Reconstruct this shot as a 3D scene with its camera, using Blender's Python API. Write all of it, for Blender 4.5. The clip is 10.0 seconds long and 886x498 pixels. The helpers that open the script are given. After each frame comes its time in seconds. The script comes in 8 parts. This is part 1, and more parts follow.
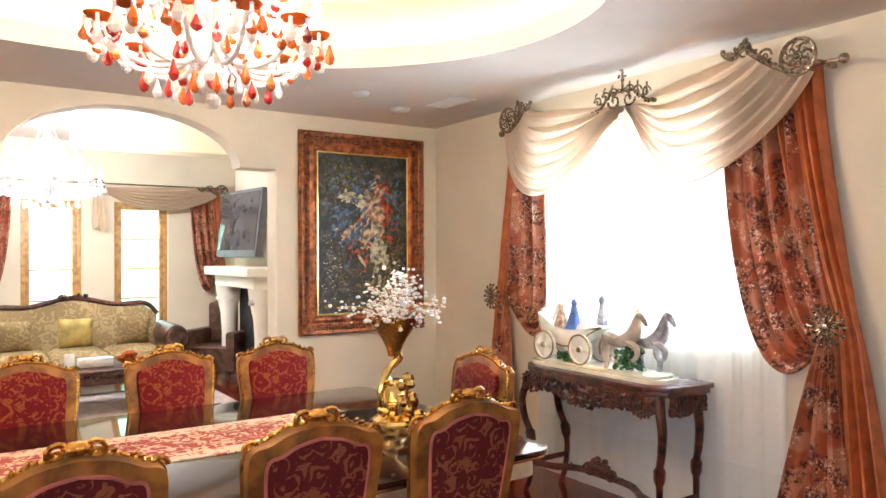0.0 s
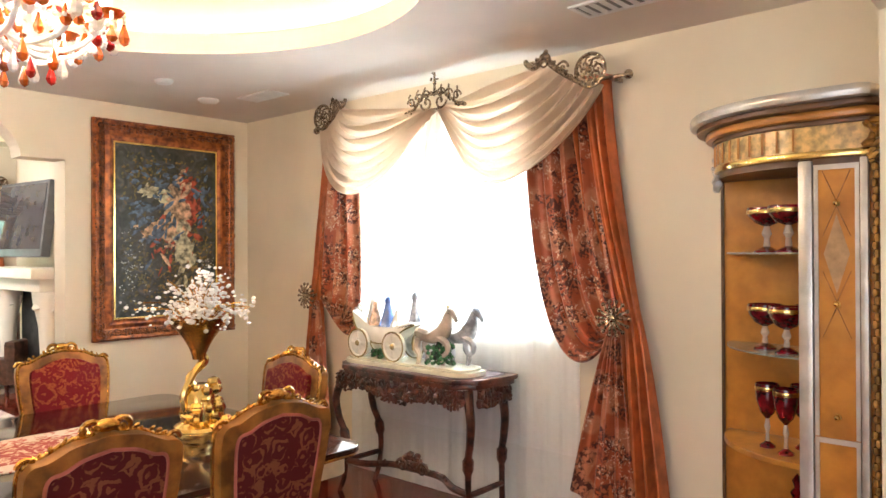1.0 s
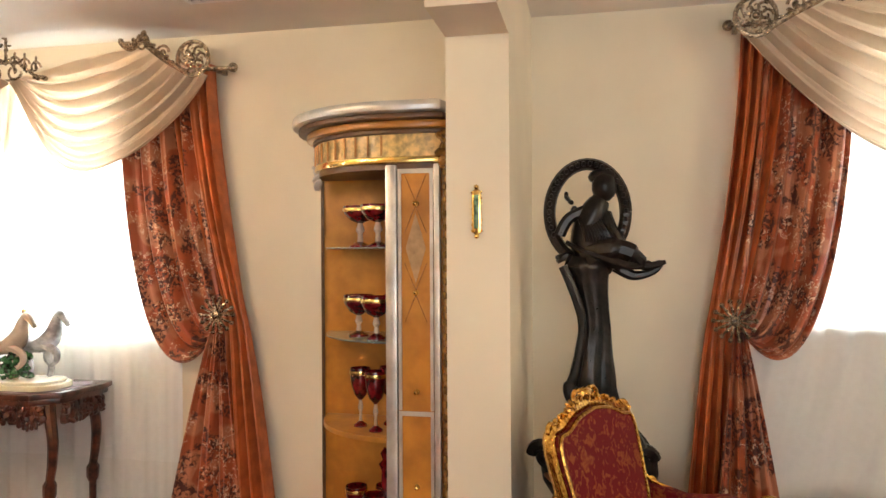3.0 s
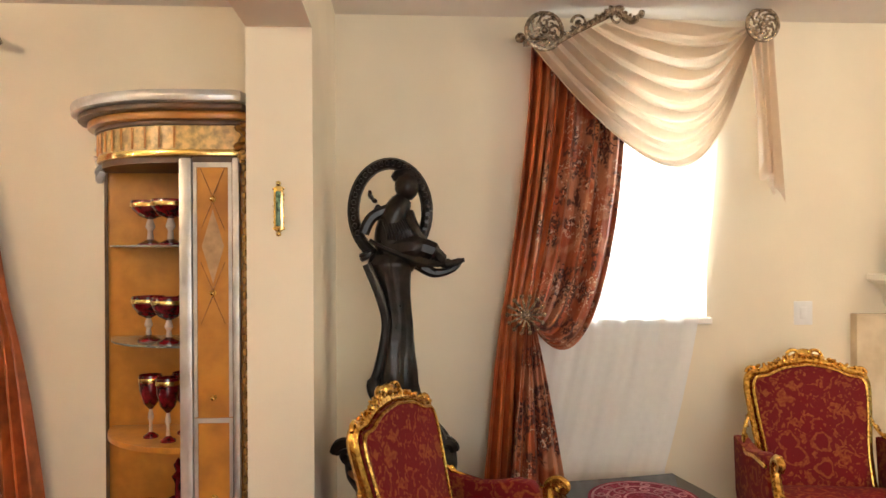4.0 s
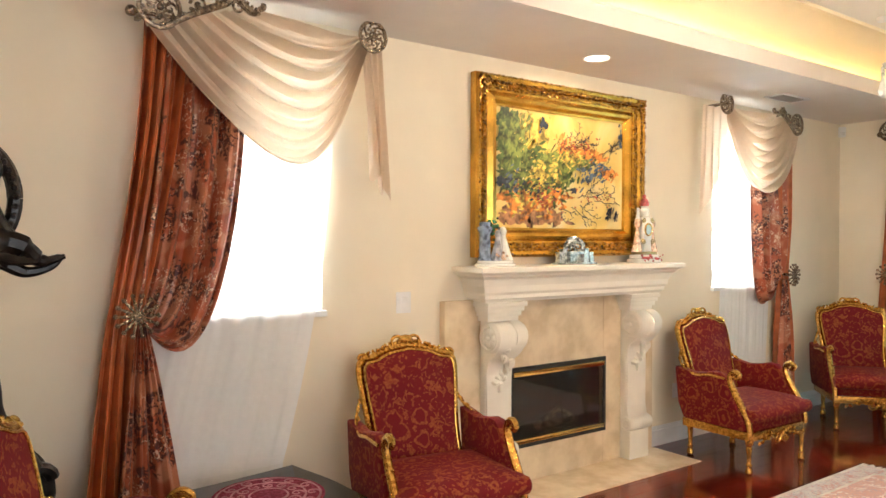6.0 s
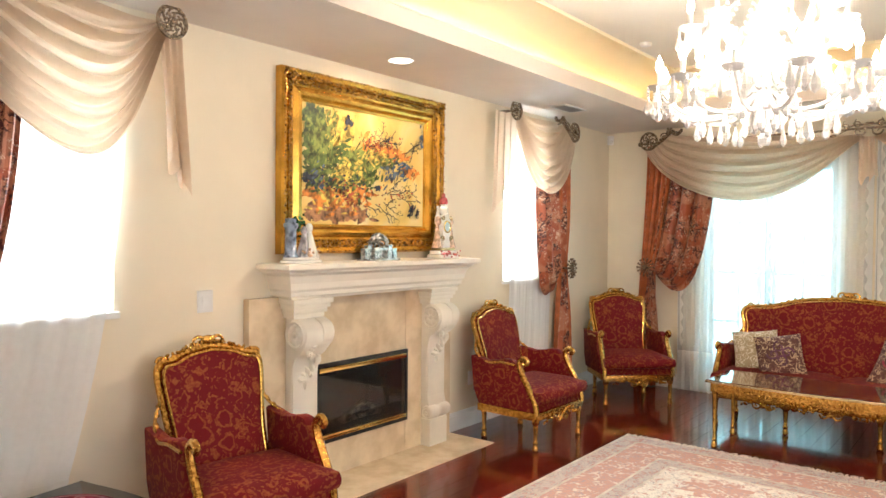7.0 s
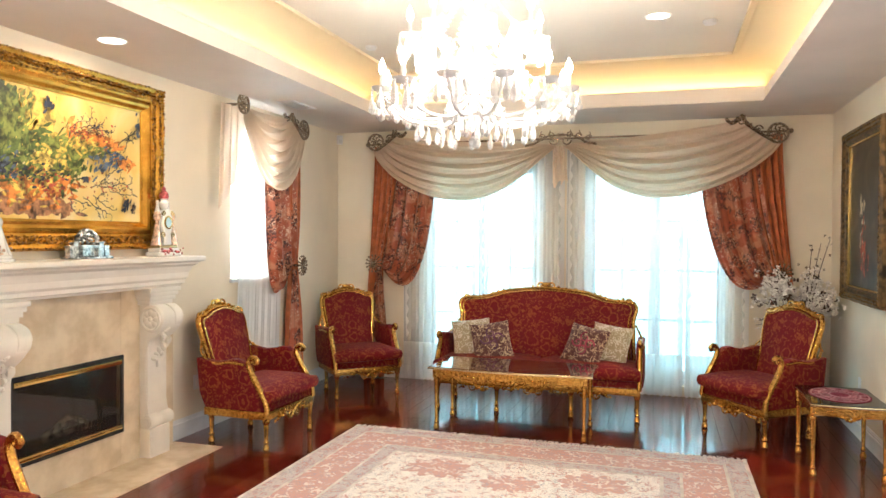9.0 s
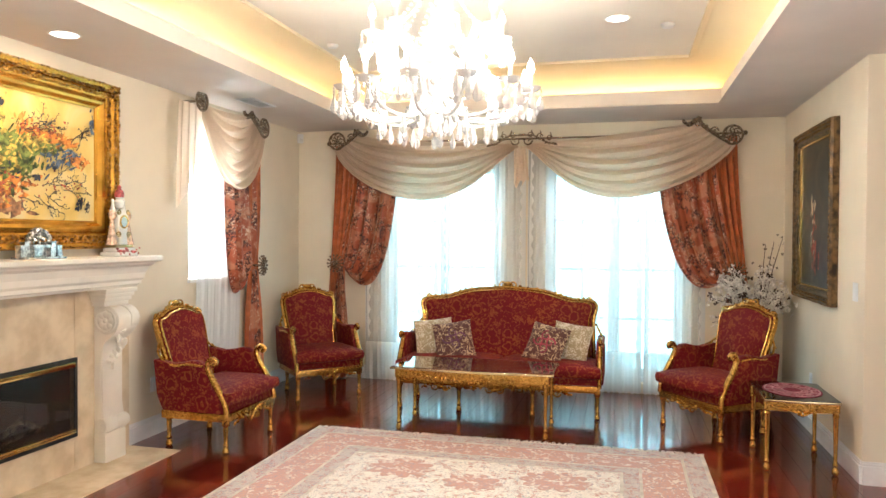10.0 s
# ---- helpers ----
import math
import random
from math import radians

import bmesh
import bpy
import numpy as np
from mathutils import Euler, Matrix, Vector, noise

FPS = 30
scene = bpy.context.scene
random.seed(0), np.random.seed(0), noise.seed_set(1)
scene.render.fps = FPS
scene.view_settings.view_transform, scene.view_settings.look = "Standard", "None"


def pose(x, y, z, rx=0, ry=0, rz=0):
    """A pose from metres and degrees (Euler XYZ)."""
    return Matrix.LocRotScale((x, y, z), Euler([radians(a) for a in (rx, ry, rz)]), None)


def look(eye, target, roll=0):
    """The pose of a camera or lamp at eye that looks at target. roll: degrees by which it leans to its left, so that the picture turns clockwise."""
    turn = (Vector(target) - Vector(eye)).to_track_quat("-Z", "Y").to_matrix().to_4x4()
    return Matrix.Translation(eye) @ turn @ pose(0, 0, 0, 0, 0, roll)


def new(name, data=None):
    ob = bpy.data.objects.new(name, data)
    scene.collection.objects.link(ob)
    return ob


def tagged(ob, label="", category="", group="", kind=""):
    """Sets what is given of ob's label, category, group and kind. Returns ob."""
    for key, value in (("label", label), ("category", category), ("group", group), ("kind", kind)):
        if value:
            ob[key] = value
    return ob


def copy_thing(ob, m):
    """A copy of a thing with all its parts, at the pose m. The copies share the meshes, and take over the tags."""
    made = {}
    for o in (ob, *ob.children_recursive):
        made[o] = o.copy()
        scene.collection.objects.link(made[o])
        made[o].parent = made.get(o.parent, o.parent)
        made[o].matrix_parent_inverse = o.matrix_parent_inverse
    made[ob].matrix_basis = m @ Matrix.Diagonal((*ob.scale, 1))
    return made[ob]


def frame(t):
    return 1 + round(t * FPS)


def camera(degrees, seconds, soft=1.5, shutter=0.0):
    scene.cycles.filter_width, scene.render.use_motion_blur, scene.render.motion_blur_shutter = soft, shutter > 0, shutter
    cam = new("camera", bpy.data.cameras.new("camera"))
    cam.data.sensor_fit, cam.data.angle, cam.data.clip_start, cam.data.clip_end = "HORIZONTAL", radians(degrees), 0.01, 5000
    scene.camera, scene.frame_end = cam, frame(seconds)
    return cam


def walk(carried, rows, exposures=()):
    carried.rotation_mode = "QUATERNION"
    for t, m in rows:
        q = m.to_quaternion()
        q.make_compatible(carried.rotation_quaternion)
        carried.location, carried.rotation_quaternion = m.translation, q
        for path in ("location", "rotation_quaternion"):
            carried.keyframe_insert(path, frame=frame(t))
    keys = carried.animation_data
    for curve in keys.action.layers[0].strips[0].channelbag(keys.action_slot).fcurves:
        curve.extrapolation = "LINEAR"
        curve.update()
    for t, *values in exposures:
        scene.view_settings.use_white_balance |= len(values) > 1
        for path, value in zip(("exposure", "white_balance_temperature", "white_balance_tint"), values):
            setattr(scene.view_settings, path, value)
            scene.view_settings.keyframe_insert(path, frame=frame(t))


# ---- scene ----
# A dining room and a living room in one run, parted by an arch in which the camera stands and turns.
# x: across the rooms, y: along them (living room positive), z: up; metres.
cam = camera(63.3, 10.0)
PATH = [
    (0, look((0.101, 0.066, 1.606), (-1.0172, -1.5928, 1.6163), -0.27)),
    (0.5, look((0.088, 0.067, 1.596), (-1.2333, -1.4346, 1.6078), -0.24)),
    (1, look((0.072, 0.075, 1.590), (-1.4228, -1.2535, 1.6001), -0.26)),
    (1.5, look((0.064, 0.075, 1.584), (-1.5581, -1.0940, 1.5933), -0.27)),
    (2, look((0.065, 0.068, 1.580), (-1.6903, -0.8909, 1.5869), -0.28)),
    (2.5, look((0.059, 0.084, 1.578), (-1.8213, -0.5975, 1.5802), -0.31)),
    (3, look((0.045, 0.121, 1.576), (-1.9137, -0.2831, 1.5747), -0.33)),
    (3.2, look((0.042, 0.129, 1.576), (-1.9362, -0.1661, 1.5737), -0.34)),
    (4.3, look((0.032, 0.115, 1.574), (-1.9487, 0.3897, 1.5645), -0.23)),
    (4.5, look((0.027, 0.113, 1.574), (-1.9410, 0.4719, 1.5638), -0.22)),
    (5, look((-0.011, 0.088, 1.576), (-1.9102, 0.7154, 1.5600), -0.09)),
    (5.5, look((-0.042, 0.051, 1.576), (-1.8218, 0.9624, 1.5559), 0.07)),
    (5.7, look((-0.045, 0.044, 1.576), (-1.7671, 1.0615, 1.5553), 0.10)),
    (6.8, look((-0.063, -0.073, 1.602), (-1.3913, 1.4216, 1.5617), 0.49)),
    (7, look((-0.063, -0.074, 1.603), (-1.3003, 1.4966, 1.5621), 0.51)),
    (7.5, look((-0.050, -0.078, 1.601), (-1.1180, 1.6128, 1.5611), 0.54)),
    (8, look((-0.033, -0.084, 1.591), (-0.8840, 1.7257, 1.5536), 0.53)),
    (8.5, look((-0.028, -0.087, 1.577), (-0.7122, 1.7920, 1.5426), 0.42)),
    (9, look((-0.027, -0.091, 1.573), (-0.6176, 1.8200, 1.5385), 0.37)),
    (9.5, look((-0.029, -0.093, 1.572), (-0.5529, 1.8366, 1.5376), 0.36)),
    (10, look((-0.034, -0.091, 1.570), (-0.5212, 1.8488, 1.5357), 0.35)),
]
EXPOSURES = [(0, 0.40, 5850, 10), (2, 0.32, 6750, 10), (4.5, 0.30, 6900, 10), (5.5, 0.32, 6650, 10), (7, 0.38, 6250, 10), (10, 0.37, 6050, 10)]
walk(cam, PATH, EXPOSURES)

# ---- light ----
world = bpy.data.worlds.new("sky")
scene.world = world
world.use_nodes = True
wn = world.node_tree
sky = wn.nodes.new("ShaderNodeTexSky")
sky.sky_type = "NISHITA"
sky.sun_disc = False
sky.sun_elevation, sky.sun_rotation = radians(50), radians(120)
wn.nodes["Background"].inputs["Strength"].default_value = 0.15
wn.links.new(sky.outputs["Color"], wn.nodes["Background"].inputs["Color"])

LEVEL = 0.92
WARM = (1.0, 0.80, 0.58)
DAY = (0.76, 0.91, 1.0)


def area_lamp(name, m, sx, sy, watts, colour):
    lamp = bpy.data.lights.new(name, "AREA")
    lamp.shape, lamp.size, lamp.size_y, lamp.energy, lamp.color = "RECTANGLE", sx, sy, watts * LEVEL, colour
    ob = new(name, lamp)
    ob.matrix_world = m
    return ob


def point_lamp(name, at, watts, colour, radius=0.05):
    lamp = bpy.data.lights.new(name, "POINT")
    lamp.energy, lamp.color, lamp.shadow_soft_size = watts * LEVEL, colour, radius
    ob = new(name, lamp)
    ob.location = at
    return ob


sun = new("sun", bpy.data.lights.new("sun", "SUN"))
sun.data.energy, sun.data.angle, sun.data.color = 2.0, radians(0.5), (1.0, 0.95, 0.88)
sun.matrix_world = look((0, 0, 0), (-0.55, 0.32, -0.77))

# daylight in the window openings
area_lamp("daylight_dining", look((-3.66, -3.08, 1.75), (0, -3.08, 1.2)), 1.6, 1.25, 150, DAY)
area_lamp("daylight_side_1", look((-3.74, 1.31, 1.85), (0, 1.31, 1.2)), 0.8, 1.2, 42, DAY)
area_lamp("daylight_side_2", look((-3.74, 5.71, 1.85), (0, 5.71, 1.2)), 0.8, 1.2, 62, DAY)
# open sky over the window doors
area_lamp("daylight_far_1", look((-1.9, 8.2, 3.0), (-1.9, 6.2, 0.9)), 1.6, 1.0, 70, (0.80, 0.95, 1.0))
area_lamp("daylight_far_2", look((-0.13, 8.2, 3.0), (-0.13, 6.2, 0.9)), 1.6, 1.0, 70, (0.80, 0.95, 1.0))
# chandeliers, light bulbs in the hidden coves, downlights
for i in range(6):
    a = i * math.pi / 3
    point_lamp("chandelier_bulb", (-0.97 + 0.38 * math.cos(a), 3.65 + 0.38 * math.sin(a), 2.46), 19.5, (1.0, 0.88, 0.72))
    point_lamp("chandelier_bulb", (-0.72 + 0.36 * math.cos(a), -2.75 + 0.36 * math.sin(a), 2.60), 25, WARM)
COVE = (1.0, 0.66, 0.27)
for x in (-2.86, 0.90):
    area_lamp("cove_light", look((x, 3.6, 2.89), (x, 3.6, 4)), 0.05, 5.8, 6.5, COVE)
area_lamp("cove_light", look((-0.97, 6.66, 2.89), (-0.97, 6.66, 4)), 3.5, 0.05, 4.0, COVE)
area_lamp("cove_light", look((-0.97, 0.58, 2.89), (-0.97, 0.58, 4)), 3.5, 0.05, 4.0, COVE)
for x, y, z in ((-3.22, 3.47, 2.70), (-0.09, 5.09, 3.06)):
    area_lamp("downlight", look((x, y, z), (x, y, 0)), 0.09, 0.09, 7, WARM)
# a cool fill added in the hall behind the camera, with no window there; the family room beyond the arch
area_lamp("hall_daylight", look((2.5, 0.8, 1.6), (-3, 0.8, 1.2)), 3.0, 1.8, 75, (0.84, 0.92, 1.0))
for x in (-2.0, -0.9, 0.2):
    area_lamp("family_daylight", look((x, -11.3, 2.9), (x, -9.2, 0.9)), 1.0, 1.0, 70, (0.92, 1.0, 0.98))
for i in range(4):
    a = i * math.pi / 2
    point_lamp("family_bulb", (-0.62 + 0.4 * math.cos(a), -8.0 + 0.4 * math.sin(a), 2.5), 62, (1.0, 0.98, 0.95), 0.08)

# ---- materials ----
def material(name, colour, rough=0.6, metal=0.0, vary=0.12, scale=8.0, bump=0.0, bump_scale=60.0, second=None, coat=0.0, trans=0.0, spec=0.5, each=0.0):
    """A surface with grain at two scales; second: a colour that is mixed in in patches; each: how far pieces differ."""
    m = bpy.data.materials.new(name)
    m.use_nodes = True
    nt = m.node_tree
    b = nt.nodes["Principled BSDF"]
    co = nt.nodes.new("ShaderNodeTexCoord")
    n1 = nt.nodes.new("ShaderNodeTexNoise")
    n1.inputs["Scale"].default_value, n1.inputs["Detail"].default_value = scale, 6.0
    nt.links.new(co.outputs["Object"], n1.inputs["Vector"])
    ramp = nt.nodes.new("ShaderNodeValToRGB")
    other = second or tuple(max(0.0, c * (1 - 2.2 * vary)) for c in colour)
    bright = tuple(min(1.0, c * (1 + vary)) for c in colour)
    ramp.color_ramp.elements[0].position, ramp.color_ramp.elements[1].position = 0.36, 0.62
    ramp.color_ramp.elements[0].color, ramp.color_ramp.elements[1].color = (*other, 1), (*bright, 1)
    nt.links.new(n1.outputs["Fac"], ramp.inputs["Fac"])
    out = ramp.outputs["Color"]
    if each:
        info = nt.nodes.new("ShaderNodeObjectInfo")
        rng = nt.nodes.new("ShaderNodeMapRange")
        rng.inputs["To Min"].default_value, rng.inputs["To Max"].default_value = 1 - each, 1 + each
        nt.links.new(info.outputs["Random"], rng.inputs["Value"])
        hsv = nt.nodes.new("ShaderNodeHueSaturation")
        nt.links.new(rng.outputs["Result"], hsv.inputs["Value"])
        nt.links.new(out, hsv.inputs["Color"])
        out = hsv.outputs["Color"]
    nt.links.new(out, b.inputs["Base Color"])
    n2 = nt.nodes.new("ShaderNodeTexNoise")
    n2.inputs["Scale"].default_value, n2.inputs["Detail"].default_value = bump_scale, 4.0
    nt.links.new(co.outputs["Object"], n2.inputs["Vector"])
    r2 = nt.nodes.new("ShaderNodeMapRange")
    r2.inputs["To Min"].default_value, r2.inputs["To Max"].default_value = rough * 0.8, min(1.0, rough * 1.2)
    nt.links.new(n2.outputs["Fac"], r2.inputs["Value"])
    nt.links.new(r2.outputs["Result"], b.inputs["Roughness"])
    b.inputs["Metallic"].default_value = metal
    b.inputs["Coat Weight"].default_value = coat
    b.inputs["Coat Roughness"].default_value = 0.06
    b.inputs["Transmission Weight"].default_value = trans
    b.inputs["Specular IOR Level"].default_value = spec
    if bump:
        bp = nt.nodes.new("ShaderNodeBump")
        bp.inputs["Strength"].default_value, bp.inputs["Distance"].default_value = bump, 0.004
        nt.links.new(n2.outputs["Fac"], bp.inputs["Height"])
        nt.links.new(bp.outputs["Normal"], b.inputs["Normal"])
    return m


def glow(name, colour, strength):
    m = bpy.data.materials.new(name)
    m.use_nodes = True
    b = m.node_tree.nodes["Principled BSDF"]
    b.inputs["Base Color"].default_value = (*colour, 1)
    b.inputs["Emission Color"].default_value = (*colour, 1)
    b.inputs["Emission Strength"].default_value = strength
    return m


def damask(name, ground, figure, cell=0.11, rough=0.75, extra=None, cut=0.5, metal=0.0, detail=4.0):
    """A woven cloth: curled figures over a ground, with threads as fine relief."""
    m = bpy.data.materials.new(name)
    m.use_nodes = True
    nt = m.node_tree
    b = nt.nodes["Principled BSDF"]
    co = nt.nodes.new("ShaderNodeTexCoord")
    warp = nt.nodes.new("ShaderNodeTexNoise")
    warp.inputs["Scale"].default_value, warp.inputs["Detail"].default_value = 1.6 / cell, 3.0
    nt.links.new(co.outputs["Object"], warp.inputs["Vector"])
    mixv = nt.nodes.new("ShaderNodeVectorMath")
    mixv.operation = "MULTIPLY_ADD"
    nt.links.new(warp.outputs["Color"], mixv.inputs[0])
    mixv.inputs[1].default_value = (cell * 0.9,) * 3
    nt.links.new(co.outputs["Object"], mixv.inputs[2])
    vor = nt.nodes.new("ShaderNodeTexVoronoi")
    vor.inputs["Scale"].default_value = 1.0 / cell
    nt.links.new(mixv.outputs["Vector"], vor.inputs["Vector"])
    wave = nt.nodes.new("ShaderNodeMath")
    wave.operation = "MULTIPLY"
    nt.links.new(vor.outputs["Distance"], wave.inputs[0])
    wave.inputs[1].default_value = 17.0
    sine = nt.nodes.new("ShaderNodeMath")
    sine.operation = "SINE"
    nt.links.new(wave.outputs["Value"], sine.inputs[0])
    patch = nt.nodes.new("ShaderNodeTexNoise")
    patch.inputs["Scale"].default_value, patch.inputs["Detail"].default_value = 0.9 / cell, detail
    nt.links.new(co.outputs["Object"], patch.inputs["Vector"])
    both = nt.nodes.new("ShaderNodeMath")
    both.operation = "MULTIPLY_ADD"
    nt.links.new(sine.outputs["Value"], both.inputs[0])
    both.inputs[1].default_value = 0.16
    nt.links.new(patch.outputs["Fac"], both.inputs[2])
    ramp = nt.nodes.new("ShaderNodeValToRGB")
    e = ramp.color_ramp.elements
    e[0].position, e[1].position = cut + 0.02, cut + 0.09
    e[0].color, e[1].color = (*ground, 1), (*figure, 1)
    if extra:
        for place, colour in ((cut - 0.16, ground), (cut - 0.13, extra), (cut - 0.10, extra), (cut - 0.07, ground)):
            k = ramp.color_ramp.elements.new(place)
            k.color = (*colour, 1)
    nt.links.new(both.outputs["Value"], ramp.inputs["Fac"])
    nt.links.new(ramp.outputs["Color"], b.inputs["Base Color"])
    b.inputs["Roughness"].default_value = rough
    b.inputs["Metallic"].default_value = metal
    b.inputs["Specular IOR Level"].default_value = 0.18
    th = nt.nodes.new("ShaderNodeTexNoise")
    th.inputs["Scale"].default_value = 500.0
    nt.links.new(co.outputs["Object"], th.inputs["Vector"])
    bp = nt.nodes.new("ShaderNodeBump")
    bp.inputs["Strength"].default_value, bp.inputs["Distance"].default_value = 0.35, 0.002
    nt.links.new(both.outputs["Value"], bp.inputs["Height"])
    nt.links.new(bp.outputs["Normal"], b.inputs["Normal"])
    return m


def veil(name, colour, through_share, clear):
    """Thin cloth that lets light through: diffuse, translucent and clear shares."""
    m = bpy.data.materials.new(name)
    m.use_nodes = True
    nt = m.node_tree
    nt.nodes.remove(nt.nodes["Principled BSDF"])
    out = nt.nodes["Material Output"]
    d = nt.nodes.new("ShaderNodeBsdfDiffuse")
    t = nt.nodes.new("ShaderNodeBsdfTranslucent")
    c = nt.nodes.new("ShaderNodeBsdfTransparent")
    co = nt.nodes.new("ShaderNodeTexCoord")
    n = nt.nodes.new("ShaderNodeTexNoise")
    n.inputs["Scale"].default_value, n.inputs["Detail"].default_value = 30.0, 5.0
    nt.links.new(co.outputs["Object"], n.inputs["Vector"])
    ramp = nt.nodes.new("ShaderNodeValToRGB")
    ramp.color_ramp.elements[0].color = (*(k * 0.9 for k in colour), 1)
    ramp.color_ramp.elements[1].color = (*colour, 1)
    nt.links.new(n.outputs["Fac"], ramp.inputs["Fac"])
    for s in (d, t):
        nt.links.new(ramp.outputs["Color"], s.inputs["Color"])
    a = nt.nodes.new("ShaderNodeMixShader")
    a.inputs["Fac"].default_value = through_share
    nt.links.new(d.outputs["BSDF"], a.inputs[1])
    nt.links.new(t.outputs["BSDF"], a.inputs[2])
    k = nt.nodes.new("ShaderNodeMixShader")
    k.inputs["Fac"].default_value = clear
    nt.links.new(a.outputs["Shader"], k.inputs[1])
    nt.links.new(c.outputs["BSDF"], k.inputs[2])
    nt.links.new(k.outputs["Shader"], out.inputs["Surface"])
    return m


PLASTER = material("cream_plaster", (0.80, 0.71, 0.555), 0.8, vary=0.03, scale=1.5, bump=0.12, bump_scale=90)
CEILING = material("ceiling_paint", (0.78, 0.71, 0.64), 0.85, vary=0.03, scale=1.2, bump=0.08, bump_scale=120)
TRAY = material("tray_paint", (0.82, 0.76, 0.66), 0.85, vary=0.02, scale=1.0)
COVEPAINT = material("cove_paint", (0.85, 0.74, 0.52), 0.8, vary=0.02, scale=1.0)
WHITE = material("white_trim_paint", (0.80, 0.79, 0.77), 0.45, vary=0.03)
FLOORWOOD = material("cherry_floor", (0.15, 0.017, 0.008), 0.13, vary=0.25, scale=5, coat=0.35, bump=0.04, bump_scale=30, each=0.45)
MARBLE = material("cream_marble", (0.74, 0.61, 0.43), 0.22, vary=0.08, scale=6, second=(0.64, 0.50, 0.33))
LIMESTONE = material("white_limestone", (0.86, 0.80, 0.69), 0.5, vary=0.012, scale=9, bump=0.2, bump_scale=80)
GOLD = material("gold_leaf", (0.62, 0.36, 0.085), 0.25, 0.94, vary=0.2, scale=70, second=(0.30, 0.14, 0.03), bump=0.35, bump_scale=110)
OLDGOLD = material("antique_gold", (0.42, 0.24, 0.07), 0.36, 0.85, vary=0.3, scale=30, second=(0.22, 0.12, 0.04), bump=0.4, bump_scale=90)
BRASS = material("polished_brass", (0.85, 0.62, 0.22), 0.18, 1.0, vary=0.08)
PEWTER = material("dark_pewter", (0.36, 0.28, 0.20), 0.27, 0.85, vary=0.3, scale=60, bump=0.5, bump_scale=160)
SILVER = material("silver_paint", (0.60, 0.58, 0.55), 0.35, 0.6, vary=0.1)


def rosette_cloth(name, ground, figure, cell=0.17):
    """Damask with ringed rosettes and short curled leaves between them."""
    m = bpy.data.materials.new(name)
    m.use_nodes = True
    nt = m.node_tree
    b = nt.nodes["Principled BSDF"]
    co = nt.nodes.new("ShaderNodeTexCoord")

    def maths(op, a, c, d=None):
        t = nt.nodes.new("ShaderNodeMath")
        t.operation = op
        for k, v in enumerate((a, c, d)):
            if v is None:
                continue
            if isinstance(v, float):
                t.inputs[k].default_value = v
            else:
                nt.links.new(v, t.inputs[k])
        return t.outputs["Value"]

    def span(v, lo, hi):
        r = nt.nodes.new("ShaderNodeMapRange")
        r.inputs["From Min"].default_value, r.inputs["From Max"].default_value = lo, hi
        nt.links.new(v, r.inputs["Value"])
        return r.outputs["Result"]

    vor = nt.nodes.new("ShaderNodeTexVoronoi")
    vor.inputs["Scale"].default_value, vor.inputs["Randomness"].default_value = 1.0 / cell, 0.75
    bend = nt.nodes.new("ShaderNodeTexNoise")
    bend.inputs["Scale"].default_value, bend.inputs["Detail"].default_value = 3.2 / cell, 2.0
    nt.links.new(co.outputs["Object"], bend.inputs["Vector"])
    shift = nt.nodes.new("ShaderNodeVectorMath")
    shift.operation = "MULTIPLY_ADD"
    nt.links.new(bend.outputs["Color"], shift.inputs[0])
    shift.inputs[1].default_value = (cell * 0.42,) * 3
    nt.links.new(co.outputs["Object"], shift.inputs[2])
    nt.links.new(shift.outputs["Vector"], vor.inputs["Vector"])
    d = vor.outputs["Distance"]
    rings = maths("MULTIPLY", span(maths("SINE", maths("MULTIPLY", d, 25.0), 0.0), 0.2, 0.8), span(d, 0.37, 0.33))
    leaf = nt.nodes.new("ShaderNodeTexNoise")
    leaf.inputs["Scale"].default_value, leaf.inputs["Detail"].default_value, leaf.inputs["Distortion"].default_value = 5.0 / cell, 2.0, 1.3
    nt.links.new(co.outputs["Object"], leaf.inputs["Vector"])
    leaves = maths("MULTIPLY", span(leaf.outputs["Fac"], 0.53, 0.57), span(d, 0.38, 0.43))
    fig = maths("MAXIMUM", rings, leaves)
    wear = nt.nodes.new("ShaderNodeTexNoise")
    wear.inputs["Scale"].default_value, wear.inputs["Detail"].default_value = 90.0, 3.0
    nt.links.new(co.outputs["Object"], wear.inputs["Vector"])
    fac = maths("MULTIPLY", fig, span(wear.outputs["Fac"], 0.2, 0.6))
    x = nt.nodes.new("ShaderNodeMix")
    x.data_type = "RGBA"
    nt.links.new(fac, x.inputs["Factor"])
    x.inputs["A"].default_value, x.inputs["B"].default_value = (*ground, 1), (*figure, 1)
    nt.links.new(x.outputs["Result"], b.inputs["Base Color"])
    b.inputs["Roughness"].default_value = 0.72
    b.inputs["Specular IOR Level"].default_value = 0.2
    bp = nt.nodes.new("ShaderNodeBump")
    bp.inputs["Strength"].default_value, bp.inputs["Distance"].default_value = 0.4, 0.002
    nt.links.new(maths("ADD", fig, wear.outputs["Fac"]), bp.inputs["Height"])
    nt.links.new(bp.outputs["Normal"], b.inputs["Normal"])
    return m


RED = rosette_cloth("red_damask", (0.135, 0.004, 0.007), (0.25, 0.062, 0.017))
RUST = material("rust_satin", (0.50, 0.135, 0.045), 0.42, 0.0, vary=0.12, scale=14, bump=0.1, bump_scale=300)


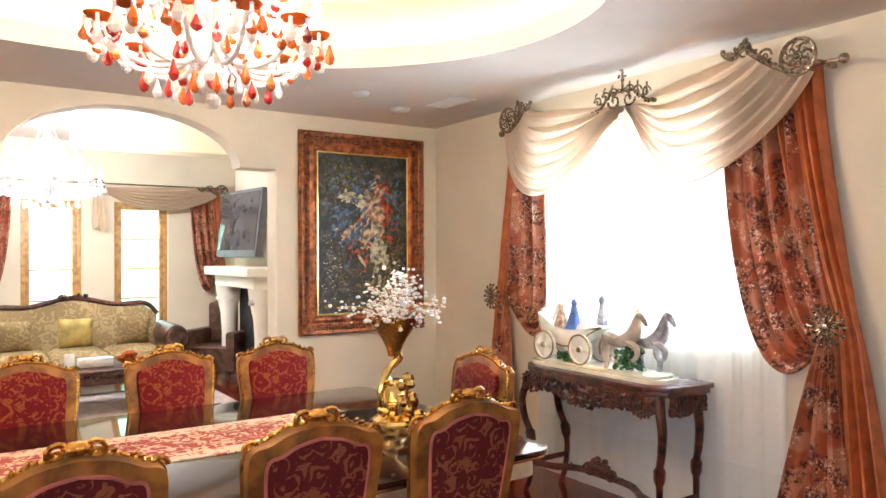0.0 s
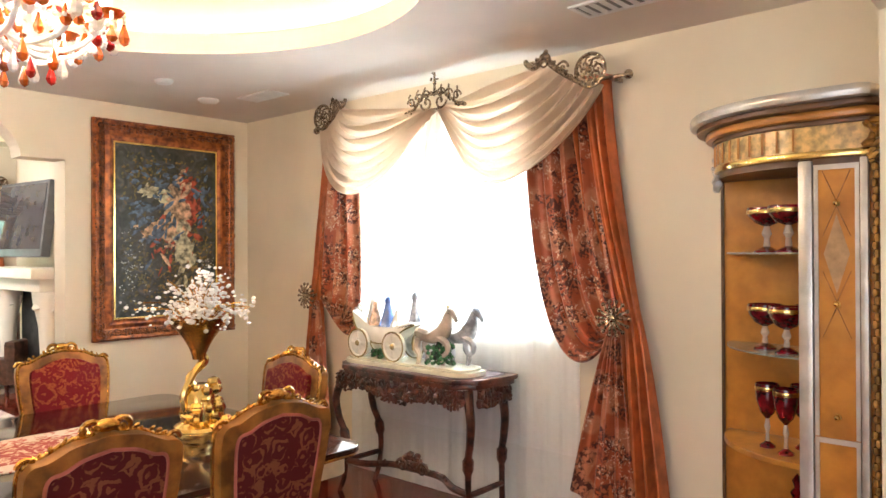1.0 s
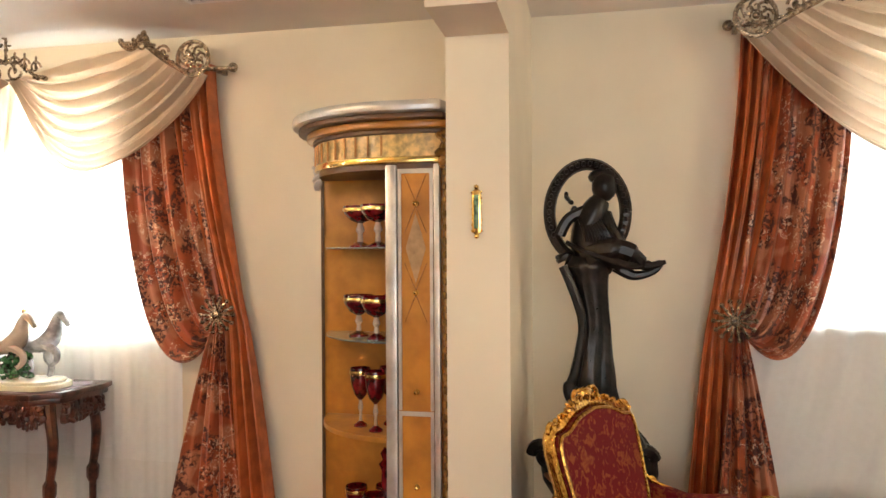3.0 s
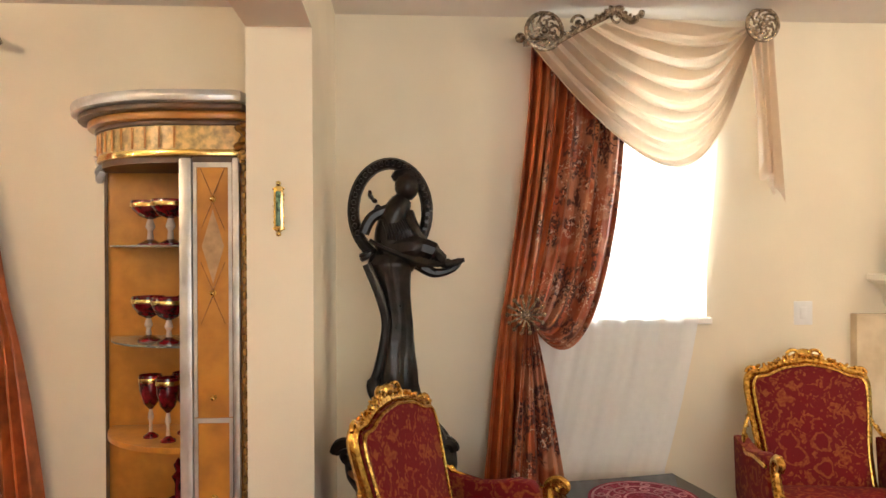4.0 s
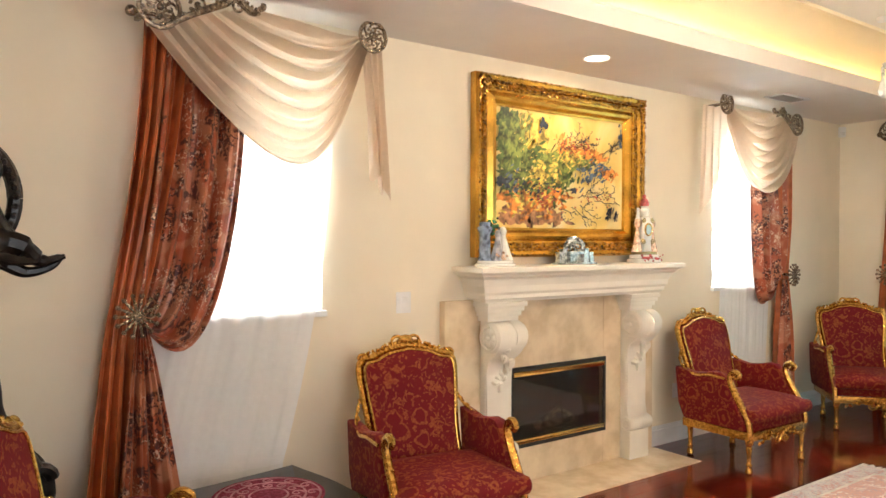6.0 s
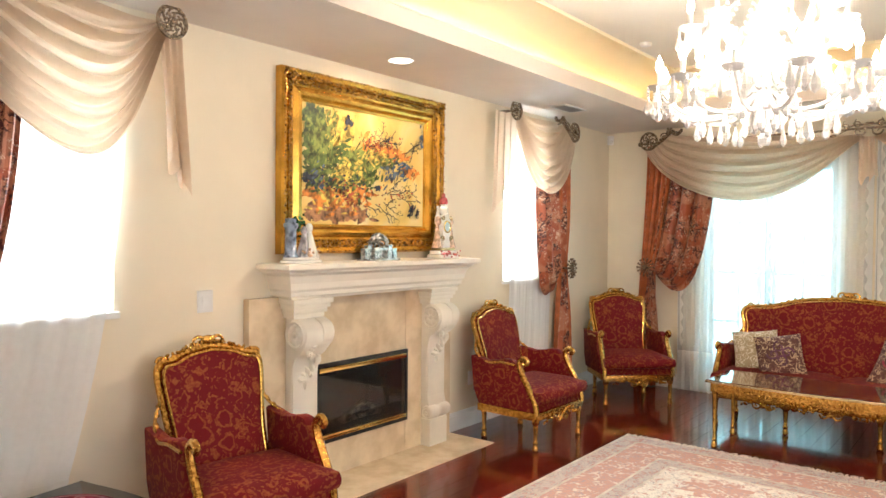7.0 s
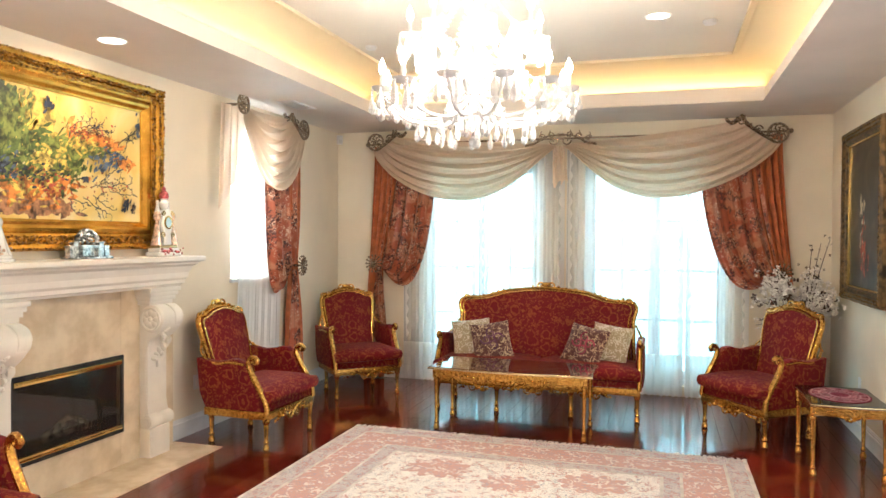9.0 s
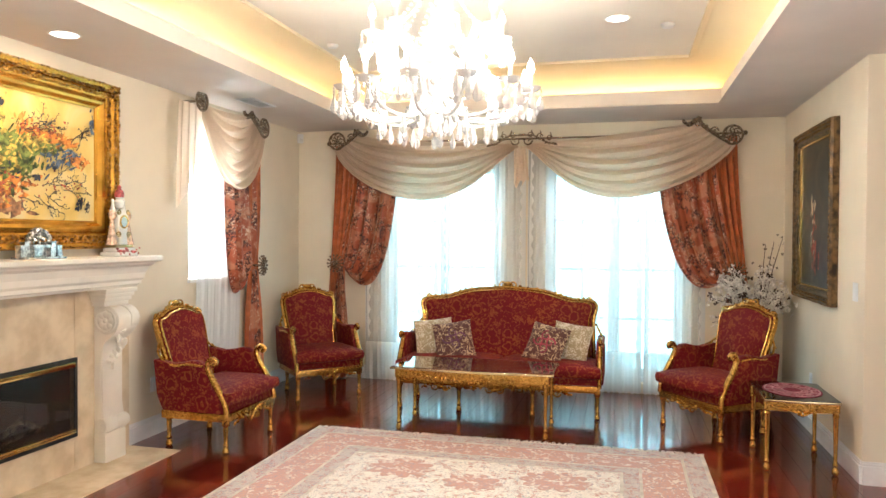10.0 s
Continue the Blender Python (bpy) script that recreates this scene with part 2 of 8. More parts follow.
def flowered(name, ground, pale, dark, shine):
    """Silk brocade: paler and deeper fields a hand wide, dark flower sprays and small bright threads on them."""
    m = bpy.data.materials.new(name)
    m.use_nodes = True
    nt = m.node_tree
    b = nt.nodes["Principled BSDF"]
    co = nt.nodes.new("ShaderNodeTexCoord")

    def noise(scale, detail, offset, lo, hi, warp=0.0):
        mp = nt.nodes.new("ShaderNodeMapping")
        mp.inputs["Location"].default_value = (offset, offset * 1.7, offset * 0.6)
        nt.links.new(co.outputs["Object"], mp.inputs["Vector"])
        n = nt.nodes.new("ShaderNodeTexNoise")
        n.inputs["Scale"].default_value, n.inputs["Detail"].default_value, n.inputs["Distortion"].default_value = scale, detail, warp
        nt.links.new(mp.outputs["Vector"], n.inputs["Vector"])
        r = nt.nodes.new("ShaderNodeMapRange")
        r.inputs["From Min"].default_value, r.inputs["From Max"].default_value = lo, hi
        nt.links.new(n.outputs["Fac"], r.inputs["Value"])
        return r.outputs["Result"]

    def times(a, c):
        t = nt.nodes.new("ShaderNodeMath")
        t.operation = "MULTIPLY"
        nt.links.new(a, t.inputs[0])
        nt.links.new(c, t.inputs[1])
        return t.outputs["Value"]

    def over(fac, under, colour):
        x = nt.nodes.new("ShaderNodeMix")
        x.data_type = "RGBA"
        nt.links.new(fac, x.inputs["Factor"])
        if isinstance(under, tuple):
            x.inputs["A"].default_value = (*under, 1)
        else:
            nt.links.new(under, x.inputs["A"])
        x.inputs["B"].default_value = (*colour, 1)
        return x.outputs["Result"]

    fields = noise(7.5, 1.0, 3.0, 0.50, 0.56)
    sprays = times(noise(9.0, 1.0, 9.0, 0.48, 0.55), noise(42.0, 3.0, 1.0, 0.46, 0.52, 0.8))
    threads = times(noise(8.0, 1.0, 21.0, 0.47, 0.53), noise(55.0, 4.0, 5.0, 0.57, 0.61, 1.0))
    c = over(fields, ground, pale)
    c = over(sprays, c, dark)
    c = over(threads, c, shine)
    nt.links.new(c, b.inputs["Base Color"])
    b.inputs["Roughness"].default_value = 0.40
    b.inputs["Specular IOR Level"].default_value = 0.5
    bp = nt.nodes.new("ShaderNodeBump")
    bp.inputs["Strength"].default_value, bp.inputs["Distance"].default_value = 0.4, 0.002
    nt.links.new(threads, bp.inputs["Height"])
    nt.links.new(bp.outputs["Normal"], b.inputs["Normal"])
    return m


BROCADE = flowered("floral_brocade", (0.36, 0.088, 0.038), (0.47, 0.19, 0.105), (0.075, 0.018, 0.014), (0.68, 0.48, 0.35))
SWAG = veil("ivory_swag_cloth", (0.80, 0.65, 0.50), 0.36, 0.0)
SHEER = veil("white_sheer", (0.95, 0.95, 0.94), 0.16, 0.15)
SHEERFAR = veil("thin_white_sheer", (0.93, 0.95, 0.95), 0.5, 0.5)
PANE = veil("pane_glass", (0.9, 0.95, 1.0), 0.5, 0.9)
BLACKGLASS = material("black_glass", (0.012, 0.011, 0.010), 0.06, vary=0.1)
DARKWOOD = material("carved_mahogany", (0.085, 0.024, 0.014), 0.32, vary=0.4, scale=18, coat=0.3, bump=0.3, bump_scale=60)
BRONZE = material("dark_bronze", (0.017, 0.013, 0.011), 0.30, 0.4, vary=0.4, scale=14, bump=0.3, bump_scale=70)
DAYLIGHT = glow("bright_outdoors", (0.90, 0.97, 1.0), 4.0)
GARDEN = glow("bright_garden", (0.46, 0.88, 1.0), 1.45)


# ---- mesh helpers ----
def part(name, bm, mat, parent=None, label="", m=None, smooth=True):
    """One bmesh as one mesh object, under its thing."""
    me = bpy.data.meshes.new(name)
    if m is not None:
        bmesh.ops.transform(bm, matrix=m, verts=bm.verts)
    bm.normal_update()
    bm.to_mesh(me)
    bm.free()
    me.materials.append(mat)
    if smooth:
        me.polygons.foreach_set("use_smooth", [True] * len(me.polygons))
        me.set_sharp_from_angle(angle=radians(38))
    ob = new(name, me)
    if parent is not None:
        ob.parent = parent
    if label:
        tagged(ob, label)
    return ob


def thing(name, m, label, category, group="", kind=""):
    ob = new(name)
    ob.empty_display_size = 0.1
    ob.matrix_world = m
    return tagged(ob, label, category, group, kind)


def box(x0, x1, y0, y1, z0, z1, bevel=0.0, bm=None):
    own = bmesh.new()
    bmesh.ops.create_cube(own, size=1.0)
    bmesh.ops.transform(own, matrix=Matrix.Translation(((x0 + x1) / 2, (y0 + y1) / 2, (z0 + z1) / 2)) @ Matrix.Diagonal((abs(x1 - x0), abs(y1 - y0), abs(z1 - z0), 1)), verts=own.verts)
    if bevel:
        bmesh.ops.bevel(own, geom=own.edges[:], offset=bevel, segments=2, affect="EDGES", profile=0.6)
    return add(bm, own)


def add(bm, other, m=None):
    """Joins other into bm."""
    if m is not None:
        bmesh.ops.transform(other, matrix=m, verts=other.verts)
    if bm is None:
        return other
    me = bpy.data.meshes.new("join")
    other.to_mesh(me)
    other.free()
    bm.from_mesh(me)
    bpy.data.meshes.remove(me)
    return bm


def sheet(fn, nu, nv, bm=None, close_u=False):
    """A surface through fn(u, v) with u and v from 0 to 1."""
    bm = bm or bmesh.new()
    cols = nu if close_u else nu + 1
    grid = [[bm.verts.new(fn(i / nu, j / nv)) for j in range(nv + 1)] for i in range(cols)]
    for i in range(nu):
        for j in range(nv):
            k = (i + 1) % cols
            bm.faces.new((grid[i][j], grid[k][j], grid[k][j + 1], grid[i][j + 1]))
    return bm


def lathe(profile, sides=16, bm=None, caps=True):
    """Turns (radius, z) pairs round z."""
    bm = bm or bmesh.new()
    rings = [[bm.verts.new((max(r, 0.0004) * math.cos(2 * math.pi * i / sides), max(r, 0.0004) * math.sin(2 * math.pi * i / sides), z)) for i in range(sides)] for r, z in profile]
    for a, b in zip(rings, rings[1:]):
        for i in range(sides):
            bm.faces.new((a[i], a[(i + 1) % sides], b[(i + 1) % sides], b[i]))
    if caps:
        bm.faces.new(rings[0][::-1])
        bm.faces.new(rings[-1])
    return bm


def tube(points, radius, sides=8, bm=None, flat=1.0):
    """A round bar along points; radius: one or one for each point."""
    bm = bm or bmesh.new()
    pts = [Vector(p) for p in points]
    rad = radius if isinstance(radius, (list, tuple)) else [radius] * len(pts)
    up = Vector((0.31, 0.22, 0.92))
    rings = []
    for i, p in enumerate(pts):
        way = (pts[min(i + 1, len(pts) - 1)] - pts[max(i - 1, 0)]).normalized()
        side = way.cross(up)
        if side.length < 1e-3:
            side = way.cross(Vector((1, 0, 0)))
        side.normalize()
        top = side.cross(way)
        up = top
        rings.append([bm.verts.new(p + (side * math.cos(2 * math.pi * k / sides) + top * math.sin(2 * math.pi * k / sides) * flat) * rad[i]) for k in range(sides)])
    for a, b in zip(rings, rings[1:]):
        for k in range(sides):
            bm.faces.new((a[k], a[(k + 1) % sides], b[(k + 1) % sides], b[k]))
    bm.faces.new(rings[0][::-1])
    bm.faces.new(rings[-1])
    return bm


def curve(points, steps=8, closed=False):
    """A smooth line through points (Catmull-Rom)."""
    p = [Vector(q) for q in points]
    n = len(p)
    out = []
    for i in range(n if closed else n - 1):
        if closed:
            a, b, c, d = p[i - 1], p[i], p[(i + 1) % n], p[(i + 2) % n]
        else:
            a, b, c, d = p[max(i - 1, 0)], p[i], p[i + 1], p[min(i + 2, n - 1)]
        for k in range(steps):
            t = k / steps
            out.append(0.5 * (2 * b + (c - a) * t + (2 * a - 5 * b + 4 * c - d) * t * t + (3 * b - a - 3 * c + d) * t ** 3))
    if not closed:
        out.append(p[-1])
    return out


def ball(at, r, bm=None, squash=(1, 1, 1), seg=8):
    own = bmesh.new()
    bmesh.ops.create_uvsphere(own, u_segments=seg, v_segments=max(4, seg // 2 + 1), radius=r)
    return add(bm, own, Matrix.Translation(at) @ Matrix.Diagonal((*squash, 1)))


def plate(outline, y0, y1, bm=None, bevel=0.0):
    """A slab: an outline of (x, z) pairs, thick from y0 to y1."""
    own = bmesh.new()
    f = own.faces.new([own.verts.new((x, y0, z)) for x, z in outline])
    r = bmesh.ops.extrude_face_region(own, geom=[f])
    bmesh.ops.translate(own, verts=[v for v in r["geom"] if isinstance(v, bmesh.types.BMVert)], vec=(0, y1 - y0, 0))
    bmesh.ops.recalc_face_normals(own, faces=own.faces[:])
    if bevel:
        rim = [e for e in own.edges if len(e.link_faces) == 2 and e.calc_face_angle(0) > 0.9]
        bmesh.ops.bevel(own, geom=rim, offset=bevel, segments=2, affect="EDGES", profile=0.6)
    return add(bm, own)


def structure(name, bm, mat, label, category, smooth=False):
    return tagged(part(name, bm, mat, smooth=smooth), label, category, kind="structure")


def leafwork(bm, path, size, step, seed=0, out=(0, 0, 1), flat=0.55):
    """Carved leaves and scrolls along a path: small knobs and curls of uneven size."""
    rnd = random.Random(seed)
    o = Vector(out)
    last = None
    for p in path:
        p = Vector(p)
        if last is not None and (p - last).length < step:
            continue
        last = p
        r = size * rnd.uniform(0.65, 1.25)
        q = p + Vector((rnd.uniform(-1, 1), rnd.uniform(-1, 1), rnd.uniform(-1, 1))) * size * 0.35
        own = bmesh.new()
        bmesh.ops.create_uvsphere(own, u_segments=6, v_segments=4, radius=r)
        turn = Euler((rnd.uniform(0, 3), rnd.uniform(0, 3), rnd.uniform(0, 3))).to_matrix().to_4x4()
        add(bm, own, Matrix.Translation(q + o * size * 0.2) @ turn @ Matrix.Diagonal((1.2, flat, 0.8, 1)))
    return bm


def scroll(bm, at, r, turns, rad, ax, ay, sides=6, flip=1, steps=26):
    """A curled bar in the plane of ax and ay, thinning towards its eye."""
    ax, ay, at = Vector(ax), Vector(ay), Vector(at)
    pts = []
    for i in range(steps + 1):
        t = i / steps
        a = flip * t * turns * 2 * math.pi
        q = r * (1 - 0.85 * t)
        pts.append(at + ax * q * math.cos(a) + ay * q * math.sin(a))
    return tube(pts, [rad * (1 - 0.4 * i / steps) for i in range(steps + 1)], sides, bm)


def draped(x, y, z, h, r, lean=0.0):
    """A plain upright form, wide and fluted below, narrow above, with a round top."""
    bm = sheet(lambda u, v: (x + lean * v + (r * (1 - 0.72 * v ** 0.8) * (1 + 0.12 * math.sin(14 * math.pi * u) * (1 - v))) * math.cos(2 * math.pi * u), y + (r * (1 - 0.72 * v ** 0.8) * (1 + 0.12 * math.sin(14 * math.pi * u) * (1 - v))) * math.sin(2 * math.pi * u), z + h * 0.8 * v), 28, 8, None, True)
    ball((x + lean, y, z + h * 0.85), h * 0.13, bm, (0.9, 0.9, 1.15), 10)
    return bm


# ---- structure ----
H = 2.74
XL, XD, XR = -3.60, -3.52, 1.46
YF, YD = 7.40, -5.425


def wall_x(name, x, thick, y0, y1, holes, label):
    """A wall in the plane of x, its inner face at x, with holes (y0, y1, z0, z1) right through."""
    a, b = min(x, x + thick), max(x, x + thick)
    bm = bmesh.new()
    at = y0
    for h0, h1, s, t in sorted(holes):
        box(a, b, at, h0, 0, H, bm=bm)
        if s > 0:
            box(a, b, h0, h1, 0, s, bm=bm)
        box(a, b, h0, h1, t, H, bm=bm)
        at = h1
    box(a, b, at, y1, 0, H, bm=bm)
    return structure(name, bm, PLASTER, label, "wall")


wall_x("wall_living_side", XL, -0.2, -0.17, YF + 0.2, [(0.88, 1.74, 1.2, 2.45), (5.28, 6.14, 1.2, 2.45)], "cream painted plaster wall with two narrow windows")
wall_x("wall_dining_side", XD, -0.28, YD - 0.2, -0.40, [(-3.95, -2.2, 1.1, 2.42)], "cream painted plaster wall with a wide window")
wall_x("wall_living_right", XR, 0.22, 5.2, YF + 0.2, [], "cream painted plaster wall with an oil painting")
bm = bmesh.new()
for x0, x1, z0, z1 in ((XL - 0.0, -2.56, 0, H), (-1.27, -0.82, 0, H), (0.57, XR, 0, H), (-2.56, -1.27, 2.35, H), (-0.82, 0.57, 2.35, H), (-2.56, -1.27, 0, 0.10), (-0.82, 0.57, 0, 0.10)):
    box(x0, x1, YF, YF + 0.2, z0, z1, bm=bm)
structure("wall_far", bm, PLASTER, "cream painted plaster wall with two tall window doors", "wall")
structure("wall_return", box(XR, 2.8, 5.0, 5.2, 0, H), PLASTER, "pale plaster wall end beside an opening", "wall")
# out of view; added at a guessed distance to close off the rooms
structure("wall_hall", box(2.8, 3.0, YD - 0.2, 5.2, 0, H), PLASTER, "unseen plaster wall added to close the rooms", "wall")


def arch_wall(name, y0, y1, x0, x1, j0, j1, cap, spring, top, label, z_hi=H):
    """A wall along x with an arched opening from j0 to j1; the arch springs cap inside the jambs, at the height spring."""
    a0, a1 = j0 + cap, j1 - cap
    mid, half = (a0 + a1) / 2, (a1 - a0) / 2
    bm = bmesh.new()
    box(x0, j0, y0, y1, 0, z_hi, bm=bm)
    box(j1, x1, y0, y1, 0, z_hi, bm=bm)
    n = 32
    xs = [mid - half * math.cos(math.pi * i / n) for i in range(n + 1)]
    zs = [spring + (top - spring) * math.sin(math.pi * i / n) for i in range(n + 1)]
    line = [(j0, spring)] + list(zip(xs, zs)) + [(j1, spring)]
    for (xa, za), (xb, zb) in zip(line, line[1:]):
        v = [bm.verts.new(p) for p in ((xa, y0, za), (xb, y0, zb), (xb, y0, z_hi), (xa, y0, z_hi), (xa, y1, za), (xb, y1, zb), (xb, y1, z_hi), (xa, y1, z_hi))]
        for q in ((0, 1, 2, 3), (7, 6, 5, 4), (0, 4, 5, 1)):
            bm.faces.new([v[k] for k in q])
    bmesh.ops.remove_doubles(bm, verts=bm.verts[:], dist=1e-5)
    return structure(name, bm, PLASTER, label, "wall")


arch_wall("wall_arch_dining", -0.405, -0.17, XL - 0.2, 2.8, -2.57, 1.7, 0.34, 2.36, 2.70, "cream plaster wall end and arch between two rooms")
arch_wall("wall_dining_end", YD - 0.2, YD, XD, 2.8, -2.0, 0.16, 0.29, 2.275, 2.665, "cream plaster wall with a wide arched opening")

# ceilings: a flat ring, an upright lip, a coved recess
def rect(x0, x1, y0, y1, z, n=10):
    """A rectangle's outline with rounded-in corners, as equal runs."""
    pts = []
    for (ax, ay), (bx, by) in zip(((x0, y0), (x1, y0), (x1, y1), (x0, y1)), ((x1, y0), (x1, y1), (x0, y1), (x0, y0))):
        pts += [(ax + (bx - ax) * i / n, ay + (by - ay) * i / n, z) for i in range(n)]
    return pts


TX0, TX1, TY0, TY1 = -2.73, 0.77, 0.70, 6.54


def flat_ring(x0, x1, y0, y1, hole, z):
    """A flat sheet with a hole."""
    bm = bmesh.new()
    for loop in ([(x0, y0, z), (x1, y0, z), (x1, y1, z), (x0, y1, z)], hole):
        vs = [bm.verts.new(p) for p in loop]
        for i in range(len(vs)):
            bm.edges.new((vs[i], vs[(i + 1) % len(vs)]))
    bmesh.ops.triangle_fill(bm, use_beauty=True, use_dissolve=False, edges=bm.edges[:], normal=(0, 0, -1))
    return bm


structure("ceiling_living", flat_ring(XL - 0.2, 2.8, -0.17, YF + 0.2, rect(TX0 + 0.022, TX1 - 0.022, TY0 + 0.022, TY1 - 0.022, H, 12), H), CEILING, "pale painted plaster ceiling round a recessed tray", "ceiling")


def coved(fn, name, label, top, inset):
    """Lip, shelf, cove and flat top; fn(grow, z) gives a loop grown outward by grow."""
    lip = [fn(-0.022, H - 0.0005), fn(-0.010, H + 0.002), fn(-0.002, H + 0.010), fn(0, H + 0.022), fn(0, H + 0.115), fn(0.006, H + 0.128), fn(0.045, H + 0.135), fn(0.045, H + 0.10), fn(0.17, H + 0.10)]
    bm = bmesh.new()
    for a, b in zip(lip, lip[1:]):
        va, vb = [bm.verts.new(p) for p in a], [bm.verts.new(p) for p in b]
        for i in range(len(va)):
            j = (i + 1) % len(va)
            bm.faces.new((va[i], va[j], vb[j], vb[i]))
    structure(name + "_lip", bm, CEILING, label + " lip", "ceiling")
    bm = bmesh.new()
    loops = []
    for i in range(9):
        t = i / 8 * math.pi / 2
        loops.append(fn(0.17 - (0.17 + inset) * (1 - math.cos(t)), H + 0.10 + (top - H - 0.10) * math.sin(t)))
    vs = [[bm.verts.new(p) for p in loop] for loop in loops]
    for a, b in zip(vs, vs[1:]):
        for i in range(len(a)):
            j = (i + 1) % len(a)
            bm.faces.new((a[i], a[j], b[j], b[i]))
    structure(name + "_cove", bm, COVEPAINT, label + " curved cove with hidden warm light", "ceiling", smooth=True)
    bm = bmesh.new()
    vs = [bm.verts.new((p[0], p[1], top + 0.004)) for p in fn(-inset + 0.01, top)]
    bm.faces.new(vs)
    structure(name + "_top", bm, TRAY, label + " flat top", "ceiling")
    bm = bmesh.new()
    rim0, rim1, rim2 = fn(-inset + 0.012, top - 0.012), fn(-inset - 0.03, top - 0.02), fn(-inset - 0.03, top + 0.004)
    for a, b in ((rim0, rim1), (rim1, rim2)):
        va, vb = [bm.verts.new(p) for p in a], [bm.verts.new(p) for p in b]
        for i in range(len(va)):
            j = (i + 1) % len(va)
            bm.faces.new((va[i], va[j], vb[j], vb[i]))
    structure(name + "_bead", bm, COVEPAINT, label + " bead round the flat top", "trim")


coved(lambda g, z: rect(TX0 - g, TX1 + g, TY0 - g, TY1 + g, z, 12), "ceiling_tray", "cream tray ceiling", 3.10, 0.26)
EX, EY, EA, EB = -0.38, -2.8, 2.12, 1.60


def oval(g, z, n=72):
    return [(EX + (EA + g) * math.cos(2 * math.pi * i / n), EY + (EB + g) * math.sin(2 * math.pi * i / n), z) for i in range(n)]


structure("ceiling_dining", flat_ring(XD - 0.2, 2.8, YD - 0.2, -0.405, oval(-0.022, H), H), CEILING, "pale painted plaster ceiling round an oval recess", "ceiling")
coved(oval, "ceiling_oval", "oval cream ceiling recess", 3.08, 0.22)
# unseen slab over the recesses, added to keep daylight out
structure("roof", box(-4.2, 3.2, -12, 7.8, 3.32, 3.4), CEILING, "unseen slab that blocks daylight above the ceilings", "roof")

structure("floor", box(-4.0, 3.0, -12, 8.2, -0.12, -0.014), FLOORWOOD, "glossy dark red cherry wood floor", "floor")
structure("ground", box(-60, 60, -60, 60, -0.5, -0.4), LIMESTONE, "pale paved ground outdoors", "ground")
backdrop = structure("backdrop", sheet(lambda u, v: (-4.6 - 0.0 * u, -6 + 16 * u, -0.4 + 5 * v), 1, 1), DAYLIGHT, "overexposed bright daylight outdoors", "backdrop")
structure("backdrop_garden", sheet(lambda u, v: (-5 + 10 * u, 9.2, -0.4 + 5 * v), 1, 1), GARDEN, "overexposed bright garden outdoors", "backdrop")

# ---- windows and their dressing ----
# In a window's own frame x runs along the wall, y points out of the room, z up.
SIDE_L = pose(XL, 0, 0, 0, 0, 90)
SIDE_D = pose(XD, 0, 0, 0, 0, 90)
FAR = pose(0, YF, 0)


def window(name, m, x0, x1, z0, z1, depth, cols, rows, label, frame_mat, leaves=1):
    win = thing(name, m, label, "window", kind="structure")
    y = depth
    bm = bmesh.new()
    for a, b, c, d in ((x0, x0 + 0.05, z0, z1), (x1 - 0.05, x1, z0, z1), (x0 + 0.05, x1 - 0.05, z1 - 0.05, z1), (x0 + 0.05, x1 - 0.05, z0, z0 + 0.05)):
        box(a, b, y - 0.03, y + 0.03, c, d, 0.004, bm)
    part("window_frame", bm, frame_mat, win)
    w = (x1 - x0 - 0.1) / leaves
    for k in range(leaves):
        lx0, lx1 = x0 + 0.05 + k * w, x0 + 0.05 + (k + 1) * w
        st = 0.055
        bm = bmesh.new()
        for a, b, c, d in ((lx0, lx0 + st, z0 + 0.05, z1 - 0.05), (lx1 - st, lx1, z0 + 0.05, z1 - 0.05), (lx0 + st, lx1 - st, z1 - 0.05 - st, z1 - 0.05), (lx0 + st, lx1 - st, z0 + 0.05, z0 + 0.05 + st * 1.6)):
            box(a, b, y - 0.02, y + 0.02, c, d, 0.003, bm)
        sash = part("sash", bm, frame_mat, win)
        gx0, gx1, gz0, gz1 = lx0 + st, lx1 - st, z0 + 0.05 + st * 1.6, z1 - 0.05 - st
        for i in range(1, cols):
            x = gx0 + (gx1 - gx0) * i / cols
            part("glazing_bar", box(x - 0.011, x + 0.011, y - 0.012, y + 0.012, gz0, gz1), frame_mat, sash)
        for j in range(1, rows):
            z = gz0 + (gz1 - gz0) * j / rows
            part("glazing_bar", box(gx0, gx1, y - 0.0125, y + 0.0125, z - 0.011, z + 0.011), frame_mat, sash)
        pane = part("pane", box(gx0, gx1, y + 0.014, y + 0.018, gz0, gz1), PANE, sash)
        pane.visible_shadow = False
    return win


FRAME = material("white_window_frame", (0.82, 0.84, 0.84), 0.4, vary=0.03)
FRAMEOAK = material("oak_window_frame", (0.55, 0.30, 0.10), 0.4, vary=0.15, scale=15)
window("window_1", SIDE_L, 0.88, 1.74, 1.2, 2.45, 0.15, 2, 3, "narrow white window glowing with daylight", FRAME)
window("window_2", SIDE_L, 5.28, 6.14, 1.2, 2.45, 0.15, 2, 3, "narrow white window glowing with daylight", FRAME)
window("window_3", SIDE_D, -3.95, -2.2, 1.1, 2.42, 0.2, 3, 3, "wide white window washed out by daylight", FRAME)
window("window_4", FAR, -2.56, -1.27, 0.1, 2.35, 0.12, 2, 4, "tall white window doors behind sheer curtains", FRAME, 2)
window("window_5", FAR, -0.82, 0.57, 0.1, 2.35, 0.12, 2, 4, "tall white window doors behind sheer curtains", FRAME, 2)
bm = bmesh.new()
box(XL - 0.14, XL + 0.03, 0.86, 1.76, 1.165, 1.198, 0.006, bm)
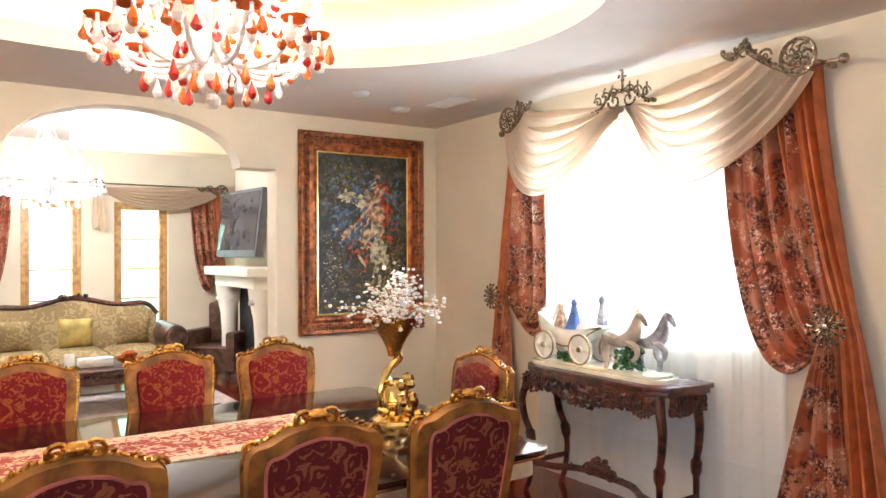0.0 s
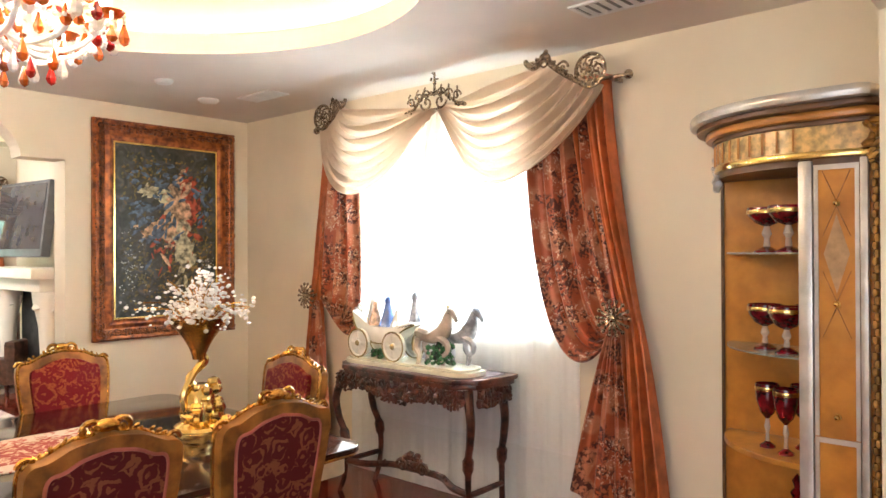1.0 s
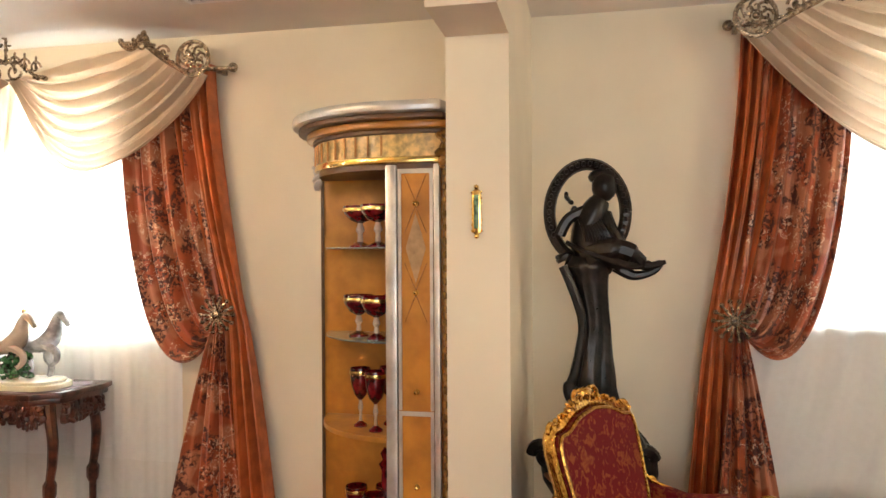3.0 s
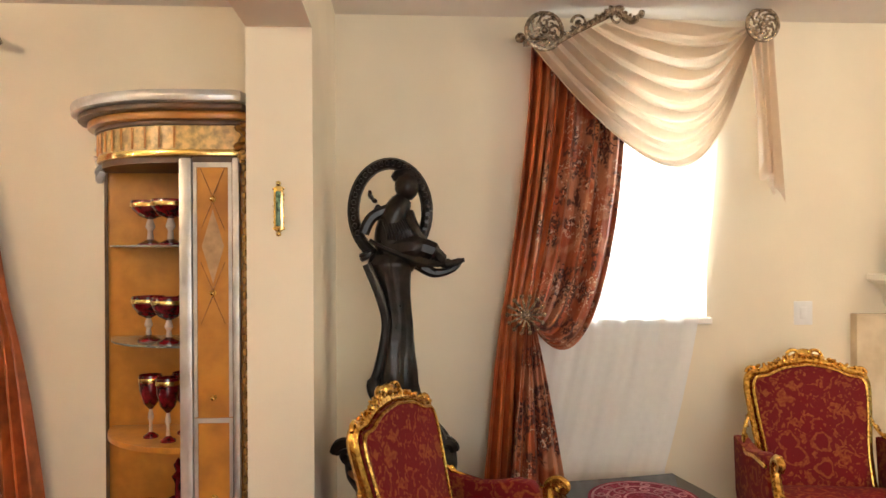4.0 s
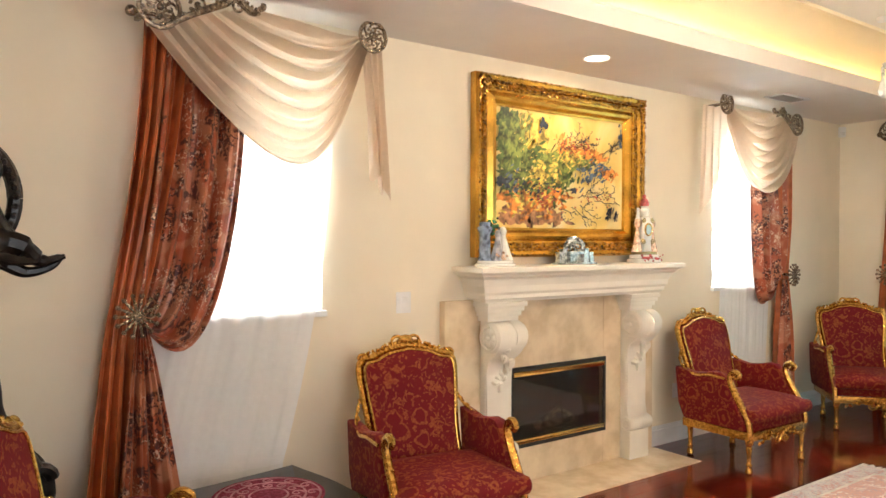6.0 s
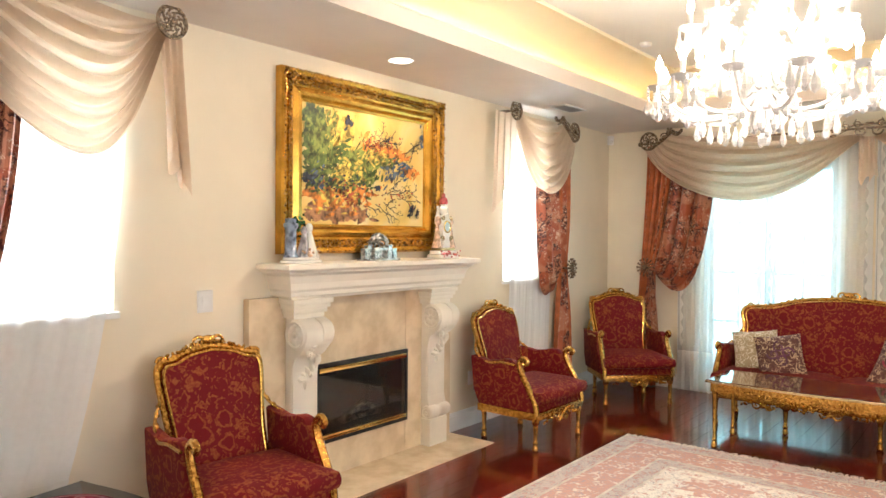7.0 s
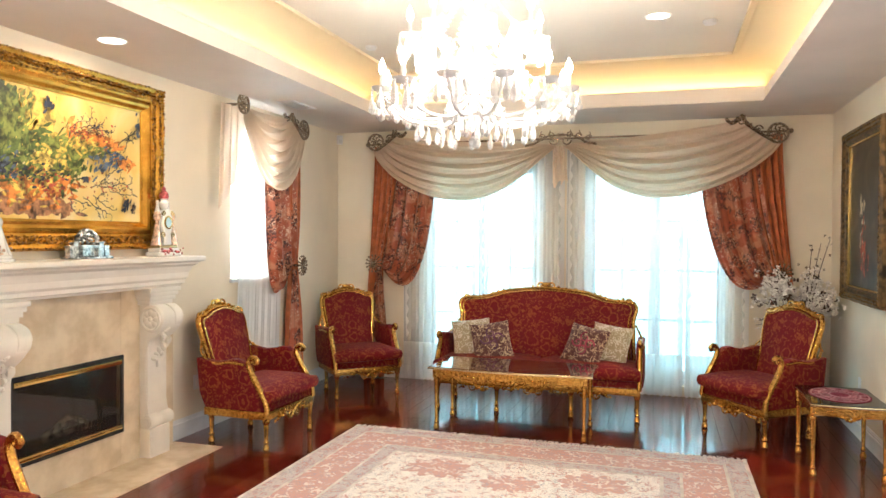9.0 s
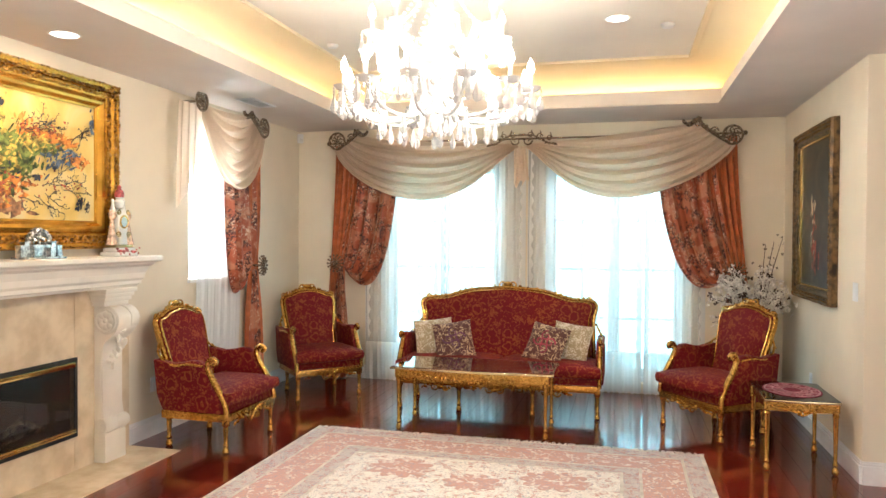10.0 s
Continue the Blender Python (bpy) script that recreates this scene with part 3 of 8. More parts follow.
structure("window_sill", bm, WHITE, "white painted window sill", "window sill")
structure("window_sill", box(XL - 0.14, XL + 0.03, 5.26, 6.16, 1.165, 1.198, 0.006), WHITE, "white painted window sill", "window sill")


def bez(p, t):
    a, b, c, d = p
    s = 1 - t
    return tuple(s ** 3 * a[i] + 3 * s * s * t * b[i] + 3 * s * t * t * c[i] + t ** 3 * d[i] for i in range(2))


def drape(m, med, tie, inner, loop, out, label, reach=0.0, tail=0.25, rust_share=0.42, belly=None):
    """A pair of joined lengths, plain rust outside and flowered brocade inside, caught at a tie-back. out: +1 where the outside lies at +x."""
    d = thing("curtain", m, label, "curtain", "drapes with brocade lining")
    zt, zl = tie[1], loop[1]
    o0 = med + out * (0.05 + reach)
    inn = inner
    mid = o0 + (inn - o0) * rust_share
    rnd = random.Random(int(abs(med * 100)))
    ph = rnd.uniform(0, 6)

    def rust(u, v):
        top = 2.56
        z_low = 0.012
        a = o0 + (mid - o0) * u
        b = tie[0] + out * (0.10 - 0.16 * u)
        c = tie[0] + out * (0.10 + tail * 0.6 - (tail * 0.6 + 0.18) * u)
        k = (top - zt) / (top - z_low)
        if v < k:
            t = v / k
            e = t ** 1.5
            x = a + (b - a) * e
        else:
            t = (v - k) / (1 - k)
            x = b + (c - b) * t ** 0.8
        pinch = 1 - 0.72 * math.exp(-((v - k) / 0.13) ** 2)
        z = top + (z_low - top) * v
        y = -0.085 - 0.034 * pinch * (math.sin(u * 2 * math.pi * 4.5 + ph + 0.7 * v) + 0.35 * math.sin(u * 2 * math.pi * 9.7 + 2 * ph))
        return (x, y, z)

    part("outer_panel", sheet(rust, 56, 40), RUST, d, "plain rust satin length")

    # the lining's inner edge passes belly half-way down
    half_way = loop[0] + (inn - loop[0]) * 0.6 if belly is None else belly
    full = (8 * half_way - 4 * inn - tie[0] + out * 0.03) / 3

    def brocade(u, v):
        top = 2.52
        s0 = mid + out * 0.10
        x_top = s0 + (inn - s0) * u
        lx = tie[0] + (loop[0] - tie[0]) * u
        p0 = (x_top, top)
        p1 = (x_top + out * 0.05 * (1 - u), zt + 0.55)
        p2 = (tie[0] + (full - tie[0]) * u, zt - (zt - zl) * 3.0 * u)
        p3 = (tie[0] - out * 0.03, zt - 0.02 * u)
        x, z = bez((p0, p1, p2, p3), v)
        amp = 0.036 * (1 - v ** 4 * 0.75)
        y = -0.075 - 0.035 * math.sin(math.pi * v) - amp * (math.sin(u * 2 * math.pi * 3.6 + ph + 1.2 * v) + 0.4 * math.sin(u * 2 * math.pi * 8.3 - ph))
        return (x, y, z)

    part("lining_panel", sheet(brocade, 48, 44), BROCADE, d, "flowered rust and cream brocade length")

    def hem(u, v):
        x0, x1 = tie[0] - out * 0.01, tie[0] - out * 0.05
        a = tie[0] + out * 0.10
        b = tie[0] - out * (0.07 + tail * 0.72)
        x = (x0 + (x1 - x0) * u) * (1 - v ** 0.85) + (a + (b - a) * u) * v ** 0.85
        low = 0.02 + 0.26 * u
        z = zt - 0.04 + (low - zt + 0.04) * v
        y = -0.13 - 0.028 * v ** 0.5 * math.sin(u * 2 * math.pi * 2.6 + ph) - 0.012 * math.sin(u * 2 * math.pi * 6.1 + 1)
        return (x, y, z)

    part("lining_tail", sheet(hem, 40, 26), BROCADE, d, "flowered brocade tail below the tie-back")
    for ob in d.children:
        sol = ob.modifiers.new("thickness", "SOLIDIFY")
        sol.thickness, sol.offset = 0.004, 0.0
    # tie-back rosette
    bm = bmesh.new()
    for i in range(14):
        a = 2 * math.pi * i / 14
        dx, dz = math.cos(a), math.sin(a)
        tube([(tie[0] + dx * 0.02, -0.205, zt + dz * 0.02), (tie[0] + dx * 0.055, -0.212, zt + dz * 0.055), (tie[0] + dx * 0.088, -0.2, zt + dz * 0.088)], [0.005, 0.008, 0.004], 5, bm)
        ball((tie[0] + dx * 0.09, -0.2, zt + dz * 0.09), 0.012, bm, seg=6)
        ball((tie[0] + dx * 0.055 * math.cos(0.2), -0.212, zt + dz * 0.055), 0.009, bm, seg=6)
    ball((tie[0], -0.208, zt), 0.024, bm, (1, 0.7, 1))
    tube([(tie[0], -0.2, zt), (tie[0] + out * 0.03, 0.0, zt)], 0.012, 6, bm)
    part("tie_back", bm, PEWTER, d, "round pierced pewter tie-back rosette")
    return d


def swag(m, start, tip, end, low, label, tail=None, folds=7, ends=0.06):
    """Ivory cloth that hangs from a scroll (start to tip) over to end, lowest at low."""
    d = thing("curtain_swag", m, label, "curtain swag", "ivory swags")

    def f(u, v):
        sx, sz = tip[0] + (start[0] - tip[0]) * v ** 0.8, tip[1] + (start[1] - tip[1]) * v ** 0.8
        ex, ez = end[0] + (ends if end[0] > start[0] else -ends) * (v - 0.5), end[1] - 0.03 * v
        x = sx + (ex - sx) * u
        base = sz + (ez - sz) * u
        mid = (low[0] - start[0]) / (end[0] - start[0])
        w = u ** (math.log(0.5) / math.log(min(max(mid, 0.3), 0.7)))
        drop = (base - low[1]) * (4 * w * (1 - w)) ** (0.74 + 0.62 * u * u)
        z = base - drop * (0.05 + 0.95 * v) if v > 0 else base - drop * 0.05
        fold = math.sin(v * math.pi * 2 * folds + 1.3 * math.sin(3 * u) + 0.8 * u)
        fold += 0.5 * math.sin(v * math.pi * 2 * folds * 1.9 + 4 * u)
        y = -0.165 - 0.03 * math.sin(math.pi * u) * (1 + v) - 0.034 * fold * (0.5 + 0.5 * math.sin(math.pi * u))
        return (x, y, z)

    part("swag", sheet(f, 44, 72), SWAG, d)
    if tail:
        a0, a1, b0, b1, zt, za, zb = tail

        def g(u, v):
            p, q = a0 + (b0 - a0) * u, a1 + (b1 - a1) * u
            x = p + (q - p) * v + 0.012 * math.sin(u * 2 * math.pi * 2.0 + 2.0 * v) * v
            low = za + (zb - za) * u + 0.035 * math.sin(u * 2 * math.pi * 2.5 + 0.6)
            return (x, -0.165 - 0.026 * math.sin(u * 2 * math.pi * 3.2) * (0.35 + 0.65 * v), zt + (low - zt) * v)
        part("tail", sheet(g, 40, 22), SWAG, d)
    return d


def medallion(bm, x, z, r, y=-0.19):
    tube([(x + r * math.cos(a), y, z + r * math.sin(a)) for a in [2 * math.pi * i / 28 for i in range(29)]], 0.011, 6, bm)
    for i in range(8):
        a = math.pi / 4 * i
        scroll(bm, (x + 0.5 * r * math.cos(a), y - 0.004, z + 0.5 * r * math.sin(a)), 0.36 * r, 1.2, 0.007, (math.cos(a), 0, math.sin(a)), (-math.sin(a), 0, math.cos(a)), 5, 1, 12)
    ball((x, y - 0.01, z), 0.2 * r, bm)


def scroll_bracket(m, med, tip, label):
    """A round pierced medallion whose bar sweeps up to a curled tip."""
    d = thing("curtain_bracket", m, label, "curtain bracket", "pewter curtain brackets")
    bm = bmesh.new()
    r = 0.088
    medallion(bm, med[0], med[1], r)
    part("medallion", bm, PEWTER, d)
    s = 1 if tip[0] > med[0] else -1
    bm = bmesh.new()
    c = curve([(med[0] + s * r * 0.3, -0.19, med[1] - r * 0.9), (med[0] + s * (r + 0.05), -0.2, med[1] - 0.01), ((med[0] + tip[0]) / 2 + s * 0.06, -0.19, (med[1] + tip[1]) / 2 + 0.02), (tip[0] - s * 0.1, -0.19, tip[1] + 0.01), (tip[0] - s * 0.02, -0.19, tip[1] - 0.04), (tip[0] + s * 0.03, -0.19, tip[1] - 0.01), (tip[0] + s * 0.035, -0.19, tip[1] + 0.012)], 8)
    tube(c, [0.012 + 0.008 * math.sin(math.pi * i / (len(c) - 1)) for i in range(len(c))], 7, bm)
    leafwork(bm, [p + Vector((0, -0.01, 0.012)) for p in c[6:-12]], 0.016, 0.024, 3)
    scroll(bm, (tip[0] - s * 0.09, -0.2, tip[1] - 0.03), 0.04, 1.4, 0.008, (s, 0, 0), (0, 0, 1), 6)
    scroll(bm, (med[0] + s * 0.17, -0.2, med[1] + 0.04), 0.04, 1.4, 0.008, (-s, 0, 0), (0, 0, 1), 6)
    part("scroll", bm, PEWTER, d)
    return d


def rosette(m, x, z, label):
    d = thing("curtain_rosette", m, label, "curtain bracket")
    bm = bmesh.new()
    medallion(bm, x, z, 0.078)
    tube([(x, -0.19, z), (x, 0.0, z)], 0.012, 6, bm)
    part("medallion", bm, PEWTER, d)
    return d


def crest(m, x, z, w, finial, label):
    """A spray of curled leaves that spreads to both sides."""
    d = thing("curtain_crest", m, label, "curtain ornament")
    bm = bmesh.new()
    for s in (-1, 1):
        c = curve([(x, -0.21, z + 0.05), (x + s * w * 0.35, -0.21, z + 0.045), (x + s * w * 0.7, -0.2, z - 0.02), (x + s * w, -0.2, z - 0.05)], 8)
        tube(c, 0.008, 6, bm)
        leafwork(bm, c, 0.016, 0.02, 5)
        for k, (q, h) in enumerate(((0.25, 0.07), (0.5, 0.065), (0.78, 0.05))):
            scroll(bm, (x + s * w * q, -0.21, z + 0.03 - 0.05 * q + h * 0.5), 0.034, 1.3, 0.007, (s, 0, 0), (0, 0, 1), 5)
            tube(curve([(x + s * w * q, -0.21, z), (x + s * w * (q + 0.05), -0.22, z + h), (x + s * w * (q + 0.02), -0.21, z + h * 1.5)], 4), [0.006] * 8 + [0.003], 5, bm)
        scroll(bm, (x + s * 0.06, -0.21, z), 0.05, 1.2, 0.008, (s, 0, 0), (0, 0, -1), 5)
    if finial:
        tube([(x, -0.2, z + 0.04), (x, -0.2, z + finial)], 0.007, 6, bm)
        leafwork(bm, [(x + 0.03 * k, -0.2, z + finial * 0.75) for k in (-1, 0, 1)] + [(x, -0.2, z + finial * q) for q in (0.5, 0.62, 0.9, 1.0)], 0.017, 0.01, 8)
    part("leaf_spray", bm, PEWTER, d)
    return d


def rod(m, x0, x1, z, label):
    d = thing("curtain_rod", m, label, "curtain rod")
    part("bar", tube([(x0, -0.12, z), (x1, -0.12, z)], 0.011, 8), PEWTER, d)
    for x in (x0, x1):
        part("finial", ball((x, -0.12, z), 0.026, seg=10), PEWTER, d)
    for x in (x0 + (x1 - x0) * 0.04, x1 - (x1 - x0) * 0.04):
        part("wall_bracket", box(x - 0.012, x + 0.012, -0.12, -0.001, z - 0.012, z + 0.012, 0.003), PEWTER, d)
    return d


def sheer(m, x0, x1, z0, label, pleats=9, sway=0.0, y=-0.035, lace=True, deep=0.012, mat=None, edge=False):
    d = thing("sheer_curtain", m, label, "sheer curtain", "white sheers")

    def f(u, v):
        x = x0 + (x1 - x0) * u + sway * v * v
        return (x, y - deep * math.sin(u * 2 * math.pi * pleats + 0.8 * math.sin(4 * v)) - deep * 0.5 * math.sin(u * 2 * math.pi * pleats * 2.3), 2.5 + (z0 - 2.5) * v)
    part("cloth", sheet(f, pleats * 10, 10), mat or SHEER, d)
    if edge:
        for side in (0, 1):
            def e(u, v):
                x, yy, z = f(side * 1.0, v)
                w = 0.05 + 0.012 * math.sin(v * 2 * math.pi * 19)
                return (x + (1 - 2 * side) * w * u, yy - 0.007, z)
            part("lace_edge", sheet(e, 2, 120), LACE, d, "white lace edge")
    if lace:
        def h(u, v):
            x, yy, z = f(u, 1 - 0.16 * (1 - v))
            return (x, yy - 0.006, z - (0.02 * abs(math.sin(u * math.pi * pleats * 2)) * v))
        part("lace_hem", sheet(h, pleats * 10, 4), LACE, d, "white lace border")
    return d


LACE = veil("white_lace", (0.9, 0.9, 0.88), 0.4, 0.15)
# dining window
drape(SIDE_D, -1.888, (-1.756, 1.243), -2.37, (-1.98, 0.965), 1, "rust satin and flowered brocade drape tied back beside the dining window", tail=0.30, belly=-2.23)
drape(SIDE_D, -4.142, (-4.335, 1.268), -3.88, (-4.02, 0.98), -1, "rust and brocade drape tied back in the dining corner", reach=0.04, tail=0.16, belly=-3.81)
swag(SIDE_D, (-4.20, 2.52), (-3.93, 2.66), (-3.04, 2.53), (-3.76, 2.0), "ivory swag of thin pleated cloth over the dining window")
swag(SIDE_D, (-1.82, 2.48), (-2.24, 2.66), (-2.98, 2.53), (-2.47, 1.99), "ivory swag of thin pleated cloth over the dining window", (-3.12, -3.13, -2.96, -2.99, 2.5, 2.16, 2.10))
scroll_bracket(SIDE_D, (-4.142, 2.60), (-3.92, 2.69), "ornate dark pewter curtain bracket")
scroll_bracket(SIDE_D, (-1.888, 2.565), (-2.27, 2.68), "ornate dark pewter curtain bracket")
crest(SIDE_D, -3.007, 2.55, 0.25, 0.19, "dark pewter leaf crest at the middle of the swags")
rod(SIDE_D, -4.30, -1.70, 2.525, "dark metal curtain rod with ball finials")
sheer(SIDE_D, -4.0, -2.05, 0.03, "white sheer curtain glowing in the dining window", 14, deep=0.007)
# side window by the statue
drape(SIDE_L, 0.852, (0.754, 1.241), 1.30, (0.985, 1.033), -1, "rust satin and flowered brocade drape tied back beside a narrow window", tail=0.22, belly=1.165)
swag(SIDE_L, (0.80, 2.54), (1.27, 2.70), (1.92, 2.66), (1.47, 1.95), "ivory swag of thin pleated cloth over a narrow window", (1.89, 1.94, 2.01, 2.05, 2.62, 1.98, 1.80), ends=0.05)
scroll_bracket(SIDE_L, (0.852, 2.615), (1.30, 2.71), "ornate dark pewter curtain bracket")
rosette(SIDE_L, 1.946, 2.665, "round pierced pewter rosette holding a swag")
rod(SIDE_L, 0.746, 1.97, 2.60, "dark metal curtain rod with ball finials")
sheer(SIDE_L, 0.95, 1.80, 0.02, "white sheer curtain glowing in a narrow window", 6, -0.42, deep=0.006)
# side window near the far corner
drape(SIDE_L, 6.237, (6.19, 1.283), 5.70, (5.904, 1.02), 1, "rust satin and flowered brocade drape tied back near the corner", tail=0.12, belly=5.73)
swag(SIDE_L, (6.29, 2.54), (5.95, 2.68), (5.20, 2.66), (5.69, 1.98), "ivory swag of thin pleated cloth over a narrow window", (4.90, 4.85, 5.20, 5.19, 2.64, 1.76, 2.17), ends=0.05)
scroll_bracket(SIDE_L, (6.237, 2.605), (5.90, 2.70), "ornate dark pewter curtain bracket")
rosette(SIDE_L, 5.181, 2.675, "round pierced pewter rosette holding a swag")
rod(SIDE_L, 5.12, 6.33, 2.60, "dark metal curtain rod with ball finials")
sheer(SIDE_L, 5.36, 6.1, 0.02, "white sheer curtain glowing in a narrow window", 6, -0.1, deep=0.006)
# far window doors
drape(FAR, -3.061, (-3.072, 1.274), -2.40, (-2.788, 1.021), -1, "rust satin and flowered brocade drape tied back beside the window doors", tail=0.12, belly=-2.53)
drape(FAR, 0.963, (1.012, 1.248), 0.28, (0.682, 1.062), 1, "rust satin and flowered brocade drape tied back beside flowers", tail=0.14, belly=0.45)
swag(FAR, (-3.10, 2.50), (-2.85, 2.66), (-1.10, 2.52), (-2.09, 1.95), "wide ivory swag of thin pleated cloth", folds=6)
swag(FAR, (1.0, 2.47), (0.60, 2.69), (-1.0, 2.52), (-0.06, 1.96), "wide ivory swag of thin pleated cloth", (-1.13, -1.14, -1.01, -0.98, 2.5, 2.10, 2.13), folds=6)
scroll_bracket(FAR, (-3.061, 2.596), (-2.75, 2.69), "ornate dark pewter curtain bracket")
scroll_bracket(FAR, (0.963, 2.555), (0.55, 2.70), "ornate dark pewter curtain bracket")
crest(FAR, -1.048, 2.55, 0.36, 0.0, "dark pewter leaf crest at the middle of the swags")
rod(FAR, -3.18, 1.08, 2.58, "dark metal curtain rod with ball finials")
sheer(FAR, -2.78, -1.95, 0.02, "white sheer curtain with a lace hem", 8, mat=SHEERFAR, edge=True)
sheer(FAR, -1.93, -1.02, 0.02, "white sheer curtain with a lace hem", 9, mat=SHEERFAR, edge=True)
sheer(FAR, -1.0, 0.15, 0.02, "white sheer curtain with a lace hem", 10, mat=SHEERFAR, edge=True)
sheer(FAR, 0.17, 0.75, 0.02, "white sheer curtain with a lace hem", 6, mat=SHEERFAR, edge=True)

# ---- living room ----
def rake(y0, z0, lean):
    """Leans what stands upright at y0, z0 backwards."""
    return Matrix.Translation((0, y0, z0)) @ Matrix.Rotation(-radians(lean), 4, "X")


def turned_leg(x, y, top, r=0.021):
    return add(None, lathe([(r * 0.9, 0.0), (r * 1.25, 0.012), (r * 1.1, 0.03), (r * 0.75, 0.05), (r * 1.1, 0.062), (r * 0.7, 0.075), (r * 0.78, 0.12), (r * 1.0, top - 0.05), (r * 0.8, top - 0.045), (r * 1.35, top - 0.03), (r * 1.35, top)], 12), Matrix.Translation((x, y, 0)))


def back_outline(w, low, sh, peak, n=40, waist=0.9):
    """A back's outline: narrow below, square shoulders, a raised middle."""
    pts = [(-w * waist, low), (-w * waist * 0.99, low + (sh - low) * 0.35), (-w * 0.97, low + (sh - low) * 0.7), (-w, sh - 0.05), (-w * 0.93, sh), (-w * 0.72, sh + 0.012), (-w * 0.42, sh + (peak - sh) * 0.72), (0, peak)]
    half = curve([(x, 0, z) for x, z in pts], 5)
    left = [(p.x, p.z) for p in half]
    return left + [(-x, z) for x, z in left[-2::-1]]


def cushion(x0, x1, y0, y1, z0, z1, puff=0.02, bow=0.0):
    """A filled cushion: rounded edges, a swollen top."""
    bm = box(x0, x1, y0, y1, z0, z1)
    bmesh.ops.subdivide_edges(bm, edges=bm.edges[:], cuts=7, use_grid_fill=True)
    cx, cy, cz = (x0 + x1) / 2, (y0 + y1) / 2, (z0 + z1) / 2
    for v in bm.verts:
        a, b, c = (v.co.x - cx) / (x1 - x0) * 2, (v.co.y - cy) / (y1 - y0) * 2, (v.co.z - cz) / (z1 - z0) * 2
        k = (1 - a ** 4) * (1 - b ** 4)
        v.co.z = cz + c * ((z1 - z0) / 2 * (0.72 + 0.28 * min(1, k * 3)) + puff * k * (0.5 + 0.5 * c))
        v.co.x -= a * 0.008 * c * c * abs(a)
        v.co.y -= b * 0.012 * c * c * abs(b) + bow * (1 - a * a) * max(0, -b)
    return bm


def upholstered(ob, m, w, label, name, category, group, humps=0.08, mid_legs=False, top=1.05):
    """An armchair or sofa with a gilt carved frame, red damask and a loose seat. w: half the seat's width; it faces -y."""
    d = thing(name, m, label, category, group)
    b = w - 0.07
    sh, pk = top - humps, top - 0.015
    back = back_outline(b, 0.40, sh - 0.015, pk - 0.015, waist=0.9 if w < 0.5 else 0.985)
    lean = rake(0.22, 0.40, 15)
    shift = Matrix.Translation((0, 0, -0.40))
    bm = plate([(x * (b - 0.012) / b, 0.40 + (z - 0.40) * 0.98) for x, z in back], -0.045, 0.03, bevel=0.014)
    part("backrest", bm, RED, d, m=lean @ shift)
    bm = bmesh.new()
    ring = [Vector((x, -0.01, z)) for x, z in back]
    tube(ring, 0.023, 8, bm, 1.1)
    tube([Vector((p.x * 0.955, -0.046, 0.40 + (p.z - 0.40) * 0.968)) for p in ring], 0.007, 6, bm)
    n = len(ring)
    crown = [p + Vector((0, -0.012, 0.016)) for p in ring[n // 4: n - n // 4]]
    leafwork(bm, crown, 0.015, 0.016, 11, (0, 0, 1))
    if w < 0.5:
        leafwork(bm, [p + Vector((0, 0.004, 0.010)) for p in crown[6:-6]], 0.014, 0.02, 5, (0, 0, 1))
    for s in (-1, 1):
        scroll(bm, (s * 0.055, -0.02, pk + 0.006), 0.04, 1.3, 0.010, (-s, 0, 0), (0, 0, 1), 6)
        scroll(bm, (s * b * 0.92, -0.02, sh - 0.005), 0.030, 1.3, 0.009, (s, 0, 0), (0, 0, 1), 6)
    ball((0, -0.02, pk + 0.022), 0.032, bm, (1.4, 0.7, 0.8))
    part("back_frame", bm, GOLD, d, "carved gilt back frame with a leaf crest", m=lean @ shift)
    # seat
    part("seat_base", box(-w + 0.02, w - 0.02, -0.29, 0.24, 0.285, 0.345, 0.012), RED, d)
    if w < 0.5:
        part("seat_cushion", cushion(-w + 0.0, w - 0.0, -0.345, 0.20, 0.345, 0.455, 0.025, 0.02), RED, d)
    else:
        part("seat_cushion", cushion(-w, -0.003, -0.345, 0.20, 0.345, 0.455, 0.025, 0.02), RED, d)
        part("seat_cushion", cushion(0.003, w, -0.345, 0.20, 0.345, 0.455, 0.025, 0.02), RED, d)
    bm = bmesh.new()
    box(-w + 0.005, w - 0.005, -0.305, -0.275, 0.225, 0.285, 0.006, bm)
    box(-w + 0.01, -w + 0.04, -0.275, 0.25, 0.225, 0.285, 0.006, bm)
    box(w - 0.04, w - 0.01, -0.275, 0.25, 0.225, 0.285, 0.006, bm)
    box(-w + 0.04, w - 0.04, 0.225, 0.25, 0.225, 0.285, 0.006, bm)
    part("seat_rail", bm, GOLD, d)
    bm = bmesh.new()
    span = w * 0.72
    line = [Vector((x, -0.312, 0.238 - 0.028 * math.cos(x / span * math.pi * (1 if w < 0.5 else 3)) ** 2)) for x in [(-1 + 2 * i / 60) * span for i in range(61)]]
    leafwork(bm, line, 0.017, 0.021, 4, (0, -1, 0))
    leafwork(bm, [p * 1.0 + Vector((0, 0, 0.028)) for p in line[8:-8]], 0.011, 0.022, 9, (0, -1, 0))
    for c in ((0,) if w < 0.5 else (-0.5, 0, 0.5)):
        for s in (-1, 1):
            scroll(bm, (c + s * 0.045, -0.318, 0.215), 0.035, 1.3, 0.009, (s, 0, 0), (0, 0, -1), 6)
        ball((c, -0.318, 0.215), 0.024, bm, (1.2, 0.5, 1.0))
    part("apron_carving", bm, GOLD, d, "gilt carved leaf apron")
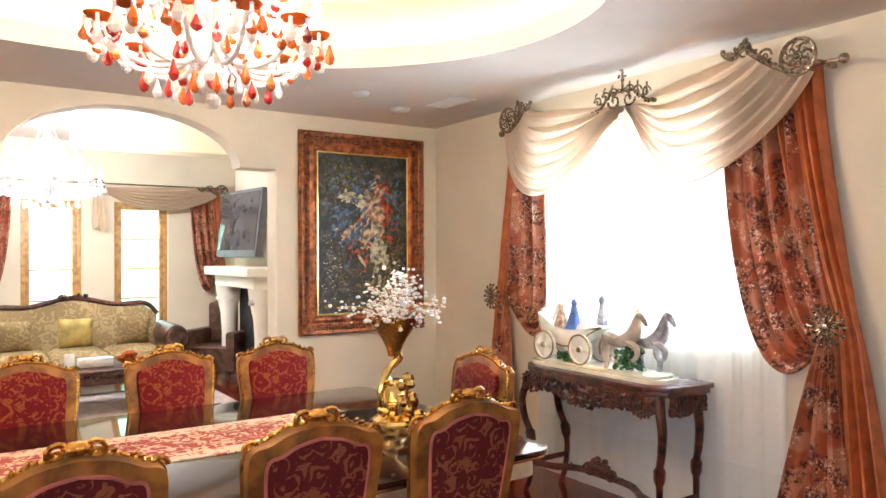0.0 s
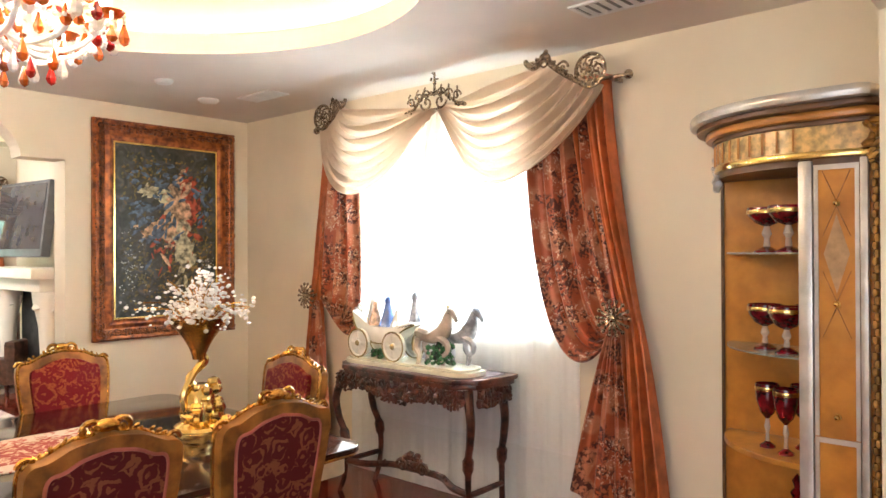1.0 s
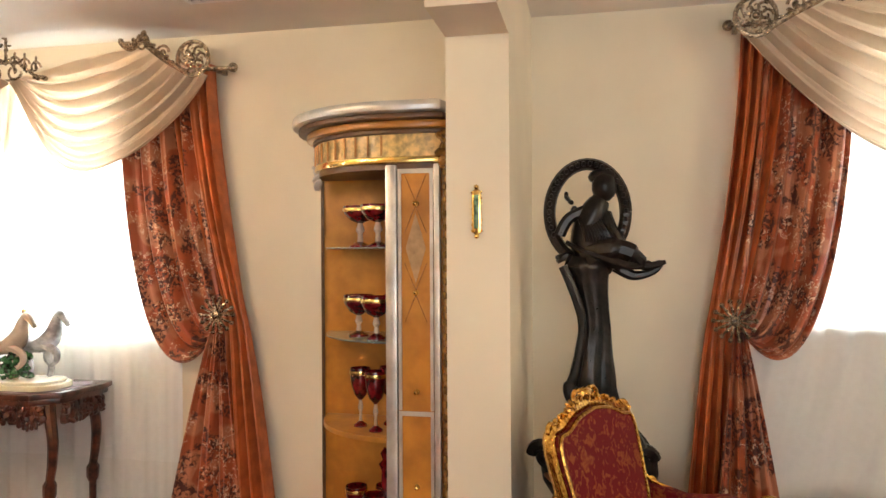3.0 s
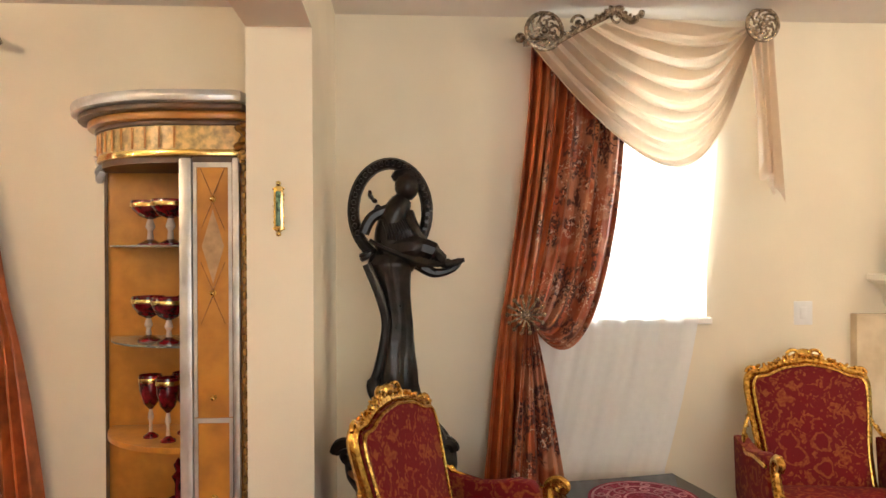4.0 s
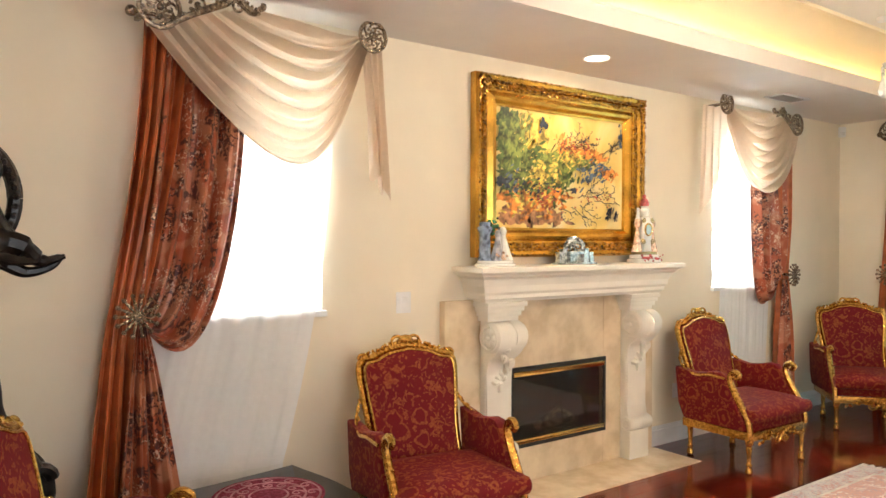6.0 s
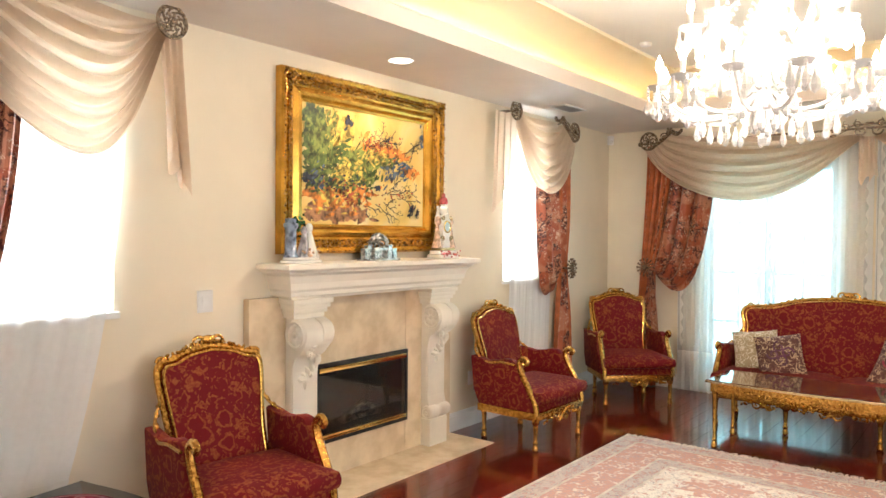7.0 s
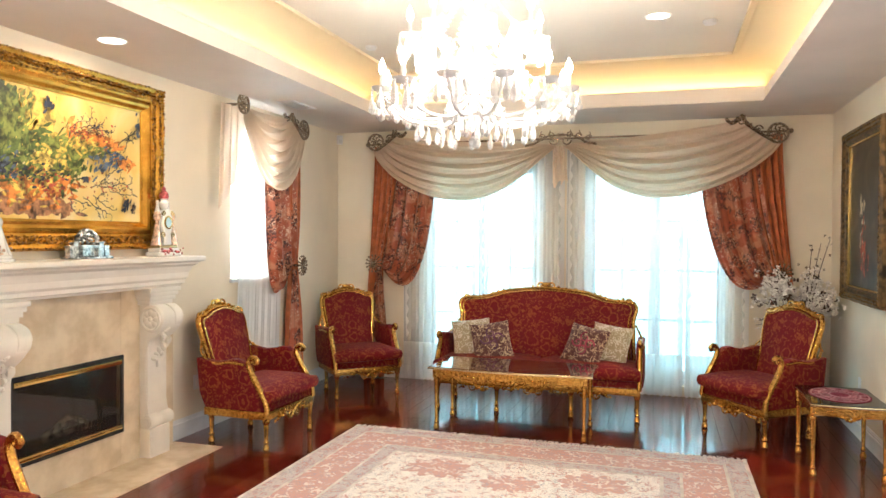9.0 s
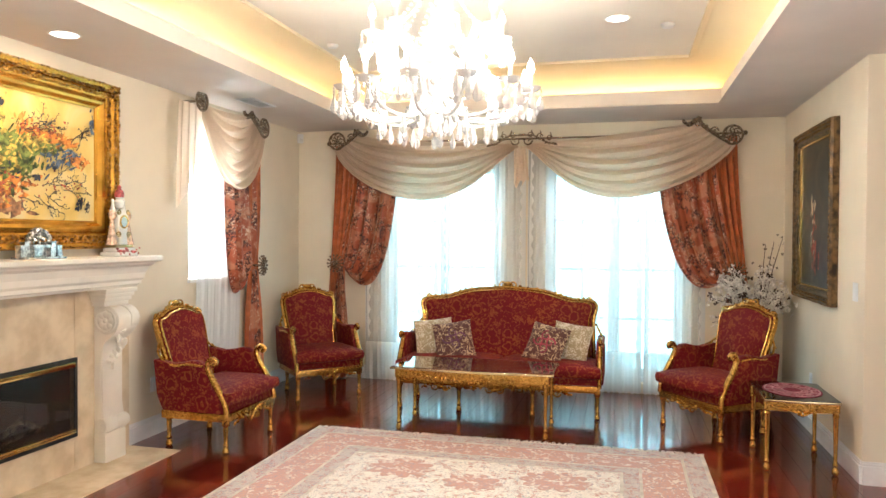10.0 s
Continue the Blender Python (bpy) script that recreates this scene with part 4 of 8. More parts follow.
    for s in (-1, 1):
        # upholstered arm, its top rounded
        prof = [(0.22, 0.29), (-0.265, 0.29), (-0.25, 0.37), (-0.20, 0.46), (-0.15, 0.55), (-0.115, 0.63), (-0.08, 0.66), (-0.02, 0.665), (0.06, 0.645), (0.14, 0.635), (0.30, 0.66), (0.27, 0.4)]
        own = plate(prof, -0.035, 0.035, bevel=0.016)
        part("arm", own, RED, d, m=Matrix.Translation((s * (w - 0.015), 0, 0)) @ Matrix.Rotation(radians(90), 4, "Z"))
        bm = bmesh.new()
        x = s * (w - 0.012)
        c = curve([(x, -0.30, 0.27), (x, -0.285, 0.36), (x, -0.235, 0.45), (x, -0.18, 0.535), (x, -0.145, 0.61), (x, -0.15, 0.66), (x, -0.185, 0.68), (x, -0.215, 0.662), (x, -0.20, 0.635)], 6)
        tube(c, [0.023 - 0.008 * abs(i / (len(c) - 1) - 0.3) for i in range(len(c))], 8, bm)
        leafwork(bm, c[5:32], 0.017, 0.022, 6, (0, -1, 0))
        scroll(bm, (x, -0.185, 0.652), 0.027, 1.3, 0.011, (0, 0.2, 1), (0, -1, 0), 7)
        part("arm_post", bm, GOLD, d, "carved gilt arm post with a scroll")
        bm = bmesh.new()
        c = curve([(x + s * 0.03, -0.12, 0.628), (x + s * 0.034, 0.0, 0.636), (x + s * 0.03, 0.12, 0.622), (x, 0.24, 0.65), (x - s * 0.03, 0.30, 0.70), (x - s * 0.055, 0.315, 0.76)], 6)
        tube(c, 0.009, 6, bm)
        leafwork(bm, c[20:], 0.015, 0.018, 2)
        part("arm_rail", bm, GOLD, d)
        for y, xx in ((-0.28, w - 0.03), (0.24, w * 0.74 if w < 0.5 else w - 0.05)):
            part("leg", turned_leg(s * xx, y, 0.235), GOLD, d)
        if mid_legs:
            part("leg", turned_leg(s * w * 0.36, -0.29, 0.235), GOLD, d)
    return d


def facing(x, y, a):
    """Stands at x, y with the front turned to the angle a (0: along -y, turning anticlockwise)."""
    return pose(x, y, 0, 0, 0, a)


ARM_LABEL = "gilt carved red damask armchair"
chair = upholstered(None, facing(-3.06, 4.84, 88), 0.345, ARM_LABEL + " beside the fireplace", "armchair", "armchair", "gilt armchairs")
c = copy_thing(chair, facing(-3.00, 6.62, 44))
tagged(c, ARM_LABEL + " in the far corner")
c = copy_thing(chair, facing(0.72, 6.17, -51))
tagged(c, ARM_LABEL + " in front of white flowers")
c = copy_thing(chair, facing(-2.99, 2.07, 82))
tagged(c, ARM_LABEL + " near a narrow window")
c = copy_thing(chair, facing(-2.47, 0.415, 150))
tagged(c, ARM_LABEL + " in front of a dark statue")
upholstered(None, facing(-1.13, 6.50, 0), 0.92, "gilt carved sofa in red damask with gold flowers", "sofa", "sofa", "", 0.13, True, 1.125)

# cushions on the sofa
PILLOW1 = damask("silver_brocade", (0.36, 0.28, 0.17), (0.62, 0.54, 0.41), 0.05, 0.4)
PILLOW2 = damask("dark_floral_cushion", (0.11, 0.045, 0.035), (0.46, 0.33, 0.20), 0.045, 0.45, extra=(0.05, 0.02, 0.03), cut=0.54)


def pillow(m, mat, label, medal):
    d = thing("cushion", m, label, "cushion", "sofa cushions")
    s = 0.185

    def f(side):
        def g(u, v):
            a, b = 2 * u - 1, 2 * v - 1
            k = ((1 - a * a) * (1 - b * b)) ** 0.5
            return (a * s * (1 - 0.06 * (1 - b * b)), side * 0.062 * k, b * s * (1 - 0.06 * (1 - a * a)))
        return g
    bm = sheet(f(1), 12, 12)
    sheet(f(-1), 12, 12, bm)
    bmesh.ops.remove_doubles(bm, verts=bm.verts[:], dist=1e-4)
    bmesh.ops.recalc_face_normals(bm, faces=bm.faces[:])
    part("cover", bm, mat, d)
    if medal:
        bm = bmesh.new()
        for k in range(4):
            a = math.pi / 2 * k
            scroll(bm, (0.055 * math.cos(a), -0.064, 0.055 * math.sin(a)), 0.05, 1.2, 0.008, (math.cos(a), 0, math.sin(a)), (-math.sin(a), 0, math.cos(a)), 5)
        part("embroidery", bm, medal, d, "embroidered scrolls")
    return d


WINE = material("wine_thread", (0.30, 0.02, 0.05), 0.6, vary=0.2)
PLUM = material("plum_thread", (0.10, 0.02, 0.06), 0.6, vary=0.2)
pillow(pose(-1.77, 6.50, 0.612, -22, -6, 16), PILLOW1, "silver brocade cushion leaning on the sofa arm", None)
pillow(pose(-1.56, 6.42, 0.606, -28, -8, 18), PILLOW2, "dark flowered cushion with plum scrolls", PLUM)
pillow(pose(-0.49, 6.50, 0.612, -22, 6, -16), PILLOW1, "silver brocade cushion leaning on the sofa arm", None)
pillow(pose(-0.70, 6.42, 0.606, -28, 10, -18), PILLOW2, "dark flowered cushion with wine red scrolls", WINE)


def low_table(name, m, wx, wy, h, label, top_mat, bow, cloth=None, leg_r=0.018):
    """A gilt table with a shaped glass top, carved apron, fluted legs."""
    d = thing(name, m, label, "table")
    out = []
    for i in range(48):
        a = 2 * math.pi * i / 48
        q = max(abs(math.cos(a)) , abs(math.sin(a)))
        x, y = math.cos(a) / q, math.sin(a) / q
        x2 = x * wx * (1 - 0.02 * (1 - y * y))
        y2 = y * wy * (1 + bow * math.cos(x * math.pi / 2) ** 2)
        out.append((x2, y2))

    def slab(k, z0, z1, bev):
        own = plate([(x * k, y * k) for x, y in out], z0, z1, bevel=bev)
        bmesh.ops.transform(own, matrix=Matrix(((1, 0, 0, 0), (0, 0, 1, 0), (0, 1, 0, 0), (0, 0, 0, 1))), verts=own.verts)
        bmesh.ops.recalc_face_normals(own, faces=own.faces[:])
        return own
    part("rim", slab(1.0, h - 0.022, h - 0.006, 0.004), SILVERGOLD, d)
    part("glass_top", slab(0.985, h - 0.006, h, 0.0), top_mat, d, "dark glossy glass top")
    bm = slab(0.94, h - 0.085, h - 0.022, 0.0)
    part("apron", bm, GOLD, d)
    bm = bmesh.new()
    for y in (-1, 1):
        line = [Vector((x * wx, y * wy * (0.945 + bow * math.cos(x * math.pi / 2) ** 2), h - 0.065 - 0.03 * math.exp(-(x / 0.28) ** 2))) for x in [(-0.55 + 1.1 * i / 60) for i in range(61)]]
        leafwork(bm, line, 0.014, 0.018, 3, (0, y, 0))
        leafwork(bm, line[18:43], 0.016, 0.02, 5, (0, y, -1))
    part("apron_carving", bm, GOLD, d, "gilt carved leaves")
    for sx in (-1, 1):
        for sy in (-1, 1):
            own = lathe([(leg_r * 0.7, 0), (leg_r * 1.2, 0.01), (leg_r * 1.25, 0.03), (leg_r * 0.7, 0.055), (leg_r * 1.0, 0.07), (leg_r * 0.65, 0.085), (leg_r * 1.0, h - 0.12), (leg_r * 1.3, h - 0.105), (leg_r * 0.9, h - 0.09), (leg_r * 1.4, h - 0.08), (leg_r * 1.4, h - 0.03)], 14)
            for v in own.verts:
                if 0.09 < v.co.z < h - 0.13:
                    a = math.atan2(v.co.y, v.co.x)
                    v.co.xy *= 1 - 0.1 * (math.sin(a * 7) > 0)
            part("leg", own, GOLD, d, m=Matrix.Translation((sx * wx * 0.9, sy * wy * 0.86, 0)))
    return d


SILVERGOLD = material("pale_gilt_edge", (0.62, 0.50, 0.30), 0.25, 0.9, vary=0.15)
AMBERTOP = material("glossy_inlaid_top", (0.13, 0.045, 0.018), 0.05, vary=0.5, scale=3, second=(0.03, 0.016, 0.012), coat=1.0)
low_table("coffee_table", pose(-1.20, 5.70, 0), 0.66, 0.27, 0.52, "gilt coffee table with a glossy inlaid top", AMBERTOP, 0.12)
low_table("side_table", pose(1.13, 5.41, 0), 0.235, 0.315, 0.50, "gilt side table with a dark glass top", BLACKGLASS, 0.05)
low_table("lamp_table", pose(-2.93, 1.17, 0, 0, 0, 8), 0.30, 0.30, 0.50, "dark low table with gilt edge and red oval cloth", BLACKGLASS, 0.05)


def oval_cloth(m, a, b, label):
    d = thing("oval_doily", m, label, "table cloth")
    part("cloth", add(None, lathe([(1.0, 0.0), (1.0, 0.003)], 36), Matrix.Diagonal((a, b, 1, 1))), DOILY, d)
    bm = bmesh.new()
    for k, r in enumerate((0.92, 0.66, 0.34)):
        tube([(a * r * math.cos(t), b * r * math.sin(t), 0.004) for t in [2 * math.pi * i / 40 for i in range(41)]], 0.006, 5, bm, 0.4)
    for k in range(12):
        t = 2 * math.pi * k / 12
        scroll(bm, (a * 0.78 * math.cos(t), b * 0.78 * math.sin(t), 0.004), 0.03, 1.2, 0.004, (math.cos(t), math.sin(t), 0), (-math.sin(t), math.cos(t), 0), 4)
        scroll(bm, (a * 0.5 * math.cos(t), b * 0.5 * math.sin(t), 0.004), 0.03, 1.2, 0.004, (math.cos(t), math.sin(t), 0), (-math.sin(t), math.cos(t), 0), 4)
    part("embroidery", bm, DOILY2, d, "paler rose embroidery")
    return d


DOILY = damask("wine_red_cloth", (0.14, 0.008, 0.022), (0.22, 0.03, 0.06), 0.04, 0.8)
DOILY2 = material("rose_thread", (0.38, 0.17, 0.19), 0.7, vary=0.2)
oval_cloth(pose(1.13, 5.42, 0.500), 0.19, 0.25, "wine red embroidered oval doily on a glass top")
oval_cloth(pose(-2.93, 1.17, 0.500, 0, 0, 8), 0.235, 0.235, "wine red embroidered oval doily on a dark table")

# rug: a base, bands and a pale field, each with its own weave
RX0, RX1, RY0, RY1 = -2.45, 0.54, 1.15, 5.36
RUGPALE = damask("rug_ivory_field", (0.84, 0.78, 0.70), (0.56, 0.36, 0.31), 0.06, 0.95, extra=(0.34, 0.33, 0.36), cut=0.60, detail=2.0)
RUGROSE = damask("rug_rose_band", (0.60, 0.36, 0.30), (0.74, 0.64, 0.57), 0.075, 0.95, extra=(0.40, 0.35, 0.37), cut=0.59, detail=2.0)
RUGGREY = damask("rug_grey_band", (0.60, 0.53, 0.49), (0.50, 0.30, 0.27), 0.06, 0.95, extra=(0.30, 0.29, 0.34), cut=0.56)
RUGLINE = material("rug_ivory_line", (0.66, 0.60, 0.52), 0.95, vary=0.1, bump=0.4, bump_scale=300)
rug = thing("rug", pose(0, 0, 0), "large ivory and rose flowered rug with a fringe", "rug")
part("base", box(RX0, RX1, RY0, RY1, 0.0, 0.010, 0.003), RUGLINE, rug)


def band(name, inset0, inset1, mat, z):
    bm = bmesh.new()
    a, b, c, e = RX0 + inset0, RX1 - inset0, RY0 + inset0, RY1 - inset0
    w = inset1 - inset0
    o = [bm.verts.new(p) for p in ((a, c, z), (b, c, z), (b, e, z), (a, e, z))]
    i = [bm.verts.new(p) for p in ((a + w, c + w, z), (b - w, c + w, z), (b - w, e - w, z), (a + w, e - w, z))]
    for k in range(4):
        bm.faces.new((o[k], o[(k + 1) % 4], i[(k + 1) % 4], i[k]))
    part(name, bm, mat, rug, smooth=False)


band("outer_band", 0.03, 0.15, RUGGREY, 0.012)
band("main_band", 0.17, 0.44, RUGROSE, 0.012)
band("inner_band", 0.46, 0.56, RUGGREY, 0.012)
part("field", box(RX0 + 0.58, RX1 - 0.58, RY0 + 0.58, RY1 - 0.58, 0.010, 0.012), RUGPALE, rug, smooth=False)
bm = bmesh.new()
for cx, cy, r in ((RX0 + 0.98, RY1 - 0.85, 0.24), (RX1 - 0.98, RY1 - 0.85, 0.24), (-0.95, 4.35, 0.2), (-0.95, 3.4, 0.42)):
    for k in range(10):
        t = 2 * math.pi * k / 10
        add(bm, lathe([(0.3, 0), (0.3, 0.0015)], 10), Matrix.Translation((cx + r * 0.6 * math.cos(t), cy + r * 0.45 * math.sin(t), 0.0115 + 0.0004 * k)) @ Matrix.Rotation(t, 4, "Z") @ Matrix.Diagonal((r * 1.3, r * 0.7, 1, 1)))
tagged(part("medallion_pattern", bm, RUGROSE, rug, "rose flower medallions"), kind="stuff")
rnd = random.Random(4)
bm = bmesh.new()
for y, s in ((RY1, 1), (RY0, -1)):
    for i in range(170):
        x = RX0 + (RX1 - RX0) * (i + 0.5) / 170
        l = rnd.uniform(0.035, 0.06)
        tube([(x, y - s * 0.004, 0.006), (x + rnd.uniform(-0.01, 0.01), y + s * l * 0.5, 0.006), (x + rnd.uniform(-0.02, 0.02), y + s * l, 0.004)], 0.0055, 4, bm, 0.6)
tagged(part("fringe", bm, RUGLINE, rug, "cream knotted fringe"), kind="stuff")

# fireplace
fp = thing("fireplace", pose(0, 0, 0), "carved white limestone fireplace with a marble surround", "fireplace")
FY0, FY1 = 2.61, 4.51
for y0, y1, z0, z1 in ((2.52, 3.04, 0, 1.21), (3.91, 4.45, 0, 1.21), (3.042, 3.908, 0.75, 1.21), (3.042, 3.908, 0, 0.24)):
    part("marble_slab", box(XL, XL + 0.055, y0, y1, z0, z1, 0.002), MARBLE, fp, "honey cream marble slab", smooth=False)
bm = bmesh.new()
prof = [(0.055, 1.200), (0.17, 1.200), (0.18, 1.215), (0.195, 1.222), (0.195, 1.245), (0.21, 1.262), (0.215, 1.30), (0.235, 1.345), (0.26, 1.362), (0.265, 1.375), (0.29, 1.380), (0.30, 1.39), (0.30, 1.415), (0.29, 1.42), (0.0, 1.42)]
loops = []
for e, z in prof:
    g = e - 0.30
    loops.append([(XL, FY0 - g, z), (XL + max(e, 0.001), FY0 - g, z), (XL + max(e, 0.001), FY1 + g, z), (XL, FY1 + g, z)])
vs = [[bm.verts.new(p) for p in l] for l in loops[:-1]]
for a, b in zip(vs, vs[1:]):
    for i in range(3):
        bm.faces.new((a[i], a[i + 1], b[i + 1], b[i]))
bm.faces.new(vs[-1])
bm.faces.new(vs[0][::-1])
part("mantel_shelf", bm, LIMESTONE, fp, "moulded white limestone mantel shelf", smooth=False)
for y in (2.895, 4.195):
    bm = bmesh.new()
    box(XL + 0.05, XL + 0.145, y - 0.105, y + 0.105, 0, 0.21, 0.008, bm)
    box(XL + 0.05, XL + 0.12, y - 0.10, y + 0.10, 0.21, 1.08, 0.006, bm)
    for k, (e, z) in enumerate(((0.20, 1.17), (0.185, 1.14), (0.17, 1.11), (0.155, 1.08))):
        box(XL + 0.05, XL + e, y - 0.16 + 0.012 * k, y + 0.16 - 0.012 * k, z, z + 0.03, 0.005, bm)
    side = curve([(0.05, 0, 1.08), (0.17, 0, 1.075), (0.245, 0, 1.02), (0.24, 0, 0.93), (0.185, 0, 0.865), (0.135, 0, 0.82), (0.115, 0, 0.70), (0.11, 0, 0.55), (0.118, 0, 0.40), (0.135, 0, 0.31), (0.155, 0, 0.27), (0.145, 0, 0.225), (0.12, 0, 0.21), (0.05, 0, 0.21)], 5)
    own = plate([(p.x, p.z) for p in side], -0.105, 0.105, bevel=0.012)
    add(bm, own, Matrix.Translation((XL, y, 0)))
    corbel = part("corbel", bm, LIMESTONE, fp, "scrolled limestone corbel on a square pedestal")
    across = Matrix.Rotation(radians(90), 4, "X")
    for r, half, x, z, name in ((0.096, 0.118, XL + 0.160, 0.985, "upper_scroll"), (0.052, 0.116, XL + 0.122, 0.262, "lower_scroll")):
        own = lathe([(r * 0.9, -half), (r, -half + 0.012), (r, -0.03), (r * 0.86, -0.018), (r * 0.86, 0.018), (r, 0.03), (r, half - 0.012), (r * 0.9, half)], 28)
        part(name, own, LIMESTONE, corbel, m=Matrix.Translation((x, y, z)) @ across)
        for e in (-1, 1):
            bm = tube([(x + r * 0.80 * math.cos(t), y + e * (half + 0.003), z + r * 0.80 * math.sin(t)) for t in [2 * math.pi * k / 28 for k in range(29)]], r * 0.10, 6)
            for k in range(8):
                t = 2 * math.pi * k / 8
                ball((x + r * 0.44 * math.cos(t), y + e * (half + 0.002), z + r * 0.44 * math.sin(t)), r * 0.26, bm, (1, 0.45, 1), 8)
            ball((x, y + e * (half + 0.006), z), r * 0.20, bm, (1, 0.6, 1), 8)
            part("rosette", bm, LIMESTONE, corbel, "carved rosette at the scroll's end")
    bm = bmesh.new()
    leafwork(bm, [(XL + 0.235 - 0.09 * q, y + 0.045 * math.sin(9 * q), 1.0 - 0.22 * q) for q in [i / 16 for i in range(17)]] + [(XL + 0.125, y + 0.02 * k, 0.75 - 0.02 * abs(k)) for k in range(-2, 3)] + [(XL + 0.12, y, 0.70), (XL + 0.118, y, 0.67)], 0.030, 0.014, 7, (1, 0, 0))
    part("acanthus_leaf", bm, LIMESTONE, corbel, "carved acanthus leaf")
# firebox
SOOT = material("sooty_black", (0.018, 0.016, 0.015), 0.7, vary=0.4, bump=0.3)
BY0, BY1, BZ0, BZ1 = 3.04, 3.91, 0.24, 0.75
bm = bmesh.new()
box(XL + 0.004, XL + 0.016, BY0, BY1, BZ0, BZ1, bm=bm)
part("firebox", bm, SOOT, fp, "black sooty firebox", smooth=False)
ASH = material("ashen_log", (0.34, 0.28, 0.21), 0.85, vary=0.4, scale=25, bump=0.5, bump_scale=50)
for k, (y0, y1, z0, z1) in enumerate(((3.30, 3.66, 0.335, 0.345), (3.34, 3.50, 0.36, 0.45), (3.46, 3.62, 0.44, 0.36), (3.27, 3.44, 0.35, 0.40))):
    part("log", tube(curve([(XL + 0.034, y0, z0), (XL + 0.037, (y0 + y1) / 2, (z0 + z1) / 2 + 0.01), (XL + 0.034, y1, z1)], 4), 0.017, 7), ASH, fp, "pale ashen log")
bm = bmesh.new()
for y0, y1, z0, z1 in ((BY0 - 0.012, BY1 + 0.012, BZ1 - 0.02, BZ1 + 0.008), (BY0 - 0.012, BY1 + 0.012, BZ0 - 0.008, BZ0 + 0.02), (BY0 - 0.012, BY0 + 0.012, BZ0 + 0.02, BZ1 - 0.02), (BY1 - 0.012, BY1 + 0.012, BZ0 + 0.02, BZ1 - 0.02)):
    box(XL + 0.056, XL + 0.07, y0, y1, z0, z1, 0.003, bm)
part("screen_frame", bm, SOOT, fp, "black metal screen frame")
bm = bmesh.new()
box(XL + 0.057, XL + 0.078, BY0 + 0.012, BY1 - 0.012, BZ1 - 0.052, BZ1 - 0.021, 0.003, bm)
box(XL + 0.057, XL + 0.078, BY0 + 0.012, BY1 - 0.012, BZ0 + 0.021, BZ0 + 0.05, 0.003, bm)
part("brass_trim", bm, BRASS, fp, "polished brass vent bars")
part("brass_catch", box(XL + 0.078, XL + 0.09, 3.41, 3.58, BZ0 + 0.027, BZ0 + 0.044, 0.004), BRASS, fp)
SMOKED = material("smoked_glass", (0.34, 0.33, 0.31), 0.02, vary=0.05, scale=3, trans=0.96)
for y0, y1 in ((BY0 + 0.012, 3.493), (3.497, BY1 - 0.012)):
    part("glass_door", box(XL + 0.058, XL + 0.063, y0, y1, BZ0 + 0.05, BZ1 - 0.052), SMOKED, fp, "dark reflecting glass door", smooth=False)
structure("hearth", box(XL, -3.145, 2.30, 4.50, -0.03, 0.006, 0.003), MARBLE, "honey cream marble hearth slab set into the floor", "hearth")


# ---- pictures ----
def gilt_frame(d, w, h, rail, depth, mat, seed, mat2=None):
    """A moulded picture frame in the xz plane, centred, that stands depth off the wall at y = 0 (room at -y)."""
    prof = [(0.0, 0.0), (0.0, -depth * 0.7), (0.08, -depth), (0.22, -depth * 0.92), (0.34, -depth * 0.62), (0.55, -depth * 0.5), (0.72, -depth * 0.72), (0.82, -depth * 0.66), (0.92, -depth * 0.35), (1.0, -depth * 0.3), (1.0, -0.004)]
    bm = bmesh.new()
    loops = []
    for q, y in prof:
        a, b = w / 2 - q * rail, h / 2 - q * rail
        loops.append([bm.verts.new(p) for p in ((-a, y, -b), (a, y, -b), (a, y, b), (-a, y, b))])
    for a, b in zip(loops, loops[1:]):
        for i in range(4):
            bm.faces.new((a[i], a[(i + 1) % 4], b[(i + 1) % 4], b[i]))
    bmesh.ops.recalc_face_normals(bm, faces=bm.faces[:])
    part("frame", bm, mat, d, smooth=False)
    bm = bmesh.new()
    for q, size, step in ((0.07, rail * 0.045, rail * 0.10), (0.27, rail * 0.060, rail * 0.075), (0.36, rail * 0.055, rail * 0.075), (0.45, rail * 0.050, rail * 0.085)):
        a, b = w / 2 - q * rail, h / 2 - q * rail
        y = -depth * (0.98 if q < 0.3 else 0.56)
        for p0, p1 in (((-a, -b), (a, -b)), ((a, -b), (a, b)), ((a, b), (-a, b)), ((-a, b), (-a, -b))):
            n = 400
            leafwork(bm, [(p0[0] + (p1[0] - p0[0]) * i / n, y, p0[1] + (p1[1] - p0[1]) * i / n) for i in range(n)], size, step, seed, (0, -1, 0))
    a, b = w / 2 - 0.3 * rail, h / 2 - 0.3 * rail
    for sx in (-1, 1):
        for sz in (-1, 1):
            scroll(bm, (sx * a, -depth, sz * b), rail * 0.25, 1.3, rail * 0.05, (sx, 0, 0), (0, 0, sz), 6)
    part("frame_carving", bm, mat2 or mat, d, "carved leaf border")


def canvas(d, w, h, y, mat):
    part("canvas", sheet(lambda u, v: ((u - 0.5) * w, y, (v - 0.5) * h), 1, 1), mat, d, smooth=False)


